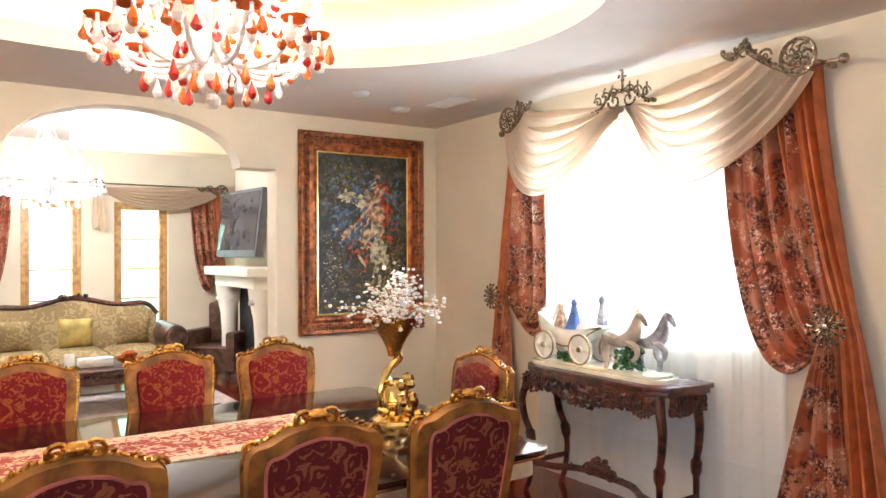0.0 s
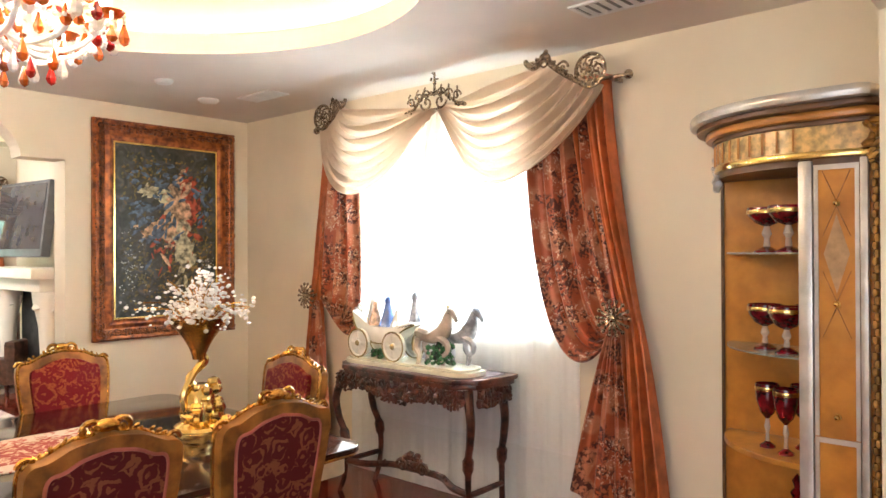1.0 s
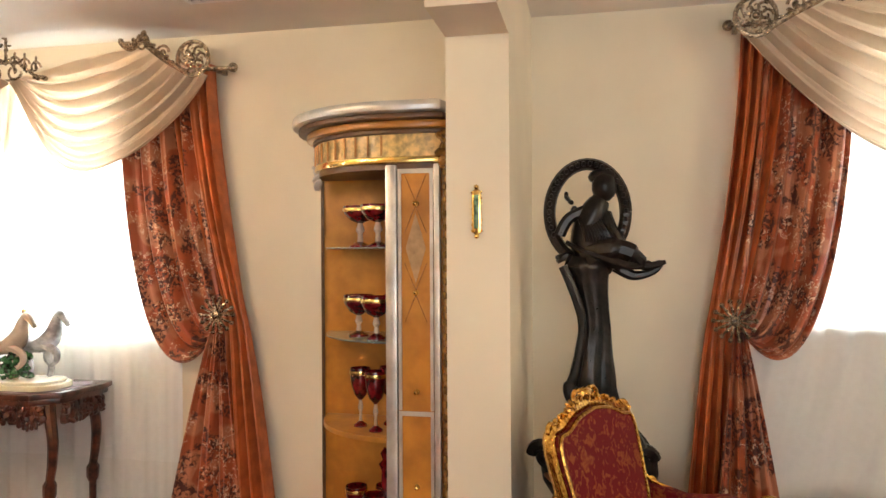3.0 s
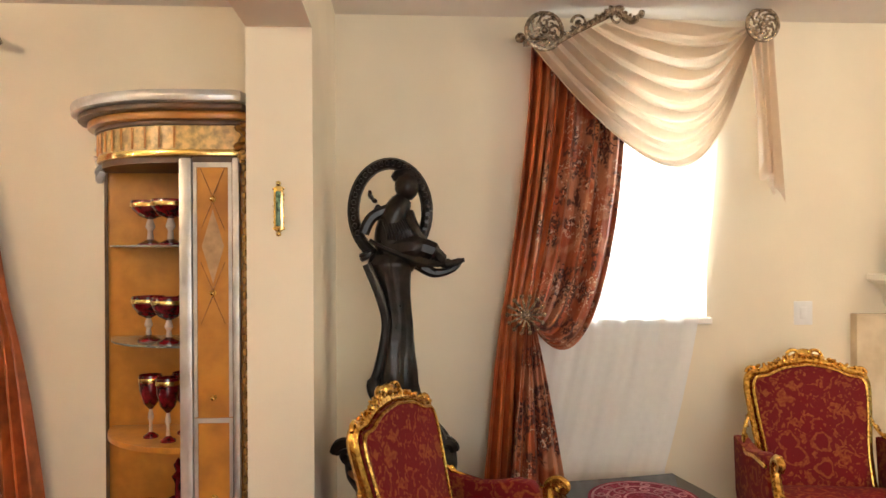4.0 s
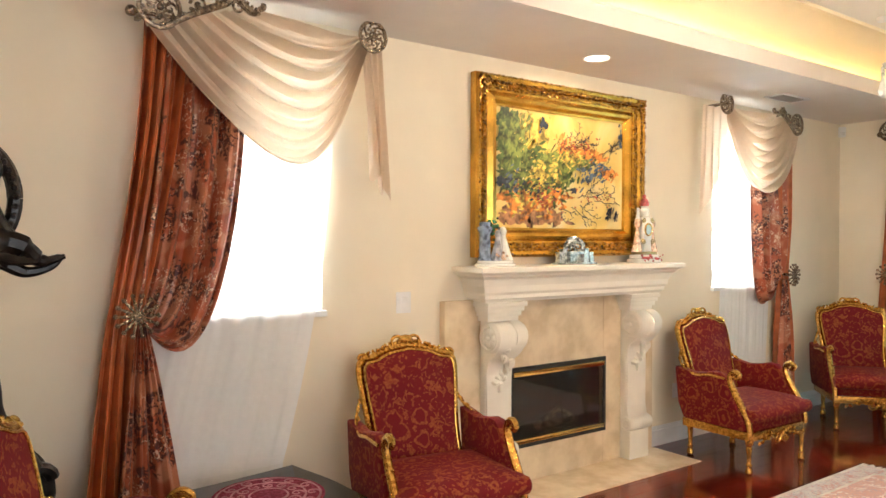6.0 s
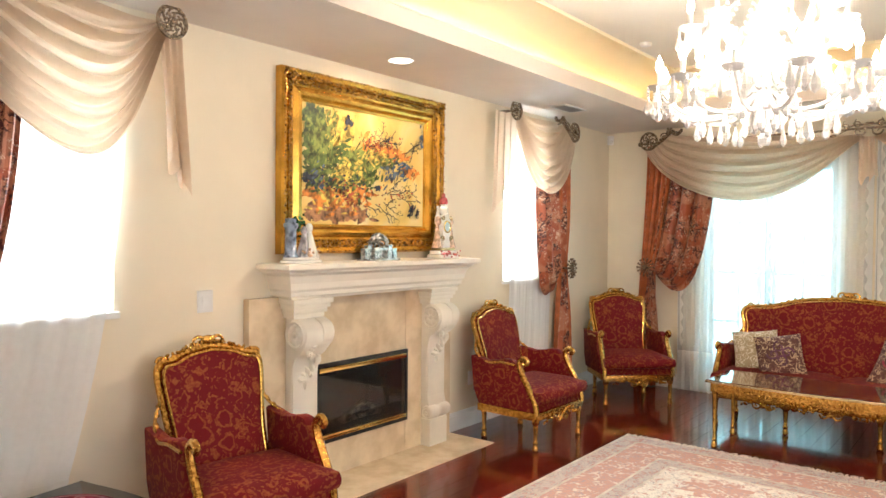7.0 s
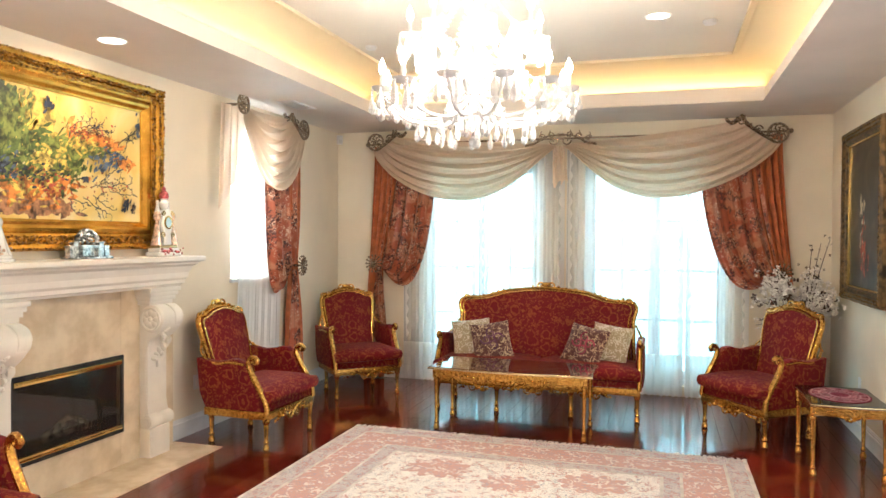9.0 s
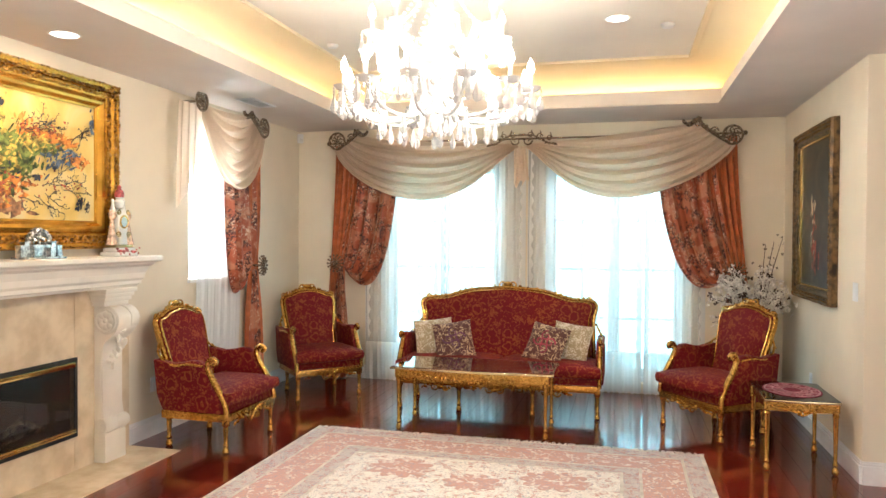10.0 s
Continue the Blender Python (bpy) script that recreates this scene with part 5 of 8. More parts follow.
def strokes(d, name, mat, label, spots, y, seed, lim=(0.40, 0.64)):
    """Brush dabs: (x, z, spread x, spread z, count, length, width, angle)."""
    rnd = random.Random(seed)
    bm = bmesh.new()
    k = 0
    for x, z, sx, sz, n, l, w, ang in spots:
        for i in range(n):
            px, pz = x + rnd.gauss(0, sx), z + rnd.gauss(0, sz)
            if abs(px) > lim[0] - l * 0.7 or abs(pz) > lim[1] - l * 0.7:
                continue
            a = radians(ang + rnd.gauss(0, 28))
            ll, ww = l * rnd.uniform(0.5, 1.4), w * rnd.uniform(0.5, 1.3)
            ca, sa = math.cos(a), math.sin(a)
            yy = y - 0.00006 * (k % 40)
            k += 1
            ring = []
            for j in range(7):
                t = 2 * math.pi * j / 7
                r = rnd.uniform(0.8, 1.15)
                ex, ez = ll * math.cos(t) * r, ww * math.sin(t) * r
                ring.append(bm.verts.new((px + ex * ca - ez * sa, yy, pz + ex * sa + ez * ca)))
            bm.faces.new(ring)
    return tagged(part(name, bm, mat, d, label, smooth=False), kind="stuff")


def oils(name, stops, scale):
    """Worked paint: colours that run into one another."""
    m = bpy.data.materials.new(name)
    m.use_nodes = True
    nt = m.node_tree
    b = nt.nodes["Principled BSDF"]
    co = nt.nodes.new("ShaderNodeTexCoord")
    n = nt.nodes.new("ShaderNodeTexNoise")
    n.inputs["Scale"].default_value, n.inputs["Detail"].default_value, n.inputs["Distortion"].default_value = scale, 9.0, 1.2
    nt.links.new(co.outputs["Object"], n.inputs["Vector"])
    ramp = nt.nodes.new("ShaderNodeValToRGB")
    e = ramp.color_ramp.elements
    for i, (p, c) in enumerate(stops):
        k = e[i] if i < 2 else e.new(p)
        k.position, k.color = p, (*c, 1)
    nt.links.new(n.outputs["Fac"], ramp.inputs["Fac"])
    nt.links.new(ramp.outputs["Color"], b.inputs["Base Color"])
    b.inputs["Roughness"].default_value = 0.45
    bp = nt.nodes.new("ShaderNodeBump")
    bp.inputs["Strength"].default_value, bp.inputs["Distance"].default_value = 0.5, 0.003
    nt.links.new(n.outputs["Fac"], bp.inputs["Height"])
    nt.links.new(bp.outputs["Normal"], b.inputs["Normal"])
    return m


def paint(name, c):
    return material(name, c, 0.5, vary=0.35, scale=25, bump=0.4, bump_scale=90)


PY, PO, PG, PD, PB, PW, PR = paint("paint_yellow", (0.75, 0.52, 0.10)), paint("paint_orange", (0.70, 0.24, 0.04)), paint("paint_green", (0.10, 0.14, 0.03)), paint("paint_dark", (0.03, 0.035, 0.05)), paint("paint_blue", (0.10, 0.13, 0.17)), paint("paint_pale", (0.74, 0.62, 0.40)), paint("paint_red", (0.45, 0.09, 0.04))
W, Hh = 1.58, 1.152
FRAMEGOLD = material("burnished_frame_gold", (0.70, 0.40, 0.07), 0.25, 0.9, vary=0.15, scale=6)
FRAMECARVE = material("carved_frame_gold", (0.36, 0.18, 0.035), 0.32, 0.88, vary=0.4, scale=45, second=(0.07, 0.028, 0.008))
pic = thing("painting", pose(XL, 3.54, 2.048, 0, 0, 90), "yellow painting of birds and blossom in a wide gilt frame", "painting")
gilt_frame(pic, W, Hh, 0.19, 0.08, FRAMEGOLD, 2, FRAMECARVE)
canvas(pic, W - 0.36, Hh - 0.36, -0.015, oils("painting_yellow_ground", [(0.32, (0.60, 0.36, 0.06)), (0.68, (0.80, 0.66, 0.34)), (0.5, (0.80, 0.58, 0.18))], 2.2))
PL, PT = paint("paint_leaf", (0.22, 0.25, 0.05)), paint("paint_earth", (0.42, 0.20, 0.09))
LIM = (0.60, 0.385)


def at(u, v):
    """A place on the canvas from its left and top edges."""
    return (u - 0.5) * 1.22, (0.5 - v) * 0.79


def dabs(u, v, su, sv, n, l, w, ang):
    return (*at(u, v), su * 1.22, sv * 0.79, n, l, w, ang)


def twigs(d, name, mat, label, lines, y, seed):
    """Crooked painted twigs with buds: (u, v, heading, length, forks)."""
    rnd = random.Random(seed)
    bm = bmesh.new()

    def grow(x, z, a, left, w, depth):
        while left > 0:
            st = rnd.uniform(0.018, 0.032)
            a2 = a + rnd.gauss(0, 0.35)
            x2, z2 = x + st * math.cos(a2), z + st * math.sin(a2)
            if abs(x2) > 0.595 or abs(z2) > 0.38:
                return
            nx, nz = -math.sin(a2) * w, math.cos(a2) * w
            bm.faces.new([bm.verts.new(p) for p in ((x - nx, y, z - nz), (x2 - nx, y, z2 - nz), (x2 + nx, y, z2 + nz), (x + nx, y, z + nz))])
            if rnd.random() < 0.55:
                r = rnd.uniform(0.004, 0.007)
                bx, bz = x2 + rnd.gauss(0, 0.008), z2 + rnd.gauss(0, 0.008)
                bm.faces.new([bm.verts.new((bx + r * math.cos(k), y - 0.0006, bz + r * math.sin(k))) for k in (0, 1.2, 2.3, 3.6, 4.9)])
            if depth and rnd.random() < 0.38:
                grow(x2, z2, a2 + rnd.choice((-1, 1)) * rnd.uniform(0.5, 1.0), left * 0.5, w * 0.75, depth - 1)
            x, z, left = x2, z2, left - st

    for u, v, a, l in lines:
        grow(*at(u, v), radians(a), l, 0.0026, 2)
    return tagged(part(name, bm, mat, d, label, smooth=False), kind="stuff")


strokes(pic, "yellow_light", PY, "bright yellow light", [dabs(0.26, 0.18, 0.07, 0.12, 150, 0.05, 0.022, 70), dabs(0.30, 0.42, 0.08, 0.06, 40, 0.045, 0.02, 30)], -0.017, 3, LIM)
strokes(pic, "earth", PT, "brown earth", [dabs(0.20, 0.90, 0.10, 0.04, 110, 0.045, 0.020, 5), dabs(0.36, 0.92, 0.07, 0.03, 50, 0.045, 0.016, 0)], -0.018, 8, LIM)
strokes(pic, "orange_plumage", PO, "orange feathers", [dabs(0.64, 0.34, 0.08, 0.028, 120, 0.055, 0.010, 10), dabs(0.86, 0.49, 0.04, 0.018, 40, 0.04, 0.008, 5), dabs(0.22, 0.73, 0.09, 0.06, 170, 0.038, 0.016, 20), dabs(0.38, 0.70, 0.07, 0.05, 80, 0.035, 0.014, 10), dabs(0.50, 0.28, 0.03, 0.05, 16, 0.03, 0.011, 60)], -0.020, 2, LIM)
strokes(pic, "foliage", PG, "dark green leaves", [dabs(0.07, 0.25, 0.05, 0.16, 300, 0.034, 0.017, 65), dabs(0.12, 0.52, 0.06, 0.08, 120, 0.032, 0.015, 50), dabs(0.30, 0.44, 0.06, 0.05, 90, 0.034, 0.014, 40), dabs(0.48, 0.52, 0.05, 0.07, 110, 0.036, 0.012, 50), dabs(0.30, 0.62, 0.09, 0.04, 60, 0.026, 0.011, 20)], -0.023, 1, LIM)
strokes(pic, "pale_leaves", PL, "olive leaves", [dabs(0.14, 0.28, 0.06, 0.12, 120, 0.03, 0.010, 60), dabs(0.44, 0.47, 0.07, 0.07, 110, 0.04, 0.009, 35), dabs(0.60, 0.42, 0.07, 0.03, 60, 0.045, 0.008, 20), dabs(0.24, 0.6, 0.1, 0.06, 60, 0.026, 0.010, 30)], -0.026, 7, LIM)
strokes(pic, "yellow_blossom", PY, "yellow flowers", [dabs(0.31, 0.55, 0.08, 0.06, 60, 0.026, 0.010, 20), dabs(0.24, 0.78, 0.09, 0.05, 60, 0.024, 0.009, 10), dabs(0.56, 0.38, 0.05, 0.03, 30, 0.04, 0.007, 20)], -0.0285, 13, LIM)
strokes(pic, "dark_birds", PD, "dark birds", [dabs(0.33, 0.12, 0.016, 0.03, 16, 0.020, 0.010, 70), dabs(0.05, 0.62, 0.025, 0.03, 20, 0.024, 0.013, 30), dabs(0.58, 0.66, 0.015, 0.012, 8, 0.02, 0.009, 30), dabs(0.86, 0.86, 0.012, 0.03, 14, 0.018, 0.009, 75), dabs(0.92, 0.87, 0.010, 0.03, 12, 0.018, 0.008, 75), dabs(0.28, 0.66, 0.10, 0.05, 40, 0.016, 0.007, 20)], -0.030, 4, LIM)
strokes(pic, "blue_birds", PB, "blue-grey birds", [dabs(0.70, 0.52, 0.05, 0.04, 40, 0.024, 0.009, 40), dabs(0.80, 0.42, 0.04, 0.03, 24, 0.024, 0.008, 30), dabs(0.96, 0.18, 0.008, 0.06, 14, 0.026, 0.008, 80), dabs(0.12, 0.60, 0.04, 0.05, 16, 0.02, 0.009, 30)], -0.032, 5, LIM)
twigs(pic, "blossom_spray", PD, "dark blossom twigs", [(0.46, 0.34, 60, 0.20), (0.50, 0.30, 30, 0.26), (0.54, 0.26, 5, 0.26), (0.84, 0.40, 60, 0.22), (0.80, 0.36, 30, 0.22), (0.60, 0.72, 12, 0.40), (0.66, 0.70, 35, 0.26), (0.74, 0.74, -5, 0.26), (0.55, 0.80, -15, 0.26), (0.62, 0.78, -35, 0.18), (0.45, 0.82, -20, 0.20)], -0.034, 6)
strokes(pic, "red_blossom", PR, "small red flowers", [dabs(0.56, 0.28, 0.10, 0.05, 40, 0.010, 0.007, 0), dabs(0.72, 0.72, 0.12, 0.05, 36, 0.009, 0.007, 0), dabs(0.36, 0.72, 0.05, 0.04, 26, 0.014, 0.009, 10)], -0.0355, 9, LIM)

pic = thing("painting", pose(XR, 6.18, 1.765, 0, 0, -90), "dark oil painting in an antique gold frame", "painting")
gilt_frame(pic, 1.17, 1.375, 0.11, 0.06, material("dark_gilt_wood", (0.13, 0.075, 0.028), 0.4, 0.4, vary=0.4, scale=20), 5, material("dull_gilt_carving", (0.20, 0.115, 0.035), 0.38, 0.7, vary=0.4, scale=60))
for a, b, c, e in ((-0.48, -0.466, -0.5825, 0.5825), (0.466, 0.48, -0.5825, 0.5825), (-0.466, 0.466, -0.5825, -0.5685), (-0.466, 0.466, 0.5685, 0.5825)):
    part("gilt_slip", box(a, b, -0.030, -0.008, c, e), BRASS, pic)
canvas(pic, 0.96, 1.165, -0.012, oils("painting_dark_ground", [(0.3, (0.02, 0.017, 0.012)), (0.8, (0.16, 0.11, 0.06)), (0.55, (0.06, 0.045, 0.028))], 3.0))
strokes(pic, "pale_drapery", PW, "pale plain shapes", [(-0.1, -0.1, 0.05, 0.12, 18, 0.05, 0.02, 80)], -0.015, 1, (0.47, 0.56))
strokes(pic, "red_drapery", PR, "red plain shapes", [(0.0, -0.3, 0.05, 0.1, 18, 0.06, 0.025, 80)], -0.018, 2, (0.47, 0.56))

# ---- dining room ----
REDBACK = damask("deep_red_damask", (0.085, 0.010, 0.012), (0.20, 0.065, 0.03), 0.075, 0.75, cut=0.54)
PIPING = material("rose_piping", (0.42, 0.12, 0.09), 0.7, vary=0.15)
GILTWOOD = material("gilt_brown_wood", (0.27, 0.115, 0.025), 0.38, 0.25, vary=0.3, scale=12, second=(0.13, 0.05, 0.012))


def dining_chair(m, label):
    d = thing("dining_chair", m, label, "chair", "chairs round the dining table")
    back = back_outline(0.235, 0.42, 1.005, 1.065, waist=0.9)
    lean = rake(0.20, 0.42, 9) @ Matrix.Translation((0, 0, -0.42))
    inner = [(x * 0.77, 0.48 + (z - 0.42) * 0.84) for x, z in back]
    n = len(back)
    bm = bmesh.new()
    outer0 = [bm.verts.new((x, -0.026, z)) for x, z in back]
    inner0 = [bm.verts.new((x, -0.03, z)) for x, z in inner]
    outer1 = [bm.verts.new((x, 0.030, z)) for x, z in back]
    inner1 = [bm.verts.new((x, 0.034, z)) for x, z in inner]
    for a, b in ((outer0, inner0), (inner0, inner1), (inner1, outer1), (outer1, outer0)):
        for i in range(n):
            bm.faces.new((a[i], a[(i + 1) % n], b[(i + 1) % n], b[i]))
    bmesh.ops.recalc_face_normals(bm, faces=bm.faces[:])
    part("back_frame", bm, GILTWOOD, d, "gilt brown wooden back frame", m=lean)
    bm = bmesh.new()
    ring = [Vector((x, -0.022, z)) for x, z in back]
    tube(ring, 0.009, 6, bm)
    leafwork(bm, [p + Vector((0, 0.006, 0.010)) for p in ring[n // 3: n - n // 3]], 0.012, 0.016, 3, (0, 0, 1))
    for s in (-1, 1):
        scroll(bm, (s * 0.05, -0.01, 1.072), 0.034, 1.3, 0.010, (-s, 0, 0), (0, 0, 1), 6)
        scroll(bm, (s * 0.215, -0.01, 1.0), 0.026, 1.3, 0.009, (s, 0, 0), (0, 0, 1), 6)
    ball((0, -0.005, 1.086), 0.03, bm, (1.4, 0.7, 0.7))
    part("crest", bm, GOLD, d, "carved gilt crest with leaves", m=lean)
    part("front_upholstery", plate([(x * 1.0, z) for x, z in inner], -0.055, -0.015, bevel=0.012), RED, d, m=lean)
    part("rear_upholstery", plate(inner, 0.012, 0.040, bevel=0.008), REDBACK, d, "deep red damask back panel", m=lean)
    part("piping", tube([(x, 0.038, z) for x, z in inner], 0.006, 6), PIPING, d, "rose piping", m=lean)
    part("seat", cushion(-0.25, 0.25, -0.26, 0.21, 0.40, 0.49, 0.02), RED, d)
    bm = bmesh.new()
    box(-0.245, 0.245, -0.255, 0.22, 0.345, 0.40, 0.008, bm)
    leafwork(bm, [(x / 20 * 0.2, -0.262, 0.355 - 0.02 * math.cos(x / 20 * 1.57)) for x in range(-20, 21)], 0.014, 0.02, 2, (0, -1, 0))
    part("seat_rail", bm, GOLD, d)
    for s in (-1, 1):
        part("leg", turned_leg(s * 0.215, -0.225, 0.35), GOLD, d)
        part("leg", turned_leg(s * 0.2, 0.19, 0.35), GOLD, d)
    return d


DLAB = "gilt dining chair in red damask drawn up to the table"
first = dining_chair(facing(-1.48, -2.41, 0), DLAB)
for x in (-0.87, -0.165, 0.54):
    copy_thing(first, facing(x, -2.41, 0))
for x in (-1.50, -0.88, -0.18, 0.54):
    copy_thing(first, facing(x, -3.85, 180))
tagged(copy_thing(first, facing(-1.95, -3.02, 90)), "gilt dining chair in red damask at the table's end")

TABLETOP = material("black_lacquer_top", (0.018, 0.010, 0.008), 0.07, vary=0.4, scale=2.5, second=(0.035, 0.014, 0.010), coat=0.2)
CREAM = material("cream_lacquer", (0.62, 0.52, 0.36), 0.35, vary=0.1)
tab = thing("dining_table", pose(-0.40, -3.14, 0), "long glossy black dining table with gilt edge", "table")


def rounded(a, b, r, n=6):
    pts = []
    for cx, cy, a0 in ((a - r, b - r, 0), (-a + r, b - r, 90), (-a + r, -b + r, 180), (a - r, -b + r, 270)):
        pts += [(cx + r * math.cos(radians(a0 + 90 * i / n)), cy + r * math.sin(radians(a0 + 90 * i / n))) for i in range(n + 1)]
    return pts


def flat_slab(outline, z0, z1, bevel=0.0):
    own = plate(outline, z0, z1, bevel=bevel)
    bmesh.ops.transform(own, matrix=Matrix(((1, 0, 0, 0), (0, 0, 1, 0), (0, 1, 0, 0), (0, 0, 0, 1))), verts=own.verts)
    bmesh.ops.recalc_face_normals(own, faces=own.faces[:])
    return own


part("tabletop", flat_slab(rounded(1.65, 0.89, 0.10), 0.735, 0.76, 0.004), TABLETOP, tab, "glossy black top that mirrors the chairs")
part("gilt_edge", flat_slab(rounded(1.645, 0.885, 0.10), 0.722, 0.735, 0.003), SILVERGOLD, tab)
part("apron", flat_slab(rounded(1.60, 0.84, 0.08), 0.64, 0.722), CREAM, tab, "cream lacquered apron")
for x in (-1.0, 1.0):
    own = lathe([(0.30, 0.0), (0.30, 0.05), (0.20, 0.08), (0.13, 0.14), (0.16, 0.25), (0.19, 0.36), (0.12, 0.50), (0.11, 0.56), (0.22, 0.62), (0.24, 0.64)], 24)
    part("pedestal", own, GOLD, tab, m=Matrix.Translation((x, 0, 0)))
RUNRED = damask("runner_red_band", (0.30, 0.06, 0.05), (0.58, 0.42, 0.30), 0.07, 0.85)
RUNPALE = damask("runner_cream_band", (0.62, 0.50, 0.40), (0.42, 0.12, 0.09), 0.06, 0.85, cut=0.56)
run = thing("table_runner", pose(0, 0, 0.76), "cream and red woven runner on the dining table", "table runner")
part("middle_band", box(-1.25, 1.2, -3.40, -3.08, 0.0, 0.004), RUNRED, run, smooth=False)
part("border", box(-1.25, 1.2, -3.075, -2.97, 0.0, 0.005), RUNPALE, run, smooth=False)
part("border", box(-1.25, 1.2, -3.51, -3.405, 0.0, 0.005), RUNPALE, run, smooth=False)
part("border", box(-1.36, -1.255, -3.51, -2.97, 0.0, 0.005), RUNPALE, run, smooth=False)

# gilt vase with crystal blossom
VX, VY = -1.72, -3.08
vase = thing("flower_vase", pose(VX, VY, 0.76) @ Matrix.Diagonal((1, 1, 0.78, 1)), "tall gilt trumpet vase on a lumpy gold foot", "vase")
bm = bmesh.new()
rnd = random.Random(2)
for i in range(46):
    a, z = rnd.uniform(0, 6.28), rnd.uniform(0.02, 0.26)
    r = 0.075 * (1 - 0.35 * abs(z / 0.26 - 0.4)) + (0.03 if z < 0.05 else 0)
    ball((r * math.cos(a) - 0.02, r * math.sin(a), z), rnd.uniform(0.022, 0.038), bm, (1, 1, rnd.uniform(0.7, 1.3)), 6)
lathe([(0.12, 0.0), (0.115, 0.02), (0.07, 0.05), (0.075, 0.2), (0.04, 0.27)], 14, bm)
part("foot", bm, BRASS, vase, "lumpy bright gold foot")
bm = bmesh.new()
tube(curve([(0.05, 0, 0.06), (0.08, 0, 0.2), (0.03, 0, 0.33), (-0.02, 0, 0.42), (0.0, 0, 0.50)], 8), [0.018] * 33, 8, bm)
tube(curve([(-0.01, 0.03, 0.2), (0.04, -0.02, 0.30), (-0.03, 0.0, 0.40), (0.0, 0, 0.48)], 8), [0.02] * 25, 8, bm)
part("stem", bm, BRASS, vase)
bm = sheet(lambda u, v: ((0.03 + 0.115 * v ** 1.6 * (1 + 0.16 * math.sin(5 * 2 * math.pi * u) * v)) * math.cos(2 * math.pi * u), (0.03 + 0.115 * v ** 1.6 * (1 + 0.16 * math.sin(5 * 2 * math.pi * u) * v)) * math.sin(2 * math.pi * u), 0.42 + 0.24 * v + 0.02 * math.sin(5 * 2 * math.pi * u) * v * v), 40, 12, close_u=True)
part("trumpet", bm, GOLD, vase, "flared gilt leaf trumpet")
CRYSTAL = material("crystal_petals", (0.92, 0.92, 0.94), 0.12, vary=0.05, scale=40, spec=0.8)
bq = thing("crystal_bouquet", pose(VX, VY, 1.262), "white crystal blossom on gilt twigs in a vase", "flowers")
rnd = random.Random(7)
bm, tw = bmesh.new(), bmesh.new()
for i in range(34):
    a, el = rnd.uniform(0, 6.28), rnd.uniform(0.15, 1.45)
    l = rnd.uniform(0.16, 0.31)
    e = Vector((math.cos(a) * math.cos(el) * l * 1.12, math.sin(a) * math.cos(el) * l * 1.12, math.sin(el) * l * 0.88))
    tube(curve([(0, 0, -0.1), e * 0.45 + Vector((0, 0, 0.03)), e], 4), 0.0035, 4, tw)
    for k in range(16):
        p = e * rnd.uniform(0.35, 1.08) + Vector((rnd.gauss(0, 0.026), rnd.gauss(0, 0.026), rnd.gauss(0, 0.024)))
        own = bmesh.new()
        bmesh.ops.create_icosphere(own, subdivisions=1, radius=rnd.uniform(0.006, 0.014))
        add(bm, own, Matrix.Translation(p) @ Matrix.Diagonal((1, 1, rnd.uniform(0.4, 1), 1)))
part("twigs", tw, GOLD, bq)
tagged(part("blossom", bm, CRYSTAL, bq, "glittering white crystal petals", smooth=False), kind="stuff")

# tapestry picture
pic = thing("painting", pose(-2.775, YD, 1.772, 0, 0, 180), "dark tapestry picture of draped shapes in a carved frame", "painting")
REDGILT = material("red_gilt_frame", (0.36, 0.11, 0.03), 0.36, 0.4, vary=0.35, scale=18, second=(0.13, 0.035, 0.015), bump=0.4, bump_scale=80)
gilt_frame(pic, 1.185, 1.675, 0.17, 0.05, REDGILT, 8, material("dark_red_gilt", (0.22, 0.07, 0.025), 0.4, 0.4, vary=0.4, scale=30))
for a, b, c, e in ((-0.435, -0.422, -0.68, 0.68), (0.422, 0.435, -0.68, 0.68), (-0.422, 0.422, -0.68, -0.667), (-0.422, 0.422, 0.667, 0.68)):
    part("gilt_fillet", box(a, b, -0.02, -0.005, c, e), BRASS, pic)
canvas(pic, 0.86, 1.35, -0.012, oils("tapestry_ground", [(0.3, (0.015, 0.017, 0.016)), (0.72, (0.16, 0.11, 0.045)), (0.5, (0.045, 0.045, 0.035)), (0.6, (0.07, 0.075, 0.075))], 11.0))
OLIVE, OCHRE = paint("tapestry_olive", (0.12, 0.10, 0.035)), paint("tapestry_ochre", (0.26, 0.16, 0.045))
strokes(pic, "foliage", OLIVE, "olive foliage", [(0.2, -0.25, 0.14, 0.22, 260, 0.018, 0.010, 40), (-0.25, -0.3, 0.1, 0.25, 170, 0.018, 0.009, 30), (-0.1, 0.45, 0.2, 0.12, 150, 0.018, 0.010, 60), (0.3, 0.3, 0.08, 0.2, 60, 0.02, 0.01, 60)], -0.015, 1)
strokes(pic, "autumn_leaves", OCHRE, "ochre foliage", [(0.2, -0.15, 0.13, 0.16, 130, 0.016, 0.009, 40), (-0.15, 0.5, 0.15, 0.08, 40, 0.016, 0.008, 30), (0.05, -0.45, 0.2, 0.1, 70, 0.018, 0.009, 10)], -0.018, 9)
strokes(pic, "red_drapery", paint("tapestry_red", (0.40, 0.07, 0.03)), "red cloth shapes", [(0.17, 0.18, 0.05, 0.13, 80, 0.05, 0.022, 60), (0.05, 0.02, 0.05, 0.05, 26, 0.045, 0.02, 30), (-0.05, -0.12, 0.05, 0.08, 16, 0.035, 0.014, 60)], -0.021, 2)
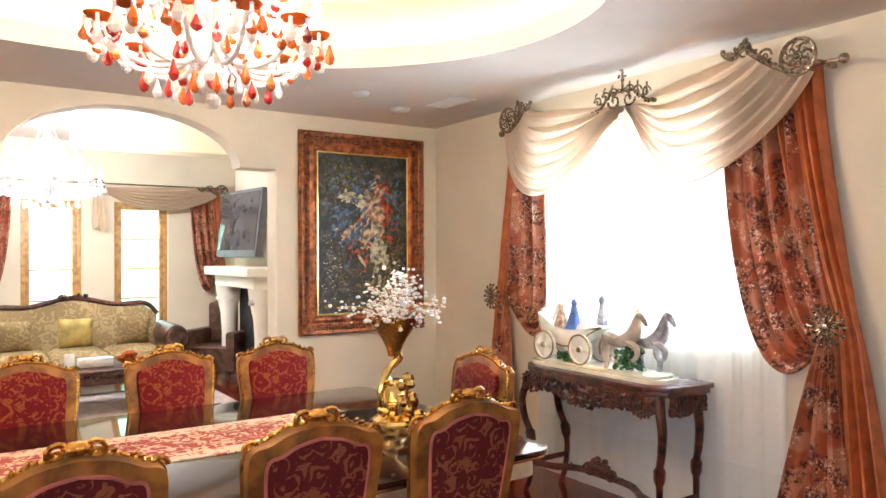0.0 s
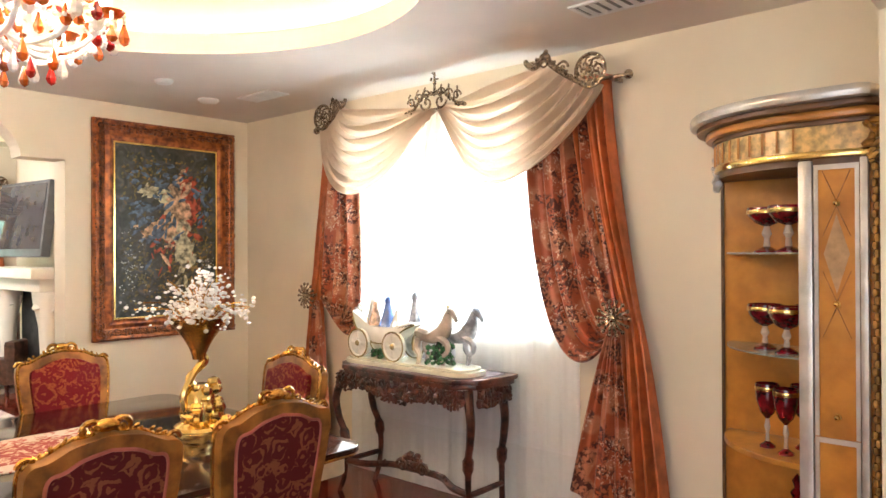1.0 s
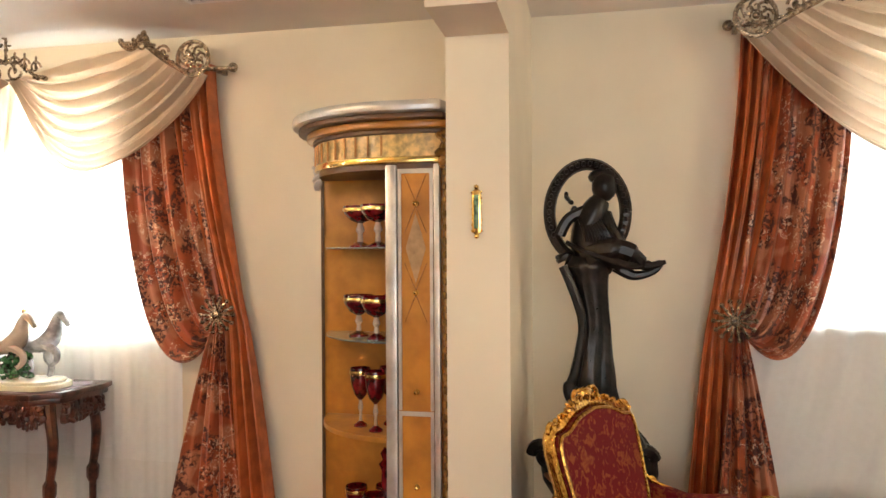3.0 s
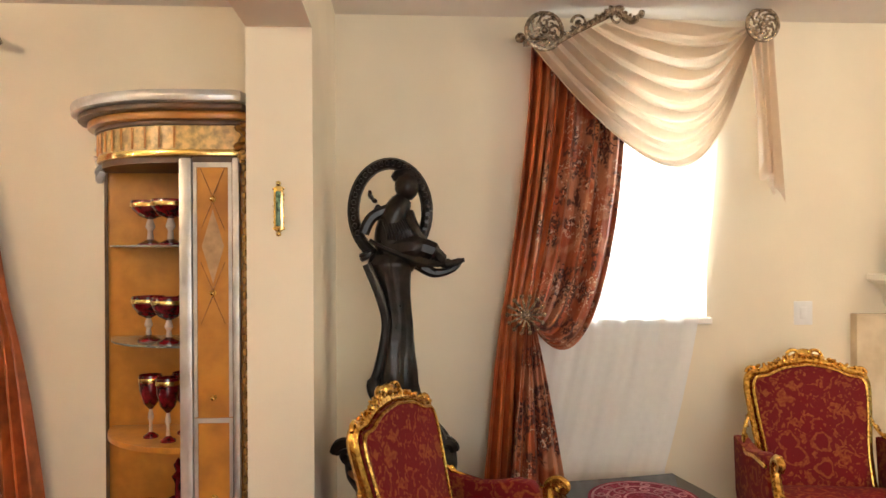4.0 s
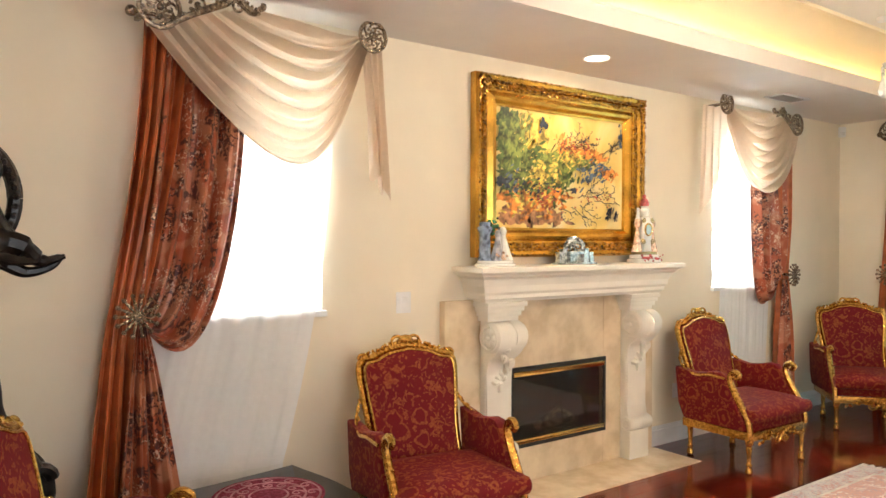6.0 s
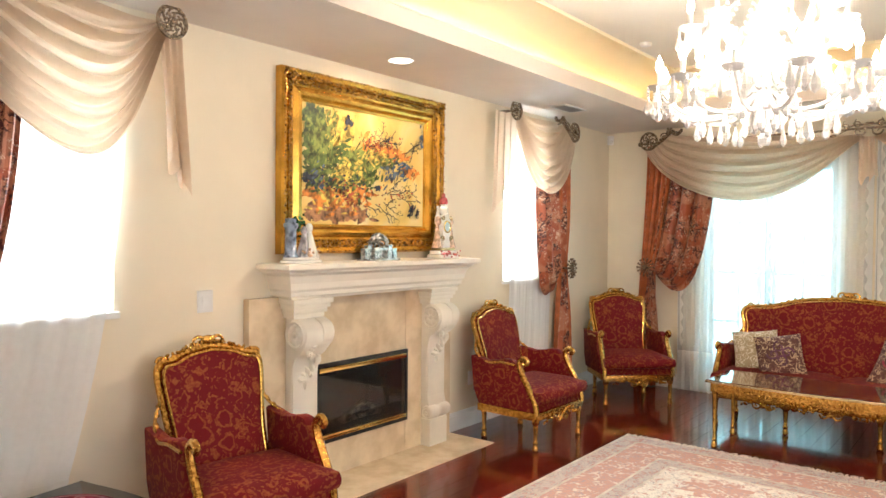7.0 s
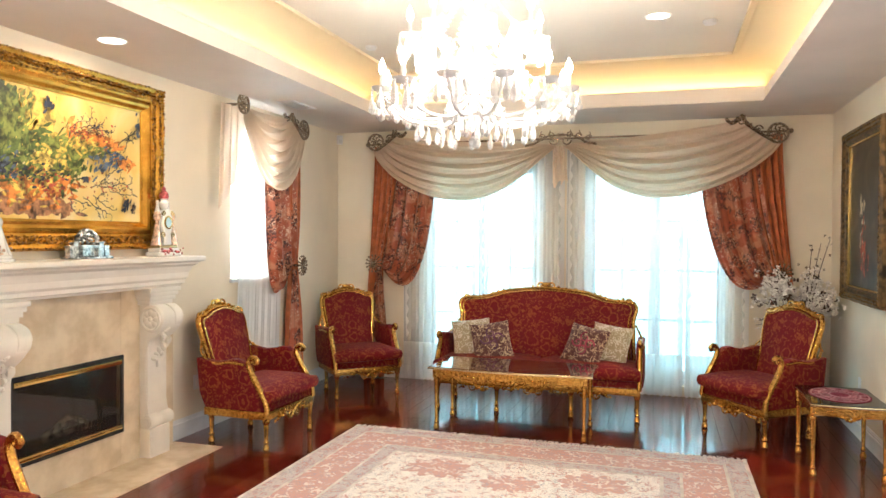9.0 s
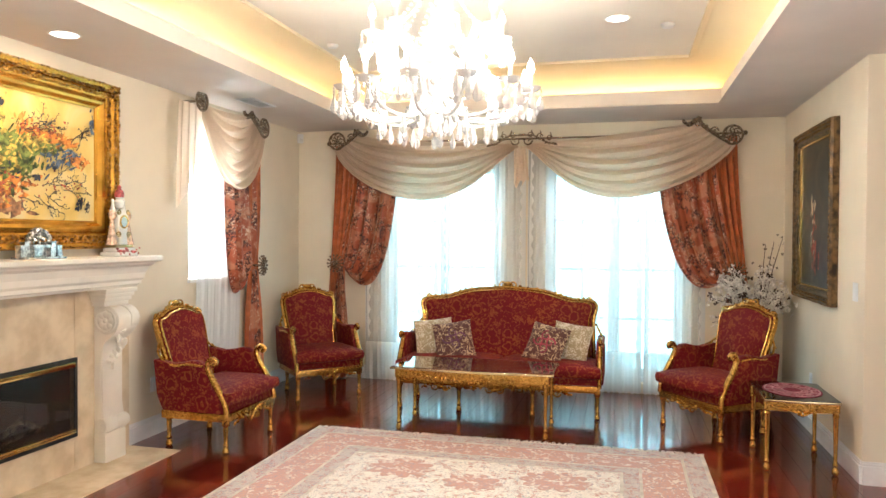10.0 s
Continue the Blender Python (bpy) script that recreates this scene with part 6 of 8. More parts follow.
strokes(pic, "pale_drapery", paint("tapestry_pale", (0.62, 0.40, 0.24)), "pale plain shapes", [(0.08, 0.14, 0.05, 0.13, 80, 0.05, 0.024, 75), (-0.05, 0.0, 0.07, 0.04, 40, 0.045, 0.022, 20), (0.1, 0.40, 0.03, 0.04, 10, 0.03, 0.02, 60)], -0.024, 3)
strokes(pic, "white_drapery", paint("tapestry_cream", (0.55, 0.50, 0.32)), "cream cloth shapes", [(0.12, -0.2, 0.045, 0.12, 40, 0.055, 0.02, 80), (-0.1, 0.3, 0.07, 0.03, 20, 0.045, 0.018, 10)], -0.027, 4)
strokes(pic, "blue_drapery", paint("tapestry_blue", (0.10, 0.15, 0.22)), "blue cloth shapes", [(-0.08, 0.05, 0.07, 0.1, 30, 0.04, 0.016, 50), (-0.25, 0.12, 0.05, 0.08, 22, 0.045, 0.016, 20), (0.3, 0.3, 0.05, 0.15, 30, 0.03, 0.014, 40), (-0.12, 0.38, 0.15, 0.08, 36, 0.035, 0.014, 10)], -0.030, 5)
strokes(pic, "white_flowers", paint("tapestry_white", (0.5, 0.5, 0.45)), "small white flowers", [(0.32, -0.4, 0.06, 0.12, 90, 0.007, 0.006, 0), (-0.3, -0.3, 0.08, 0.15, 80, 0.007, 0.006, 0)], -0.032, 6)

# carved console
con = thing("console_table", pose(0, 0, 0), "carved dark mahogany console table under the window", "console table")
CY0, CY1, CX0, CX1 = -3.73, -2.45, -3.47, -3.02
top = [(CX0, CY0 + 0.02), (CX0 + 0.1, CY0), (CX1 - 0.10, CY0 + 0.05), (CX1 - 0.06, CY0 + 0.12), (CX1, CY0 + 0.16), (CX1, CY1 - 0.16), (CX1 - 0.06, CY1 - 0.12), (CX1 - 0.10, CY1 - 0.05), (CX0 + 0.1, CY1), (CX0, CY1 - 0.02)]
cx, cy = (CX0 + CX1) / 2, (CY0 + CY1) / 2
part("top", flat_slab([(x, y) for x, y in top], 0.83, 0.86, 0.008), DARKWOOD, con)
part("top_edge", flat_slab([(cx + (x - cx) * 0.95, cy + (y - cy) * 0.97) for x, y in top], 0.80, 0.83, 0.005), DARKWOOD, con)
MARBLETOP = material("mauve_marble_top", (0.40, 0.32, 0.36), 0.15, vary=0.2, scale=5)
part("marble_inset", flat_slab([(cx + (x - cx) * 0.84, cy + (y - cy) * 0.93) for x, y in top], 0.858, 0.864), MARBLETOP, con, "pale mauve marble inset")
bm = bmesh.new()
box(CX1 - 0.045, CX1 - 0.03, CY0 + 0.12, CY1 - 0.12, 0.72, 0.80, 0.003, bm)
rnd = random.Random(3)
mid, half = (CY0 + CY1) / 2, (CY1 - CY0) / 2 - 0.10
for row in range(5):
    leafwork(bm, [(CX1 - 0.022, mid + half * q, 0.79 - row * 0.027 * (0.62 + 0.5 * math.exp(-(q / 0.3) ** 2) + 0.25 * math.exp(-((abs(q) - 0.85) / 0.12) ** 2))) for q in [(-1 + 2 * i / 80) for i in range(81)]], 0.019, 0.026, row + 3, (1, 0, 0))
for s in (-1, 1):
    for q in (0.15, 0.42, 0.7):
        scroll(bm, (CX1 - 0.012, mid + s * half * q, 0.75 - 0.02 * (q < 0.3)), 0.04, 1.4, 0.010, (0, s, 0), (0, 0, -1), 6)
part("front_apron", bm, DARKWOOD, con, "deeply carved leaf apron")
for y, s in ((CY0 + 0.06, -1), (CY1 - 0.06, 1)):
    bm = bmesh.new()
    box(CX0 + 0.06, CX1 - 0.12, y - 0.012, y + 0.012, 0.70, 0.80, 0.003, bm)
    for row in range(4):
        leafwork(bm, [(CX0 + 0.05 + 0.3 * i / 30, y + s * 0.014, 0.785 - 0.026 * row) for i in range(31)], 0.018, 0.026, row, (0, s, 0))
    part("side_apron", bm, DARKWOOD, con, "carved side apron")
for x, out in ((CX1 - 0.07, 1), (CX0 + 0.06, -1)):
    for y, s in ((CY0 + 0.10, -1), (CY1 - 0.10, 1)):
        c = curve([(x, y, 0.80), (x + 0.015, y + s * 0.02, 0.72), (x + 0.03, y + s * 0.045, 0.62), (x + 0.02, y + s * 0.03, 0.50), (x, y + s * 0.0, 0.40), (x - 0.01, y - s * 0.01, 0.25), (x, y, 0.10), (x + 0.015, y + s * 0.02, 0.02), (x + 0.02, y + s * 0.025, 0.0)], 5)
        bm = tube(c, [0.030 - 0.012 * min(1, i / 26) + 0.012 * (abs(i - 21) < 2) for i in range(len(c))], 8)
        leafwork(bm, c[2:10], 0.016, 0.03, 3, (0.5, s * 0.5, 0))
        part("leg", bm, DARKWOOD, con)
bm = bmesh.new()
for s in (-1, 1):
    c = curve([(CX1 - 0.08, mid + s * (half + 0.0), 0.20), (CX1 - 0.12, mid + s * half * 0.7, 0.20), (CX1 - 0.20, mid + s * half * 0.4, 0.21), (CX1 - 0.19, mid, 0.22)], 8)
    tube(c, 0.022, 7, bm)
    leafwork(bm, c[12:], 0.022, 0.03, 5)
    tube([(CX1 - 0.08, mid + s * half, 0.20), (CX0 + 0.06, mid + s * half, 0.20)], 0.018, 7, bm)
for k in range(26):
    a = rnd.uniform(0, 3.14)
    r = rnd.uniform(0.02, 0.095)
    ball((CX1 - 0.19 + rnd.uniform(-0.02, 0.03), mid + r * math.cos(a), 0.235 + r * 0.9 * math.sin(a)), rnd.uniform(0.015, 0.026), bm, seg=6)
for s in (-1, 1):
    scroll(bm, (CX1 - 0.165, mid + s * 0.09, 0.235), 0.045, 1.4, 0.012, (0, s, 0), (0, 0, 1), 6)
part("stretcher", bm, DARKWOOD, con, "carved stretcher with a shell crest")

# porcelain coach on the console
PORC = material("white_porcelain", (0.80, 0.79, 0.74), 0.14, vary=0.05, coat=0.5)
PBLUE = material("blue_glaze", (0.10, 0.20, 0.55), 0.15, vary=0.2, coat=0.5)
PGREEN = material("green_glaze", (0.05, 0.16, 0.06), 0.2, vary=0.4, scale=40, coat=0.4)
PBEIGE = material("beige_glaze", (0.55, 0.45, 0.36), 0.18, vary=0.2, coat=0.5)
PGREY = material("grey_glaze", (0.46, 0.46, 0.50), 0.18, vary=0.25, scale=20, coat=0.5)
PEACH = material("peach_glaze", (0.72, 0.50, 0.36), 0.2, vary=0.25, scale=40, coat=0.4)
PGOLD = material("gold_lustre", (0.70, 0.55, 0.25), 0.25, 0.7, vary=0.2)
co = thing("porcelain_coach", pose(-3.20, -3.10, 0.864, 0, 0, 90) @ Matrix.Scale(1.3, 4), "white porcelain coach ornament with blue and green glaze", "ornament")
part("plinth", add(flat_slab(rounded(0.42, 0.10, 0.08), 0, 0.022, 0.006), flat_slab(rounded(0.40, 0.085, 0.07), 0.022, 0.034, 0.004)), material("cream_porcelain", (0.72, 0.68, 0.52), 0.2, vary=0.08, coat=0.4), co, "cream oval plinth with a gold line")
for x in (-0.30, -0.05):
    for y in (-0.075, 0.075):
        def disc_face(u, v):
            """A dished wheel with eight raised petals, a rim and a hub."""
            a, r = 2 * math.pi * u, 0.072 * min(1.0, v * 1.25)
            k = r / 0.072
            t = 0.004 + 0.006 * (k > 0.82) + 0.006 * max(0.0, math.cos(4 * a)) ** 2 * (0.25 < k < 0.8) + 0.008 * (k < 0.2)
            side = 1 if v <= 0.8 else -1 + 2 * (1 - v) / 0.2
            return (x + r * math.cos(a), y - t * side, 0.104 + r * math.sin(a))
        wheel = part("wheel", sheet(disc_face, 48, 20, None, True), PORC, co, "white dished wheel with petals")
        part("gilt_rim", tube([(x + 0.070 * math.cos(t), y - 0.010, 0.104 + 0.070 * math.sin(t)) for t in [2 * math.pi * i / 28 for i in range(29)]], 0.0045, 5), PGOLD, wheel, "thin gilt rim")
        part("hub", ball((x, y - 0.012, 0.104), 0.014, None, (1, 0.8, 1)), PGOLD, wheel)
prof = curve([(-0.37, 0, 0.23), (-0.33, 0, 0.165), (-0.22, 0, 0.11), (-0.10, 0, 0.12), (-0.02, 0, 0.175), (0.03, 0, 0.20), (0.07, 0, 0.215), (0.02, 0, 0.225), (-0.06, 0, 0.20), (-0.14, 0, 0.19), (-0.24, 0, 0.195), (-0.32, 0, 0.235), (-0.38, 0, 0.265)], 4)
body = part("coach_body", plate([(p.x, p.z) for p in prof], -0.055, 0.055, bevel=0.01), PORC, co)
part("gilt_edge", tube([(p.x, -0.056, p.z) for p in prof[:26]], 0.004, 5), PGOLD, body, "gilt edge line")
bm = bmesh.new()
scroll(bm, (-0.375, 0, 0.275), 0.03, 1.3, 0.010, (-1, 0, 0), (0, 0, -1), 6)
part("rear_scroll", bm, PORC, co)
for x, y, z, h, r, mt, lab in ((-0.28, 0.0, 0.20, 0.13, 0.040, PORC, "white draped form"), (-0.235, -0.02, 0.195, 0.12, 0.040, PEACH, "peach draped form"), (-0.165, 0.0, 0.19, 0.15, 0.046, PBLUE, "cobalt blue draped form"), (-0.10, 0.0, 0.19, 0.09, 0.038, PORC, "white draped form"), (0.02, 0.0, 0.215, 0.15, 0.032, PGREY, "slate coloured form on the box")):
    part("draped_form", draped(x, y, z, h, r), mt, co, lab)
part("whip", tube([(0.03, 0, 0.30), (0.022, 0, 0.40)], 0.004, 5), PGREY, co)
for k, (x, y, mt) in enumerate(((0.17, -0.04, PBEIGE), (0.26, 0.035, PGREY))):
    # a plain horse-like form with a raised foreleg
    bm = tube(curve([(x - 0.085, y, 0.165), (x - 0.06, y, 0.175), (x, y, 0.165), (x + 0.055, y, 0.185), (x + 0.085, y, 0.225), (x + 0.10, y, 0.275), (x + 0.115, y, 0.29), (x + 0.135, y, 0.272), (x + 0.152, y, 0.245)], 5), [0.018, 0.028, 0.036, 0.041, 0.044, 0.045, 0.044, 0.043, 0.042, 0.041, 0.040, 0.041, 0.043, 0.045, 0.046, 0.046, 0.045, 0.043, 0.040, 0.037, 0.034, 0.031, 0.028, 0.026, 0.024, 0.022, 0.021, 0.020, 0.021, 0.022, 0.022, 0.021, 0.020, 0.019, 0.017, 0.016, 0.015, 0.014, 0.013, 0.012, 0.010], 10, flat=0.8)
    for lx, ly, up in ((-0.07, -0.022, 0), (-0.055, 0.022, 0), (0.055, -0.022, 1), (0.045, 0.022, 0)):
        if up:
            tube(curve([(x + lx, y + ly, 0.17), (x + lx + 0.055, y + ly, 0.145), (x + lx + 0.06, y + ly, 0.11), (x + lx + 0.035, y + ly, 0.085)], 4), [0.018 - 0.0008 * q for q in range(13)], 6, bm)
        else:
            tube(curve([(x + lx, y + ly, 0.16), (x + lx - 0.008, y + ly, 0.11), (x + lx + 0.010, y + ly, 0.08), (x + lx, y + ly, 0.034)], 4), [0.020 - 0.0008 * q for q in range(13)], 6, bm)
    horse = part("draught_form", bm, mt, co, "plain glazed form before the coach")
    bm = bmesh.new()
    leafwork(bm, [(x + 0.062 + 0.045 * i / 12, y, 0.225 + 0.075 * i / 12) for i in range(13)], 0.012, 0.010, k, (-1, 0, 0.4))
    tube(curve([(x - 0.085, y, 0.17), (x - 0.12, y, 0.15), (x - 0.125, y, 0.09)], 4), [0.012 - 0.0008 * q for q in range(9)], 6, bm)
    part("mane", bm, PORC if k else PGOLD, horse)
for x, n, w in ((-0.18, 30, 0.07), (0.21, 70, 0.055)):
    bm = bmesh.new()
    for i in range(n):
        own = bmesh.new()
        bmesh.ops.create_icosphere(own, subdivisions=1, radius=rnd.uniform(0.009, 0.018))
        add(bm, own, Matrix.Translation((x + rnd.gauss(0, w * 0.6), rnd.uniform(-0.06, 0.02), 0.04 + rnd.uniform(0, 0.03 if x < 0 else 0.10))))
    tagged(part("leaf_mound", bm, PGREEN, co, "green glazed leaves", smooth=False), kind="stuff")

# corner vitrine
AMBER = material("amber_satinwood", (0.46, 0.20, 0.032), 0.32, vary=0.15, scale=7, second=(0.36, 0.145, 0.024), coat=0.3)
STRIPE = material("pale_satinwood", (0.70, 0.48, 0.18), 0.3, vary=0.2, scale=30, coat=0.3)
GREENGLASS = material("shelf_glass", (0.65, 0.75, 0.68), 0.05, vary=0.05, trans=0.7)
REDGLASS = material("ruby_glass", (0.13, 0.005, 0.008), 0.06, vary=0.3, scale=30, coat=0.6)
CLEAR = material("clear_crystal", (0.85, 0.72, 0.60), 0.08, vary=0.1, trans=0.5)
cab = thing("display_cabinet", pose(0, 0, 0), "satinwood corner display cabinet with silver and gold trim", "cabinet")
KB, KX, KY0, KD0, KD1, KY1 = XD + 0.01, -3.05, -1.24, -0.76, -0.53, -0.43


def plan(grow, n=14):
    """The cabinet's outline from its open side round the front, grown outward."""
    pts = [(KB, KY0 - grow)]
    for i in range(1, n + 1):
        t = math.pi / 2 * i / n
        pts.append((KB + (KX + grow - KB) * math.sin(t), KD0 + (KY0 - grow - KD0) * math.cos(t)))
    pts += [(KX + grow, KD1), (KX + grow - 0.02, KD1 + 0.03), (KB + 0.3, KY1), (KB, KY1)]
    return pts


def layer(name, grow, z0, z1, mat, label="", bevel=0.0):
    return part(name, flat_slab(plan(grow), z0, z1, bevel), mat, cab, label)


DARKEDGE = material("dark_edge", (0.12, 0.055, 0.02), 0.4, vary=0.2)
layer("plinth", 0.02, 0.0, 0.10, AMBER)
layer("base_board", 0.0, 0.10, 0.13, AMBER)
part("back_panel", box(KB, KB + 0.015, KY0, KY1, 0.13, 1.93), AMBER, cab)
part("inner_side", box(KB + 0.015, KX - 0.03, KD1 + 0.0, KD1 + 0.02, 0.13, 1.93), AMBER, cab)
part("edge_strip", box(KB, KB + 0.03, KY0 - 0.012, KY0, 0.10, 1.95), DARKEDGE, cab)
layer("shelf", -0.015, 0.70, 0.725, AMBER, "curved wooden shelf", 0.004)
layer("glass_shelf", -0.03, 1.146, 1.154, GREENGLASS, "curved glass shelf")
layer("glass_shelf", -0.03, 1.577, 1.585, GREENGLASS, "curved glass shelf")
layer("soffit", 0.0, 1.93, 1.955, DARKEDGE)
layer("gold_bead", 0.022, 1.955, 1.985, BRASS, "gilt bead", 0.008)
layer("frieze", 0.012, 1.985, 2.085, STRIPE, "striped satinwood frieze")
layer("dark_bead", 0.030, 2.085, 2.105, DARKEDGE, "dark bead", 0.006)
layer("cornice_cove", 0.06, 2.105, 2.14, AMBER, "", 0.012)
layer("cornice", 0.10, 2.14, 2.165, DARKEDGE, "dark moulded cornice", 0.008)
layer("silver_cornice", 0.13, 2.165, 2.215, SILVER, "rounded silver cornice edge", 0.02)
for x, y in plan(0.018, 24)[1:25:2]:
    part("frieze_stripe", box(x - 0.002, x + 0.004, y - 0.004, y + 0.004, 1.99, 2.08), AMBER, cab)
part("stile", box(KX - 0.035, KX + 0.012, KD0 - 0.02, KD0 + 0.035, 0.13, 1.95, 0.012), SILVER, cab, "rounded silver stile")
part("stile", box(KX - 0.02, KX + 0.012, KD1 - 0.028, KD1, 0.13, 1.95, 0.006), SILVER, cab, "rounded silver stile")
door = part("door", box(KX - 0.02, KX + 0.004, KD0 + 0.04, KD1 - 0.03, 0.13, 1.93), AMBER, cab, "amber satinwood door with inlaid lozenges")
for z0, z1 in ((0.86, 1.93), (0.13, 0.855)):
    bm = bmesh.new()
    box(KX + 0.004, KX + 0.010, KD0 + 0.04, KD0 + 0.055, z0, z1, bm=bm)
    box(KX + 0.004, KX + 0.010, KD1 - 0.045, KD1 - 0.03, z0, z1, bm=bm)
    box(KX + 0.004, KX + 0.010, KD0 + 0.055, KD1 - 0.045, z1 - 0.02, z1, bm=bm)
    part("door_moulding", bm, SILVER, door)
ym, yh = (KD0 + KD1) / 2 + 0.005, 0.05
for z in (1.776, 1.381, 0.94, 0.52):
    part("knob", add(ball((KX + 0.018, ym, z), 0.011, seg=8), lathe([(0.014, 0), (0.006, 0.01)], 8), Matrix.Translation((KX + 0.006, ym, z)) @ Matrix.Rotation(radians(90), 4, "Y")), BRASS, door, "small brass knob")
for z in (1.776, 1.381):
    for s in (-1, 1):
        for q in (-1, 1):
            part("inlay", tube([(KX + 0.0055, ym, z + q * 0.01), (KX + 0.0055, ym + s * yh, z + q * 0.13)], 0.002, 4), GILTWOOD, door, "thin inlaid line")
# paler lozenge between the knobs
part("lozenge", plate([(-0.046, 0.0), (0.0, -0.155), (0.046, 0.0), (0.0, 0.155)], -0.0008, 0.0008), material("grey_satinwood", (0.42, 0.27, 0.14), 0.3, vary=0.12, scale=20, coat=0.3), door, "pale grey inlaid lozenge", m=Matrix.Translation((KX + 0.0048, ym, 1.578)) @ Matrix.Rotation(radians(90), 4, "Z"), smooth=False)
bm = bmesh.new()
for i in range(60):
    z = 0.14 + 1.8 * i / 60
    ball((KX - 0.005, KD1 + 0.022 + 0.004 * (-1) ** i, z), 0.017, bm, (0.9, 0.8, 1.15), 6)
part("braided_column", bm, OLDGOLD, cab, "twisted gilt column")
for y in (KD1 + 0.02, ):
    bm = bmesh.new()
    leafwork(bm, [(KX + 0.02, y + 0.01 * math.sin(i), 1.93 + 0.15 * i / 20) for i in range(21)], 0.022, 0.014, 3, (1, 0, 0))
    part("capital", bm, OLDGOLD, cab, "leafy gilt capital")
bm = bmesh.new()
scroll(bm, (KB + 0.13, KY0 + 0.02, 2.02), 0.055, 1.4, 0.014, (0.6, 0.3, 0), (0, 0, 1), 6)
leafwork(bm, [(KB + 0.12 + 0.02 * math.sin(i * 1.3), KY0 + 0.015, 1.90 + 0.17 * i / 24) for i in range(25)], 0.024, 0.012, 6, (0.4, -1, 0))
part("corner_mount", bm, SILVER, cab, "silvery leaf mount under the cornice")


def goblet(m, h, r, bowl, label):
    d = thing("goblet", m, label, "glassware", "ruby glassware")
    part("foot", lathe([(r * 0.64, 0), (r * 0.64, 0.007), (r * 0.40, 0.016), (r * 0.17, 0.026)], 14), REDGLASS, d)
    part("stem", lathe([(r * 0.18, 0.026), (r * 0.13, h * (1 - bowl) * 0.55), (r * 0.26, h * (1 - bowl) * 0.7), (r * 0.14, h * (1 - bowl))], 14), CLEAR, d)
    z = h * (1 - bowl)
    part("bowl", lathe([(r * 0.14, z), (r * 0.6, z + h * bowl * 0.18), (r * 0.92, z + h * bowl * 0.55), (r, h - 0.012), (r * 0.96, h), (r * 0.9, h), (r * 0.88, z + h * bowl * 0.55), (0.0, z + h * bowl * 0.2)], 18, caps=False), REDGLASS, d)
    part("gilt_band", lathe([(r * 1.0, h - 0.03), (r * 1.015, h - 0.026), (r * 1.015, h - 0.016), (r * 1.0, h - 0.012)], 18, caps=False), BRASS, d)
    return d


for z, spots, h, r, bowl in ((1.585, ((-3.20, -0.86), (-3.30, -0.98)), 0.20, 0.085, 0.42), (1.154, ((-3.20, -0.87), (-3.30, -0.99), (-3.33, -0.80)), 0.20, 0.075, 0.5), (0.725, ((-3.18, -0.87), (-3.26, -0.97), (-3.32, -0.84)), 0.28, 0.052, 0.55), (0.13, ((-3.18, -0.88), (-3.28, -1.0), (-3.32, -0.86), (-3.22, -0.78)), 0.30, 0.055, 0.4)):
    base = None
    for x, y in spots:
        if base is None:
            base = goblet(pose(x, y, z), h, r, bowl, "ruby red goblet with gilt band on a cabinet shelf")
        else:
            copy_thing(base, pose(x, y, z))
tagged(part("decanter", lathe([(0.05, 0), (0.055, 0.02), (0.05, 0.18), (0.02, 0.25), (0.016, 0.42), (0.03, 0.45), (0.012, 0.47), (0.022, 0.50), (0.0, 0.53)], 16, None, False), REDGLASS, m=Matrix.Translation((-3.16, -0.82, 0.13))), "tall ruby glass decanter on the lowest shelf", "glassware")

# wall ornament on the pillar
orn = thing("wall_ornament", pose(-2.57, -0.29, 1.71, 0, 0, 90), "slim gilt and green enamel case on the pillar", "ornament")
part("case", plate([(-0.017, -0.075), (0.0, -0.088), (0.017, -0.075), (0.017, 0.075), (0.0, 0.088), (-0.017, 0.075)], -0.014, 0.0, bevel=0.004), BRASS, orn)
part("enamel", box(-0.009, 0.009, -0.018, -0.013, -0.062, 0.062, 0.002), material("green_enamel", (0.18, 0.30, 0.18), 0.2, vary=0.4, scale=60), orn, "green enamel strip")
bm = bmesh.new()
for s in (-1, 1):
    ball((0, -0.012, s * 0.09), 0.010, bm)
    leafwork(bm, [(s * 0.017, -0.012, z / 100) for z in range(-7, 8)], 0.005, 0.012, 2)
part("finials", bm, BRASS, orn)

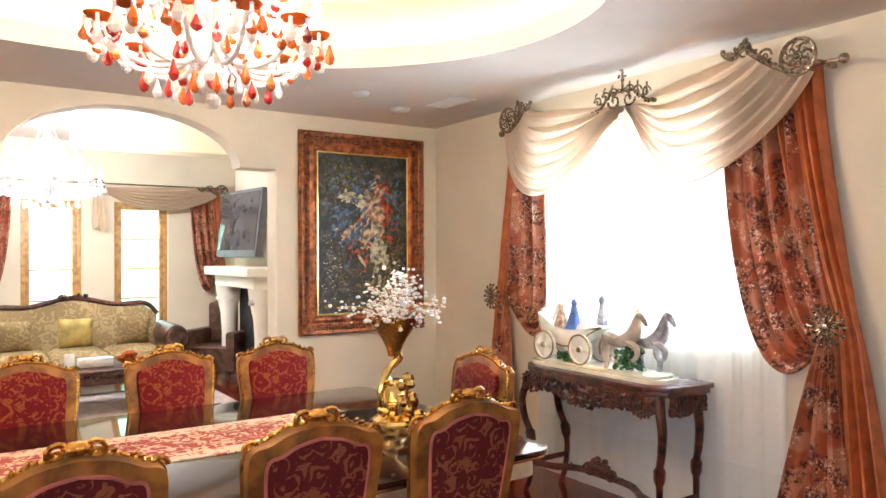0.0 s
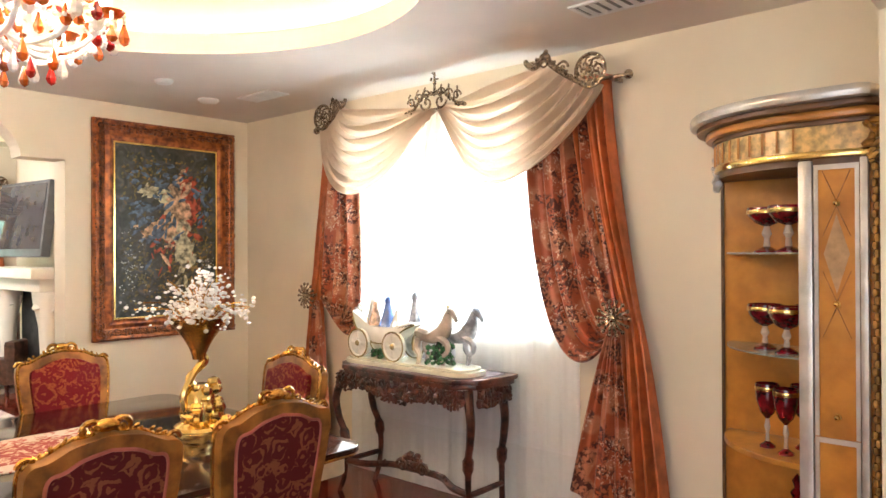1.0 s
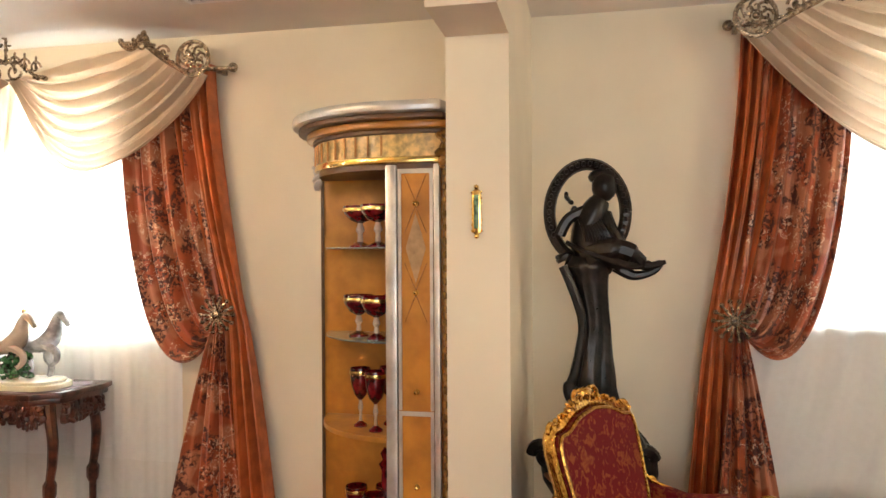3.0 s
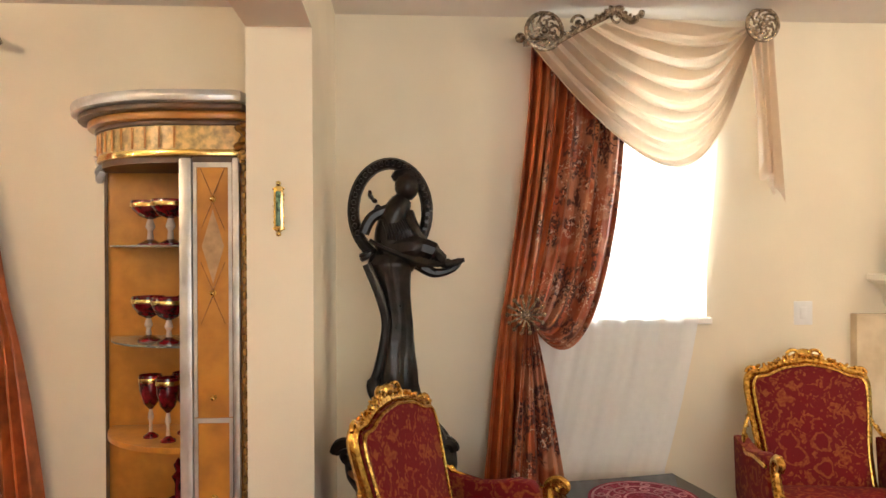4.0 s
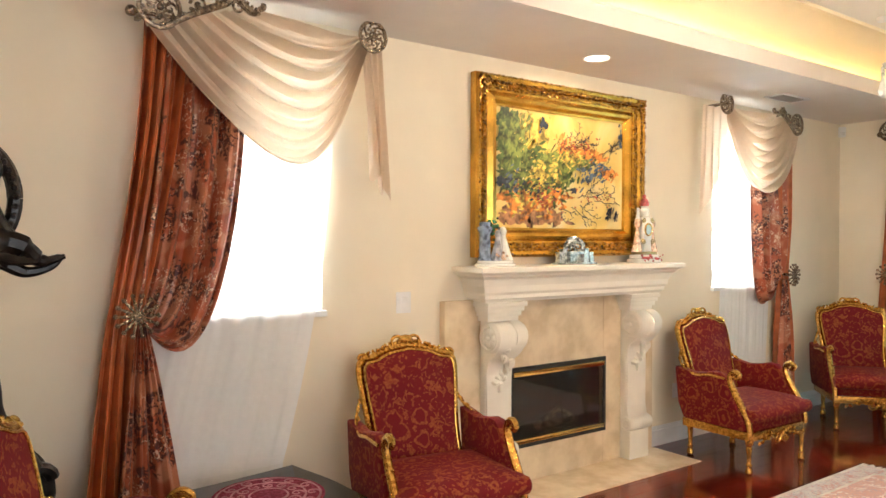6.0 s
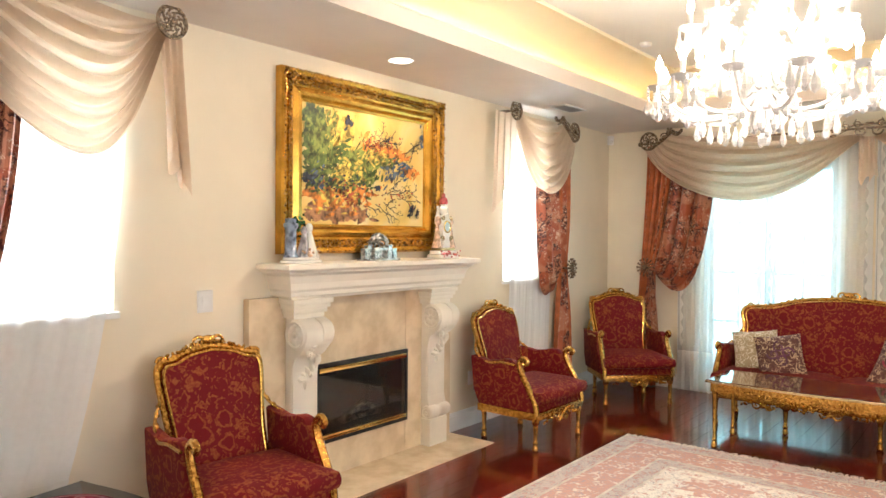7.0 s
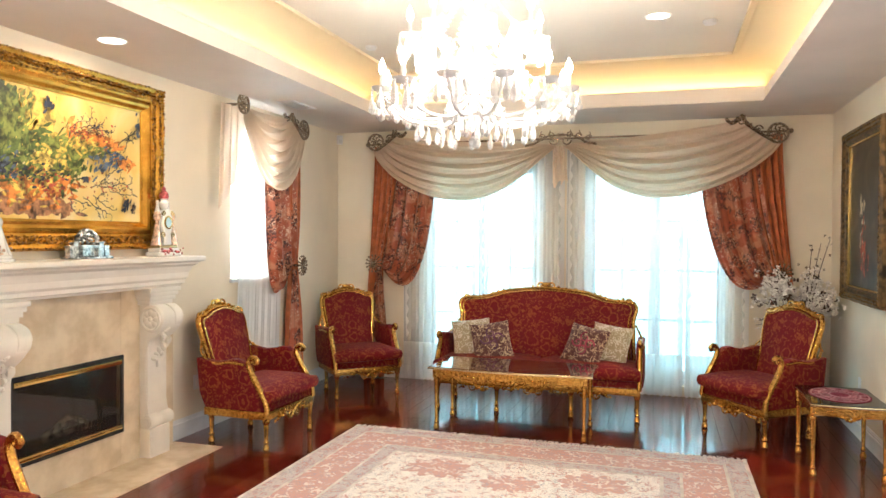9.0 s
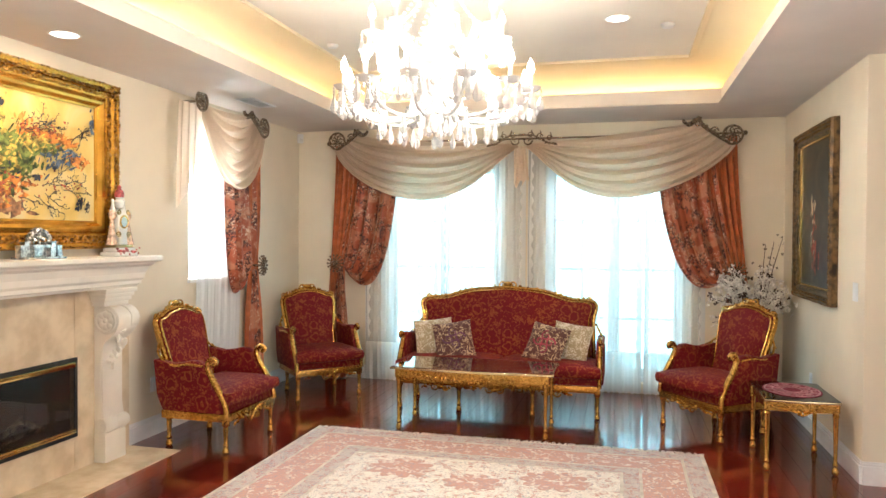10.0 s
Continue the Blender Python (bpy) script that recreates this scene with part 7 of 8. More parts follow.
# statue: one plain dark mesh
def statue():
    bm = bmesh.new()
    ring = [(0.0, -0.015 + 0.158 * math.cos(t), 1.725 + 0.205 * math.sin(t)) for t in [2 * math.pi * i / 40 for i in range(41)]]
    tube(ring, 0.026, 8, bm)
    for i in range(26):
        t = math.pi * (-0.15 + 1.3 * i / 25)
        ball((0.024, -0.015 + 0.158 * math.cos(t), 1.725 + 0.205 * math.sin(t)), 0.012, bm, seg=6)
    # folded plain shape seated in the ring
    tube(curve([(0.0, 0.02, 1.53), (0.01, -0.02, 1.62), (0.02, 0.01, 1.72), (0.02, 0.045, 1.78)], 5), [0.09, 0.085, 0.08, 0.075, 0.07, 0.065, 0.062, 0.06, 0.058, 0.058, 0.056, 0.054, 0.05, 0.046, 0.04, 0.036], 10, bm)
    ball((0.02, 0.055, 1.83), 0.058, bm, (0.9, 0.9, 1.1), 12)
    ball((0.0, 0.05, 1.875), 0.062, bm, (0.8, 1.0, 0.6), 10)
    tube(curve([(0.02, 0.0, 1.74), (0.03, -0.09, 1.70), (0.03, -0.13, 1.63)], 5), 0.026, 8, bm)
    tube(curve([(0.03, 0.06, 1.72), (0.05, 0.09, 1.64), (0.05, 0.13, 1.58)], 5), 0.024, 8, bm)
    tube(curve([(0.02, -0.03, 1.55), (0.05, 0.08, 1.57), (0.05, 0.16, 1.55), (0.03, 0.22, 1.50), (0.02, 0.30, 1.515)], 6), [0.055] * 8 + [0.046] * 5 + [0.034] * 4 + [0.024] * 3 + [0.016] * 3 + [0.010] * 2, 9, bm)
    for k in range(9):
        a = 0.35 * k
        tube(curve([(0.055, -0.10 + 0.02 * k, 1.60 - 0.012 * k), (0.085, -0.03 + 0.02 * k, 1.56 - 0.008 * k), (0.07, 0.06 + 0.018 * k, 1.545 - 0.006 * k)], 5), 0.010, 5, bm)
        tube(curve([(0.05, -0.05 + 0.01 * k, 1.70), (0.075, -0.03 + 0.012 * k, 1.64), (0.06, -0.02 + 0.014 * k, 1.58)], 4), 0.008, 5, bm)
    tube(curve([(0.02, 0.10, 1.50), (0.02, 0.17, 1.46), (0.02, 0.25, 1.475), (0.02, 0.29, 1.51)], 6), [0.030 - 0.0013 * i for i in range(19)], 8, bm)
    leafwork(bm, [(0.03, -0.13 + 0.3 * i / 30, 1.53 - 0.05 * math.sin(3.1 * i / 30)) for i in range(31)], 0.028, 0.022, 3)
    leafwork(bm, [(0.03, -0.10 + 0.2 * i / 30, 1.80 - 0.12 * abs(math.sin(5 * i / 30))) for i in range(31)], 0.018, 0.02, 4)
    # twisted column
    # (radius, height, sideways shift)
    prof = [(0.19, 0.0, 0.03), (0.20, 0.05, 0.03), (0.17, 0.10, 0.03), (0.15, 0.2, 0.03), (0.14, 0.42, 0.03), (0.17, 0.52, 0.03), (0.205, 0.58, 0.03), (0.215, 0.64, 0.03), (0.20, 0.72, 0.035), (0.15, 0.79, 0.045), (0.095, 0.85, 0.05), (0.082, 0.90, 0.035), (0.092, 0.98, 0.0), (0.088, 1.04, 0.002), (0.074, 1.12, 0.008), (0.062, 1.24, 0.017), (0.060, 1.30, 0.012), (0.066, 1.38, 0.0), (0.078, 1.45, -0.012), (0.095, 1.50, -0.02), (0.07, 1.54, -0.02)]

    def f(u, v):
        k = v * (len(prof) - 1)
        i = min(int(k), len(prof) - 2)
        r, z, sx = (prof[i][q] + (prof[i + 1][q] - prof[i][q]) * (k - i) for q in range(3))
        a = 2 * math.pi * u
        r *= 1 + 0.11 * math.sin(4 * a + 2.5 * z) + 0.05 * math.sin(9 * a - 6 * z)
        return (r * math.cos(a), r * math.sin(a) + sx, z)
    sheet(f, 36, 76, bm, True)
    tube(curve([(0.06, -0.115, 1.50), (0.055, -0.06, 1.36), (0.05, -0.035, 1.24), (0.06, -0.06, 1.08), (0.075, -0.09, 0.985), (0.095, -0.045, 0.925), (0.11, 0.04, 0.925), (0.10, 0.105, 0.90), (0.07, 0.125, 0.85), (0.1, 0.17, 0.80), (0.11, 0.19, 0.76)], 8), [0.021] * 30 + [0.030] * 51, 9, bm)
    for s in (-1, 1):
        scroll(bm, (0.06, s * 0.19, 0.70), 0.06, 1.5, 0.026, (0, s, 0.2), (0.3, 0, 1), 8)
    return bm


tagged(part("statue", statue(), BRONZE, m=pose(-3.06, 0.12, 0.0, 0, 0, 0)), "tall dark bronze statue with a ring, plain forms", "statue")
tagged(part("statue_band", tube([(0.222 * math.cos(t), 0.222 * math.sin(t) + 0.03, 0.62) for t in [2 * math.pi * i / 40 for i in range(41)]], 0.014, 6, None, 0.9), material("copper_band", (0.55, 0.22, 0.10), 0.35, 0.6, vary=0.2), m=Matrix.Translation((-3.06, 0.12, 0))), "copper coloured band round the statue's foot", "statue band")

# ---- chandeliers ----
BULB = glow("lit_candle_bulb", (1.0, 0.90, 0.72), 30.0)
DROP = material("cut_crystal", (0.96, 0.95, 0.93), 0.08, vary=0.03, trans=0.25, spec=0.9)
AMBERDROP = material("orange_crystal", (0.75, 0.16, 0.02), 0.08, vary=0.2, trans=0.45)
RUBYDROP = material("red_crystal", (0.50, 0.02, 0.015), 0.08, vary=0.2, trans=0.35)


def pendant(h, r, mat, d, at, name="drop"):
    """A cut drop: six faces, pointed below."""
    bm = lathe([(r * 0.15, h), (r * 0.5, h * 0.7), (r, h * 0.32), (r * 0.75, h * 0.12), (0.0, 0.0)], 6, None, False)
    return part(name, bm, mat, d, m=Matrix.Translation(at), smooth=False)


def chandelier(m, tiers, h, label, colours, drop_long, col_r):
    """tiers: (radius, height, arms). A turned crystal shaft, curved arms with cups, candles, chains and drops; its lowest point lies at z = 0."""
    d = thing("chandelier", m, label, "chandelier")
    part("shaft", lathe([(0.0, 0.05), (0.03, 0.08), (0.055, 0.12), (0.03, 0.17), (0.04, 0.2), (col_r, 0.28), (0.03, 0.36), (0.045, 0.42), (0.02, 0.5), (0.035, 0.6), (0.05, 0.66), (0.018, 0.74), (0.018, h)], 12, None, False), DROP, d, "turned crystal shaft")
    part("ceiling_rose", lathe([(0.07, h - 0.03), (0.075, h - 0.015), (0.06, h)], 16), BRASS, d)
    beads = bmesh.new()
    rnd = random.Random(3)

    def chain(p0, p1, sag, n):
        for i in range(n + 1):
            t = i / n
            own = bmesh.new()
            bmesh.ops.create_icosphere(own, subdivisions=1, radius=0.0085)
            p = Vector(p0).lerp(Vector(p1), t) - Vector((0, 0, sag * 4 * t * (1 - t)))
            add(beads, own, Matrix.Translation(p))
    for R, z, n in tiers:
        for i in range(n):
            a = 2 * math.pi * (i + 0.5 * (R < 0.4)) / n
            ca, sa = math.cos(a), math.sin(a)
            arm = curve([(0.03 * ca, 0.03 * sa, z - 0.02), (R * 0.35 * ca, R * 0.35 * sa, z - 0.13), (R * 0.75 * ca, R * 0.75 * sa, z - 0.12), (R * ca, R * sa, z)], 6)
            a1 = part("arm", tube(arm, 0.010, 7), DROP, d)
            part("cup", add(None, lathe([(0.012, -0.01), (0.045, 0.0), (0.058, 0.018), (0.05, 0.018), (0.012, 0.008)], 12), Matrix.Translation((R * ca, R * sa, z))), colours[0], a1)
            part("candle", add(None, lathe([(0.012, 0.01), (0.012, 0.085)], 10), Matrix.Translation((R * ca, R * sa, z))), DROP, a1)
            part("bulb", add(None, lathe([(0.009, 0.085), (0.020, 0.108), (0.016, 0.135), (0.0, 0.17)], 8, None, False), Matrix.Translation((R * ca, R * sa, z))), BULB, a1, "glowing candle bulb")
            for k in range(5):
                t = a + k * 2 * math.pi / 5
                c = colours[(i * 3 + k) % len(colours)]
                pendant(drop_long * (0.8 + 0.4 * ((k * 7 + i) % 3) / 2), 0.022, c, a1, (R * ca + 0.052 * math.cos(t), R * sa + 0.052 * math.sin(t), z - drop_long * 1.15 - 0.02 * ((k + i) % 2)))
                chain((R * ca + 0.052 * math.cos(t), R * sa + 0.052 * math.sin(t), z), (R * ca + 0.052 * math.cos(t), R * sa + 0.052 * math.sin(t), z - drop_long * 0.3), 0, 2)
            b = 2 * math.pi * (i + 1 + 0.5 * (R < 0.4)) / n
            chain((R * ca, R * sa, z), (R * math.cos(b), R * math.sin(b), z), 0.09, 12)
            chain((R * ca, R * sa, z + 0.01), (0.04 * ca, 0.04 * sa, min(h - 0.1, z + 0.36)), 0.08, 18)
            pendant(drop_long * 1.1, 0.02, colours[(i + 1) % len(colours)], d, (R * 0.62 * math.cos(a + 0.2), R * 0.62 * math.sin(a + 0.2), z - 0.155 - drop_long))
            pendant(drop_long, 0.018, colours[(i + 2) % len(colours)], d, (R * 0.4 * math.cos(a - 0.2), R * 0.4 * math.sin(a - 0.2), z - 0.175 - drop_long))
    for i in range(10):
        a = 2 * math.pi * i / 10
        pendant(drop_long, 0.02, colours[i % len(colours)], d, (0.07 * math.cos(a), 0.07 * math.sin(a), 0.06))
        chain((0.07 * math.cos(a), 0.07 * math.sin(a), 0.08 + drop_long), (0.035 * math.cos(a), 0.035 * math.sin(a), 0.3), 0.03, 6)
    ball((0, 0, 0.03), 0.032, beads, seg=10)
    tagged(part("bead_chains", beads, DROP, d, "strings of crystal beads", smooth=False), kind="stuff")
    return d


chandelier(pose(-1.01, 3.65, 2.05), ((0.50, 0.28, 12), (0.35, 0.58, 8), (0.24, 0.40, 6)), 1.05, "large clear crystal chandelier with lit candle bulbs", (DROP, DROP), 0.095, 0.06)
chandelier(pose(-0.72, -2.75, 2.17), ((0.40, 0.28, 12), (0.28, 0.44, 8)), 0.91, "crystal chandelier with red and orange drops", (AMBERDROP, DROP, RUBYDROP, DROP, AMBERDROP), 0.075, 0.055)
chandelier(pose(-0.62, -8.0, 2.05), ((0.48, 0.26, 8), (0.26, 0.5, 5)), 1.05, "bright crystal chandelier in the family room", (DROP, DROP), 0.09, 0.055)

# hidden rope light in the oval recess
rope = thing("rope_light", pose(0, 0, 0), "warm rope light hidden in the oval recess", "rope light")
ring = oval(0.10, H + 0.112)
part("lit_tube", tube(ring + ring[:1], 0.008, 6), glow("warm_rope", (1.0, 0.72, 0.32), 38.0), rope, "glowing tube")

# ---- fittings ----
def baseboard(name, x0, y0, x1, y1, nx, ny):
    """A stepped white skirting from one point to the other; nx, ny points into the room."""
    bm = bmesh.new()
    for z0, z1, t in ((0.0, 0.105, 0.016), (0.105, 0.122, 0.020), (0.122, 0.138, 0.013), (0.138, 0.15, 0.008)):
        ax, bx = sorted((x0, x1 + nx * t)) if nx else (min(x0, x1), max(x0, x1))
        ay, by = sorted((y0, y1 + ny * t)) if ny else (min(y0, y1), max(y0, y1))
        box(ax, bx, ay, by, z0, z1, 0.002, bm)
    structure(name, bm, WHITE, "white stepped wooden baseboard", "baseboard")


baseboard("baseboard", XL, -0.17, XL, 2.60, 1, 0)
baseboard("baseboard", XL, 4.40, XL, YF, 1, 0)
baseboard("baseboard", XL, YF, -2.56, YF, 0, -1)
baseboard("baseboard", -1.27, YF, -0.82, YF, 0, -1)
baseboard("baseboard", 0.57, YF, XR, YF, 0, -1)
baseboard("baseboard", XR, 5.0, XR, YF, -1, 0)
baseboard("baseboard", XR, 5.0, 2.8, 5.0, 0, -1)
baseboard("baseboard", XD, YD, XD, -0.405, 1, 0)
baseboard("baseboard", XD, YD, -2.0, YD, 0, 1)
baseboard("baseboard", -2.57, -0.405, -2.57, -0.17, 1, 0)


def downlight(x, y, z):
    d = thing("downlight", pose(x, y, z), "round recessed ceiling downlight, lit", "ceiling light", "downlights")
    part("trim_ring", lathe([(0.075, 0.0), (0.085, -0.006), (0.09, 0.0)], 24, None, False), WHITE, d)
    part("lens", lathe([(0.0, -0.002), (0.074, -0.002)], 24, None, False), LENS, d, "glowing lens")


LENS = glow("lit_lens", (1.0, 0.90, 0.74), 5.0)
downlight(-3.22, 3.47, H)
downlight(-0.09, 5.09, 3.10)


VENTGREY = material("vent_shadow_grey", (0.22, 0.21, 0.20), 0.8, vary=0.1)


def vent(m, w, l):
    d = thing("ceiling_vent", m, "white slatted ceiling air vent", "air vent", "ceiling vents")
    bm = bmesh.new()
    for a, b, c, e in ((-w, w, -l, -l + 0.022), (-w, w, l - 0.022, l), (-w, -w + 0.022, -l + 0.022, l - 0.022), (w - 0.022, w, -l + 0.022, l - 0.022)):
        box(a, b, c, e, -0.010, 0.0, 0.002, bm)
    part("frame", bm, WHITE, d)
    part("backing", box(-w + 0.02, w - 0.02, -l + 0.02, l - 0.02, -0.002, 0.0), VENTGREY, d)
    for i in range(7):
        y = -l + 0.03 + (2 * l - 0.06) * (i + 0.5) / 7
        part("slat", add(None, box(-w + 0.022, w - 0.022, -0.010, 0.010, -0.0012, 0.0012), Matrix.Translation((0, y, -0.008)) @ Matrix.Rotation(radians(35), 4, "X")), WHITE, d)


vent(pose(-2.97, -4.38, H), 0.09, 0.20)
vent(pose(-2.93, -1.50, H), 0.10, 0.22)
vent(pose(-3.18, 5.66, H), 0.09, 0.20)


def disc(name, x, y, z, r, label):
    d = thing(name, pose(x, y, z), label, "smoke detector")
    part("housing", lathe([(r, 0.0), (r, -0.012), (r * 0.8, -0.026), (r * 0.3, -0.03)], 20), WHITE, d)


disc("smoke_detector", 0.257, 5.30, 3.10, 0.05, "round white ceiling detector")
disc("smoke_detector", -2.307, 5.29, 3.10, 0.045, "round white ceiling detector")
disc("ceiling_speaker", -2.77, -4.78, H, 0.075, "round white ceiling speaker cover")
disc("smoke_detector", -2.25, -4.45, H, 0.06, "round white ceiling detector")


def wall_plate(name, m, w, h, label):
    d = thing(name, m, label, "switch")
    part("plate", box(-w, w, -0.007, 0, -h, h, 0.003), WHITE, d)
    part("rocker", box(-w * 0.4, w * 0.4, -0.011, -0.006, -h * 0.5, h * 0.5, 0.002), WHITE, d)


wall_plate("light_switch", pose(XL, 2.26, 1.215, 0, 0, 90), 0.05, 0.062, "white double light switch plate")
wall_plate("light_switch", pose(XR, 5.18, 1.22, 0, 0, -90), 0.05, 0.062, "white light switch plate")
wall_plate("wall_socket", pose(XL, 4.80, 0.40, 0, 0, 90), 0.036, 0.058, "white double wall socket plate")
wall_plate("wall_socket", pose(XR, 6.3, 0.42, 0, 0, -90), 0.036, 0.058, "white double wall socket plate")
sen = thing("wall_sensor", pose(XL + 0.03, YF - 0.03, 2.66, 0, 0, 45), "small white alarm sensor in the corner", "sensor")
part("body", box(-0.03, 0.03, -0.03, 0.02, -0.05, 0.05, 0.008), WHITE, sen)
part("lens", box(-0.018, 0.018, -0.036, -0.028, -0.035, 0.0, 0.004), PANE, sen)

# mantel ornaments
ROSE = material("rose_glaze", (0.50, 0.10, 0.10), 0.2, vary=0.3, scale=60, coat=0.4)
SLATE = material("slate_blue_glaze", (0.20, 0.25, 0.36), 0.2, vary=0.3, scale=30, coat=0.4)
SILVERCUT = material("silvered_crystal", (0.62, 0.64, 0.62), 0.12, 0.65, vary=0.35, scale=45, second=(0.22, 0.24, 0.24))
rnd = random.Random(12)


def flowers(bm, n, x, y, z, sx, sy, sz, r):
    for i in range(n):
        own = bmesh.new()
        bmesh.ops.create_icosphere(own, subdivisions=1, radius=rnd.uniform(0.6, 1.2) * r)
        add(bm, own, Matrix.Translation((x + rnd.gauss(0, sx), y + rnd.gauss(0, sy), z + rnd.gauss(0, sz))))
    return bm


o1 = thing("porcelain_group", pose(XL + 0.14, 2.84, 1.42, 0, 0, 90), "porcelain group of slate blue and cream forms with flowers", "ornament")
part("plinth", add(flat_slab(rounded(0.14, 0.075, 0.07), 0, 0.018, 0.005), flat_slab(rounded(0.125, 0.065, 0.06), 0.018, 0.036, 0.005)), PORC, o1, "white oval plinth")
part("pillar", lathe([(0.044, 0.036), (0.044, 0.05), (0.036, 0.06), (0.034, 0.20), (0.040, 0.21), (0.046, 0.225), (0.046, 0.24), (0.034, 0.245), (0.034, 0.27), (0.0, 0.275)], 14, None, False), SLATE, o1, "slate blue pillar", m=Matrix.Translation((-0.075, 0.01, 0)))
part("draped_form", draped(0.0, -0.01, 0.036, 0.19, 0.045, 0.012), PGREY, o1)
part("draped_form", draped(0.07, -0.005, 0.036, 0.21, 0.05, -0.014), PORC, o1)
part("leaves", flowers(bmesh.new(), 26, -0.005, 0.02, 0.23, 0.028, 0.015, 0.026, 0.014), PGREEN, o1, "green glazed leaves", smooth=False)
part("small_flowers", flowers(bmesh.new(), 20, 0.04, -0.04, 0.055, 0.05, 0.01, 0.012, 0.010), PEACH, o1, "peach glazed flowers", smooth=False)
o2 = thing("crystal_palace", pose(XL + 0.14, 3.53, 1.42, 0, 0, 90), "silvery cut crystal ornament with a round dome and towers", "ornament")
part("base", flat_slab(rounded(0.165, 0.06, 0.02), 0, 0.014, 0.003), SILVERCUT, o2)
for x, w, h, y in ((-0.14, 0.020, 0.085, 0.0), (-0.10, 0.018, 0.105, 0.01), (-0.062, 0.020, 0.075, -0.02), (0.10, 0.020, 0.11, 0.005), (0.14, 0.020, 0.085, 0.0), (0.06, 0.018, 0.07, -0.025)):
    tower = box(x - w, x + w, y - w, y + w, 0.014, h, 0.004)
    for k in range(3):
        box(x - w * 1.12, x + w * 1.12, y - w * 1.12, y + w * 1.12, 0.02 + (h - 0.03) * k / 2, 0.026 + (h - 0.03) * k / 2, 0.001, tower)
    part("tower", tower, SILVERCUT, o2, smooth=False)
part("hall", box(-0.06, 0.08, -0.012, 0.045, 0.014, 0.09, 0.008), SILVERCUT, o2, smooth=False)
bm = bmesh.new()
for i in range(90):
    a, e = rnd.uniform(0, 6.28), math.acos(rnd.uniform(0, 1))
    own = bmesh.new()
    bmesh.ops.create_icosphere(own, subdivisions=1, radius=rnd.uniform(0.010, 0.015))
    add(bm, own, Matrix.Translation((0.005 + 0.085 * math.sin(e) * math.cos(a), 0.01 + 0.045 * math.sin(e) * math.sin(a), 0.09 + 0.09 * math.cos(e))))
part("dome", bm, SILVERCUT, o2, "dome of cut crystal beads", smooth=False)
o3 = thing("porcelain_clock", pose(XL + 0.14, 4.24, 1.42, 0, 0, 90), "tall porcelain mantel clock with gilt and peach forms", "clock")
part("base", add(flat_slab(rounded(0.125, 0.07, 0.03), 0, 0.03, 0.008), flat_slab(rounded(0.11, 0.06, 0.03), 0.03, 0.06, 0.008)), PORC, o3, "white stepped base")
part("upper_base", flat_slab(rounded(0.095, 0.052, 0.02), 0.06, 0.08, 0.005), PGOLD, o3, "gilt upper base")
part("base_flowers", flowers(bmesh.new(), 34, 0.0, -0.062, 0.035, 0.06, 0.004, 0.010, 0.010), ROSE, o3, "rose glazed flowers", smooth=False)
part("body", plate([(-0.045, 0.08), (0.045, 0.08), (0.034, 0.15), (0.054, 0.22), (0.05, 0.28), (0.03, 0.325), (0.0, 0.34), (-0.03, 0.325), (-0.05, 0.28), (-0.054, 0.22), (-0.034, 0.15)], -0.035, 0.035, bevel=0.008), PORC, o3)
part("dial", add(None, lathe([(0.034, 0), (0.034, 0.006), (0.03, 0.008)], 20), Matrix.Translation((0, -0.034, 0.24)) @ Matrix.Rotation(radians(90), 4, "X")), material("pale_blue_dial", (0.45, 0.62, 0.68), 0.2, vary=0.05), o3, "pale blue dial")
part("bezel", tube([(0.038 * math.cos(t), -0.040, 0.24 + 0.042 * math.sin(t)) for t in [2 * math.pi * i / 24 for i in range(25)]], 0.006, 6), BRASS, o3)
for s in (-1, 1):
    bm = bmesh.new()
    scroll(bm, (s * 0.05, -0.036, 0.15), 0.022, 1.3, 0.006, (s, 0, 0), (0, 0, 1), 6)
    scroll(bm, (s * 0.045, -0.036, 0.31), 0.020, 1.3, 0.006, (s, 0, 0), (0, 0, -1), 6)
    part("gilt_scroll", bm, PGOLD, o3)
    part("draped_form", draped(s * 0.088, -0.005, 0.08, 0.24, 0.036, -s * 0.012), PEACH, o3)
    part("draped_form", draped(s * 0.055, 0.01, 0.30, 0.10, 0.024), PORC, o3)
part("finial", lathe([(0.02, 0.335), (0.034, 0.355), (0.036, 0.38), (0.02, 0.40), (0.028, 0.41)], 14, None, False), PORC, o3)
part("rose_cap", lathe([(0.030, 0.41), (0.034, 0.43), (0.028, 0.455), (0.012, 0.47), (0.016, 0.485), (0.0, 0.50)], 14, None, False), ROSE, o3, "rose red cap")

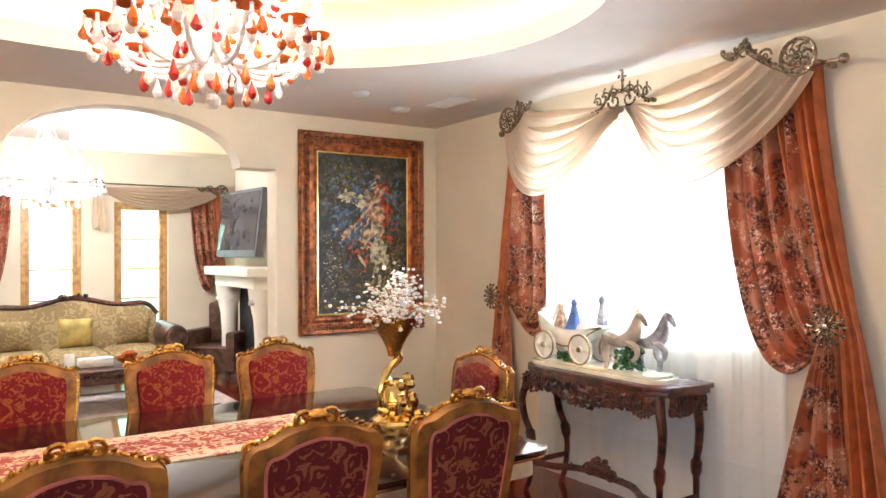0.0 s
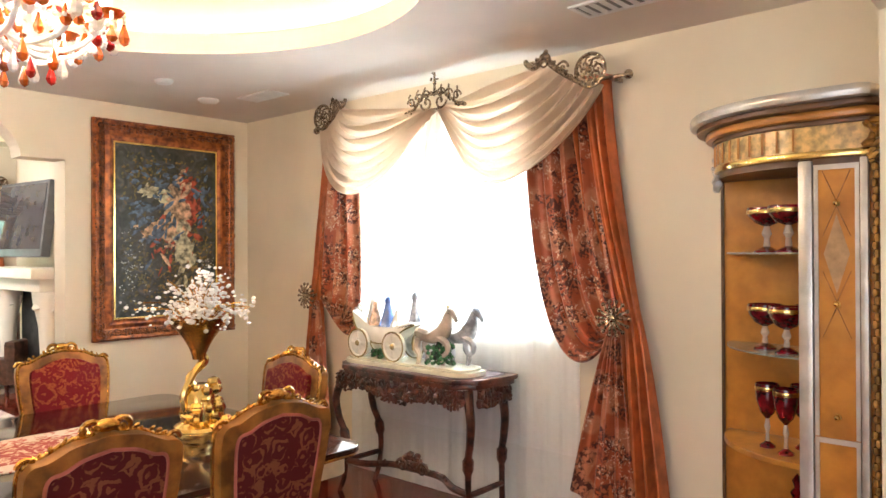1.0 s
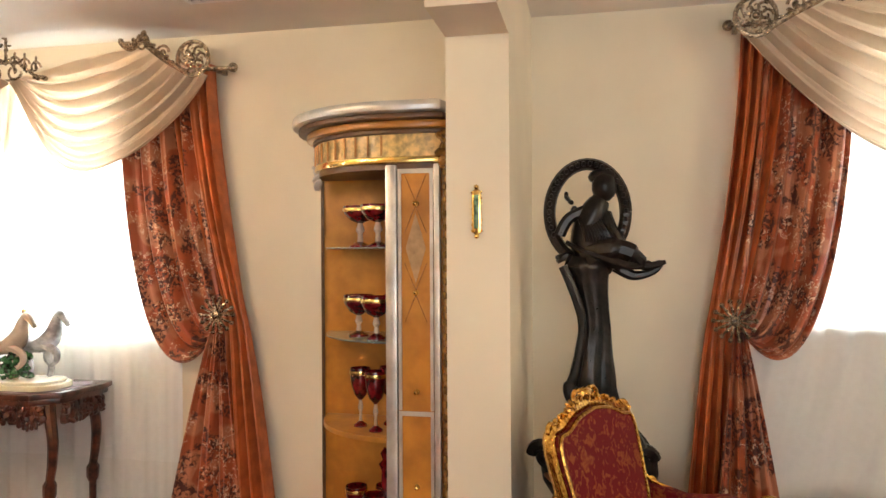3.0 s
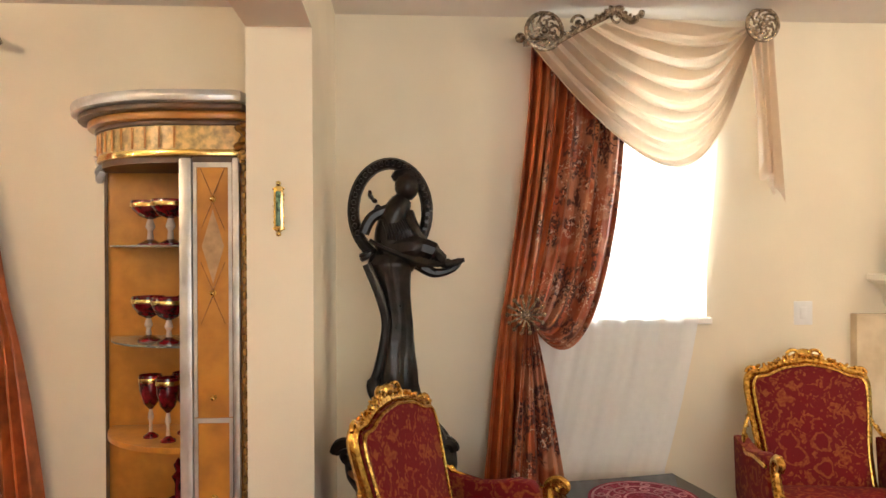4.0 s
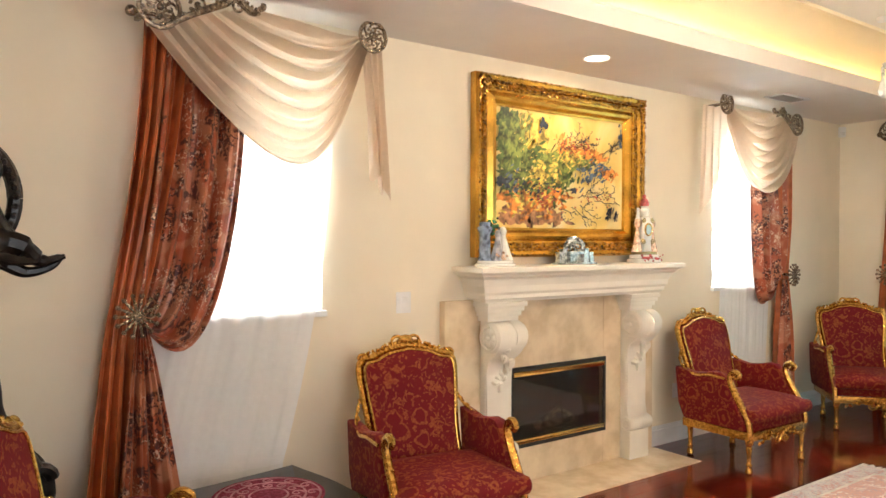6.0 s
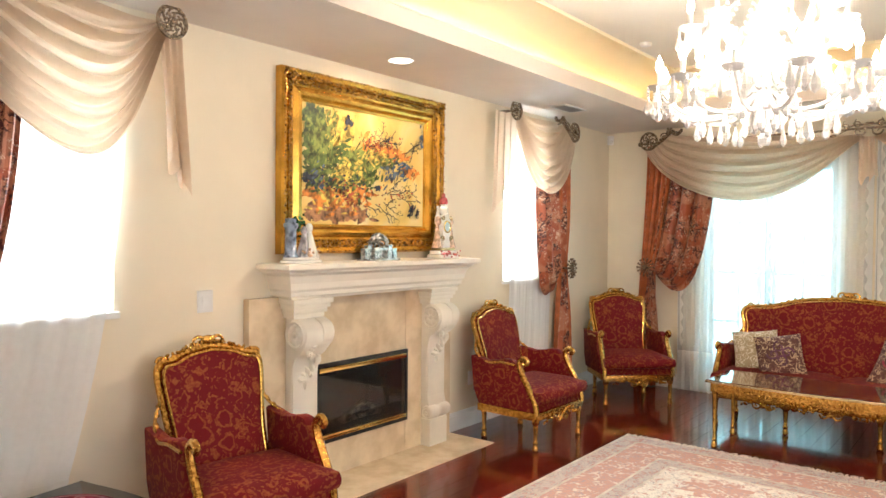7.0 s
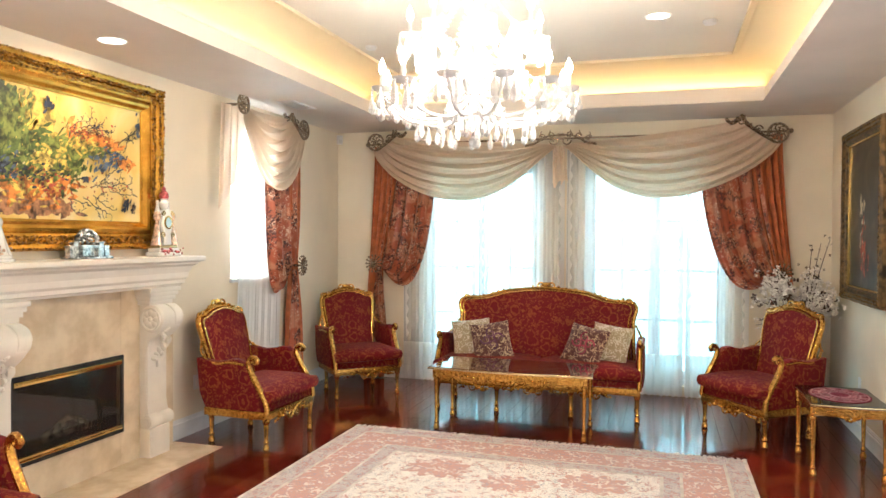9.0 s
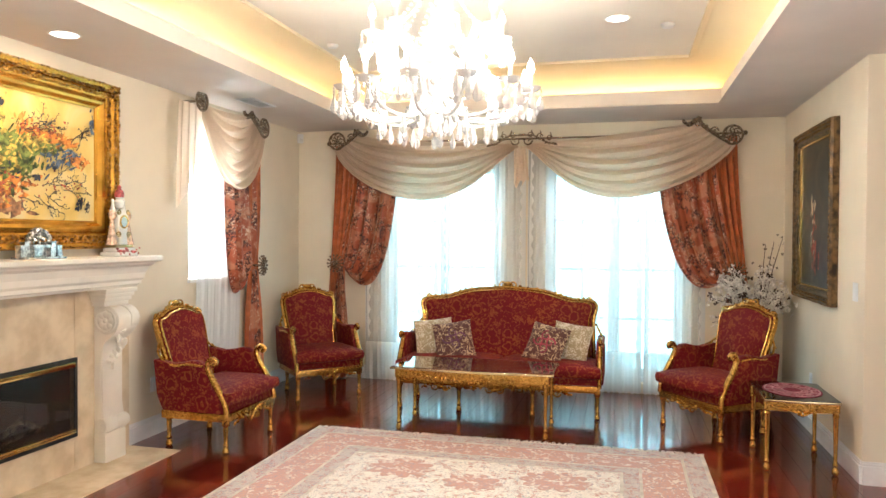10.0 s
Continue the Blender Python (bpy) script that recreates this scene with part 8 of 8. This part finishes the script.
# flowers in the far corner
fl = thing("flower_arrangement", pose(1.18, 7.06, 0), "tall vase of white blossom branches in the corner", "flowers")
part("vase", lathe([(0.09, 0.0), (0.11, 0.02), (0.15, 0.25), (0.16, 0.42), (0.10, 0.58), (0.07, 0.66), (0.09, 0.70), (0.075, 0.70), (0.06, 0.66)], 24, None, False), BRONZE, fl)
rnd = random.Random(21)
PETAL = material("white_petals", (0.90, 0.82, 0.74), 0.6, vary=0.15, scale=40)
TWIG = material("brown_twigs", (0.07, 0.035, 0.02), 0.7, vary=0.3)
tw, pt, lf = bmesh.new(), bmesh.new(), bmesh.new()
for i in range(32):
    tall = i < 3
    a = rnd.uniform(0, 6.28)
    e = Vector((rnd.uniform(-0.42, 0.2), rnd.uniform(-0.35, 0.15), rnd.uniform(0.32, 0.62)))
    if tall:
        e = Vector((0.02 + 0.07 * i, -0.2, 0.85 + 0.03 * i))
    elif i % 4 == 0:
        e.z -= 0.2
        e.x *= 1.1
    c = curve([(0, 0, 0.66), e * 0.5 + Vector((0, 0, 0.74)), e + Vector((0, 0, 0.66))], 6)
    tube(c, [0.006 - 0.0003 * k for k in range(len(c))], 5, tw)
    for k in range(34 if not tall else 9):
        p = c[rnd.randrange(5, len(c))] + Vector((rnd.gauss(0, 0.032), rnd.gauss(0, 0.032), rnd.gauss(0, 0.03)))
        own = bmesh.new()
        for q in range(4):
            t = q * math.pi / 2 + rnd.random()
            v = [own.verts.new(x) for x in ((0, 0, 0), (0.022 * math.cos(t - 0.55), 0.022 * math.sin(t - 0.55), 0.008), (0.034 * math.cos(t), 0.034 * math.sin(t), 0.014), (0.022 * math.cos(t + 0.55), 0.022 * math.sin(t + 0.55), 0.008))]
            own.faces.new(v)
        add(lf if (tall or rnd.random() < 0.12) else pt, own, Matrix.Translation(p) @ Euler((rnd.uniform(0, 6), rnd.uniform(0, 6), 0)).to_matrix().to_4x4() @ Matrix.Scale(0.45 if tall else 0.9, 4))
part("branch_spray", tw, TWIG, fl)
tagged(part("petals", pt, PETAL, fl, "white and blush petals", smooth=False), kind="stuff")
tagged(part("buds", lf, TWIG, fl, smooth=False), kind="stuff")

# ---- family room beyond the arch ----
FY = -10.5
structure("wall_family_far", add(add(box(-4.2, -2.35, FY - 0.2, FY, 0, 3.1), box(-1.65, -1.25, FY - 0.2, FY, 0, 2.32)), add(box(-0.55, -0.15, FY - 0.2, FY, 0, 2.32), add(box(0.55, 3.0, FY - 0.2, FY, 0, 3.1), box(-2.35, 0.55, FY - 0.2, FY, 2.32, 3.1)))), PLASTER, "white wall with three window doors in the family room", "wall")
structure("wall_family_side", box(-3.5, -3.3, FY, YD - 0.2, 0, 3.1), PLASTER, "cream wall of the family room", "wall")
structure("wall_family_right", box(2.8, 3.0, FY, YD - 0.2, 0, 3.1), PLASTER, "cream wall of the family room", "wall")
structure("ceiling_family", box(-4.0, 3.0, FY, YD - 0.2, 3.1, 3.2), CEILING, "pale ceiling of the family room", "ceiling")
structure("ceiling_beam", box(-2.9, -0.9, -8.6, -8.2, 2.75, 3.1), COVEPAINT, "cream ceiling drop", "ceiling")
structure("backdrop_family", sheet(lambda u, v: (-5 + 9 * u, FY - 1.5, -0.4 + 4 * v), 1, 1), glow("pale_green_garden", (0.55, 0.95, 0.85), 1.1), "washed out pale green garden", "backdrop")
for i, x in enumerate((-2.35, -1.25, -0.15)):
    window("window_%d" % (6 + i), pose(0, FY, 0, 0, 0, 180) @ Matrix.Translation((0, 0, 0)), -x - 0.70, -x, 0.05, 2.32, 0.1, 1, 5, "oak window door with thin bars, daylight behind", FRAMEOAK)
FMAT = pose(0, FY, 0, 0, 0, 180)
drape(FMAT, 3.0, (3.05, 1.3), 2.62, (2.85, 1.05), 1, "rust and brocade drape in the family room", tail=0.1)
drape(FMAT, 0.05, (0.0, 1.3), 0.45, (0.2, 1.05), -1, "rust and brocade drape in the family room", tail=0.1)
swag(FMAT, (3.0, 2.45), (2.75, 2.55), (1.42, 2.5), (2.2, 2.2), "pale swag over the family room windows", (1.36, 1.33, 1.48, 1.53, 2.5, 2.0, 1.9))
scroll_bracket(FMAT, (3.05, 2.5), (2.75, 2.54), "ornate pewter curtain bracket")
rosette(FMAT, 1.42, 2.52, "round pewter rosette holding a swag")
rod(FMAT, 0.0, 3.1, 2.55, "dark metal curtain rod in the family room")
TAN = damask("tan_upholstery", (0.27, 0.19, 0.09), (0.38, 0.29, 0.15), 0.12, 0.8)
LEATHER = material("brown_leather", (0.10, 0.045, 0.028), 0.35, vary=0.3, scale=12, bump=0.2)
fs = thing("sofa", pose(-1.02, -9.25, 0, 0, 0, 180), "tan patterned sofa with brown leather scroll arms", "sofa")
part("base", box(-0.95, 0.95, -0.42, 0.4, 0.12, 0.34, 0.03), LEATHER, fs)
for k in (-1, 0, 1):
    part("seat_cushion", cushion(k * 0.6 - 0.295, k * 0.6 + 0.295, -0.46, 0.2, 0.34, 0.5, 0.03), TAN, fs)
part("backrest", plate([(-0.92, 0.34), (-0.95, 0.85), (-0.8, 0.97), (-0.45, 0.98), (0, 1.06), (0.45, 0.98), (0.8, 0.97), (0.95, 0.85), (0.92, 0.34)], 0.18, 0.38, bevel=0.04), TAN, fs)
bm = tube(curve([(-0.95, 0.2, 0.86), (-0.8, 0.2, 1.0), (-0.45, 0.2, 1.0), (0, 0.2, 1.09), (0.45, 0.2, 1.0), (0.8, 0.2, 1.0), (0.95, 0.2, 0.86)], 6), 0.03, 8)
leafwork(bm, [(x / 10 * 0.16, 0.17, 1.1) for x in range(-10, 11)], 0.03, 0.03, 1)
part("top_rail", bm, DARKWOOD, fs)
for s in (-1, 1):
    bm = box(s * 1.0 - 0.08, s * 1.0 + 0.08, -0.42, 0.36, 0.12, 0.55, 0.03)
    add(bm, lathe([(0.13, -0.44), (0.14, -0.42), (0.14, 0.36)], 18), Matrix.Translation((s * 1.03, 0, 0.62)) @ Matrix.Rotation(radians(-90), 4, "X"))
    scroll(bm, (s * 1.03, -0.44, 0.62), 0.12, 1.8, 0.018, (s, 0, 0), (0, 0, 1), 6)
    part("arm", bm, LEATHER, fs, "brown leather scroll arm")
    for y in (-0.36, 0.34):
        part("leg", turned_leg(s * 0.85, y, 0.12), DARKWOOD, fs)
for x, mt, lab in ((-0.62, TAN, "tan cushion on the family room sofa"), (0.0, material("ochre_cloth", (0.50, 0.38, 0.12), 0.8, vary=0.15), "ochre cushion on the family room sofa"), (0.62, TAN, "tan cushion with a grey band")):
    p = pillow(pose(-1.02 - x, -9.18, 0.70, 18, 0, 180), mt, lab, None)
ft = thing("low_table", pose(-1.2, -8.1, 0), "dark carved coffee table with a tiled rug below", "table")
part("top", flat_slab(rounded(0.6, 0.4, 0.08), 0.42, 0.46, 0.01), DARKWOOD, ft)
bm = bmesh.new()
leafwork(bm, [(x / 30 * 0.52, 0.36, 0.40 - 0.03 * math.cos(x / 10)) for x in range(-30, 31)], 0.025, 0.03, 1, (0, 1, 0))
part("apron", bm, DARKWOOD, ft)
for sx in (-1, 1):
    for sy in (-1, 1):
        part("leg", turned_leg(sx * 0.5, sy * 0.3, 0.42, 0.03), DARKWOOD, ft)
tagged(part("fruit_bowl", add(lathe([(0.05, 0), (0.12, 0.05), (0.14, 0.08), (0.12, 0.08), (0.0, 0.04)], 16, None, False), ball((0, 0, 0.1), 0.06, None, (1.4, 1.2, 0.8))), AMBERDROP, m=Matrix.Translation((-1.38, -8.0, 0.46))), "bowl of oranges on the coffee table", "fruit bowl")
tagged(part("white_dish", box(-0.17, 0.17, -0.1, 0.1, 0, 0.1, 0.03), PORC, m=Matrix.Translation((-1.05, -8.0, 0.46))), "white covered dish on the coffee table", "dish")
tagged(part("glass_stack", lathe([(0.05, 0), (0.05, 0.13), (0.045, 0.15)], 12), PORC, m=Matrix.Translation((-0.82, -8.0, 0.46))), "stack of white cups on the coffee table", "cups")
tagged(part("area_rug", box(-2.4, 0.4, -9.0, -6.6, 0, 0.012, 0.003), RUGGREY), "pale patterned rug in the family room", "rug")
# fireplace and screen at the side wall
structure("chimney_breast", box(-3.3, -3.0, -9.5, -7.7, 0, 3.1), PLASTER, "cream chimney breast in the family room", "wall")
ff = thing("fireplace", pose(-3.0, -8.6, 0, 0, 0, 90), "white carved fireplace in the family room", "fireplace")
part("mantel_shelf", box(-0.85, 0.85, -0.45, 0, 1.34, 1.45, 0.02), LIMESTONE, ff)
part("frieze", box(-0.75, 0.75, -0.34, 0, 1.2, 1.34, 0.02), LIMESTONE, ff)
for s in (-1, 1):
    bm = lathe([(0.14, 0), (0.14, 0.06), (0.09, 0.1), (0.085, 0.6), (0.10, 0.85), (0.15, 1.1), (0.16, 1.2)], 18)
    leafwork(bm, [(0.12 * math.cos(i), 0.12 * math.sin(i), 1.0 + 0.01 * i) for i in range(16)], 0.04, 0.02, 3)
    part("column", bm, LIMESTONE, ff, m=Matrix.Translation((s * 0.62, -0.2, 0)))
part("back_wall", box(-0.6, 0.6, -0.06, 0, 0, 1.2), SOOT, ff)
tv = thing("television", pose(-2.76, -8.55, 1.96, -7, 0, 96), "large flat television mounted over the fireplace, tilted", "television")
part("housing", box(-0.56, 0.56, -0.05, 0.05, -0.40, 0.42, 0.012), material("grey_plastic", (0.10, 0.10, 0.11), 0.4, vary=0.1), tv)
part("screen", box(-0.52, 0.52, -0.056, -0.05, -0.32, 0.38), material("reflecting_screen", (0.05, 0.05, 0.06), 0.04, vary=0.05), tv, "dark reflecting screen")
part("wall_arm", box(-0.05, 0.05, 0.05, 0.3, -0.05, 0.05, 0.01), SOOT, tv)
fc = thing("armchair", pose(-2.75, -9.4, 0, 0, 0, 130), "brown leather armchair in the family room", "armchair")
part("base", box(-0.36, 0.36, -0.36, 0.36, 0.12, 0.42, 0.04), LEATHER, fc)
part("backrest", box(-0.34, 0.34, 0.22, 0.38, 0.42, 0.95, 0.05), LEATHER, fc)
for s in (-1, 1):
    part("arm", box(s * 0.36 - 0.07, s * 0.36 + 0.07, -0.36, 0.34, 0.12, 0.62, 0.05), LEATHER, fc)
    for y in (-0.3, 0.3):
        part("leg", turned_leg(s * 0.3, y, 0.12), DARKWOOD, fc)

# ---- floor boards, the nearest stretch of the living room ----
def boards():
    rnd = random.Random(9)
    meshes = {}
    base = bpy.data.objects["floor"]
    w = 0.125
    n = 0
    x = XL + 0.002
    while x < XR - 0.01 and n < 300:
        y = 2.0 + rnd.uniform(-0.9, 0)
        while y < YF and n < 300:
            l = rnd.choice((0.9, 1.2, 1.5, 1.8))
            y1 = min(y + l, YF)
            key = round(y1 - y, 2)
            if y1 - y > 0.05:
                if key not in meshes:
                    bm = box(0, w - 0.002, 0, key - 0.002, -0.014, 0.0)
                    me = bpy.data.meshes.new("plank")
                    bm.to_mesh(me)
                    bm.free()
                    me.materials.append(FLOORWOOD)
                    meshes[key] = me
                ob = new("plank", meshes[key])
                ob.parent = base
                ob.location = (x, y, 0)
                n += 1
            y = y1
        x += w


boards()
rest = bmesh.new()
box(-4.0, 3.0, -12, 1.0, -0.014, -0.001, bm=rest)
box(XR, 3.0, 1.0, 5.0, -0.014, -0.001, bm=rest)
box(-3.6, XR, 1.0, 2.05, -0.014, -0.003, bm=rest)
tagged(part("far_boards", rest, FLOORWOOD, bpy.data.objects["floor"], smooth=False), kind="stuff")
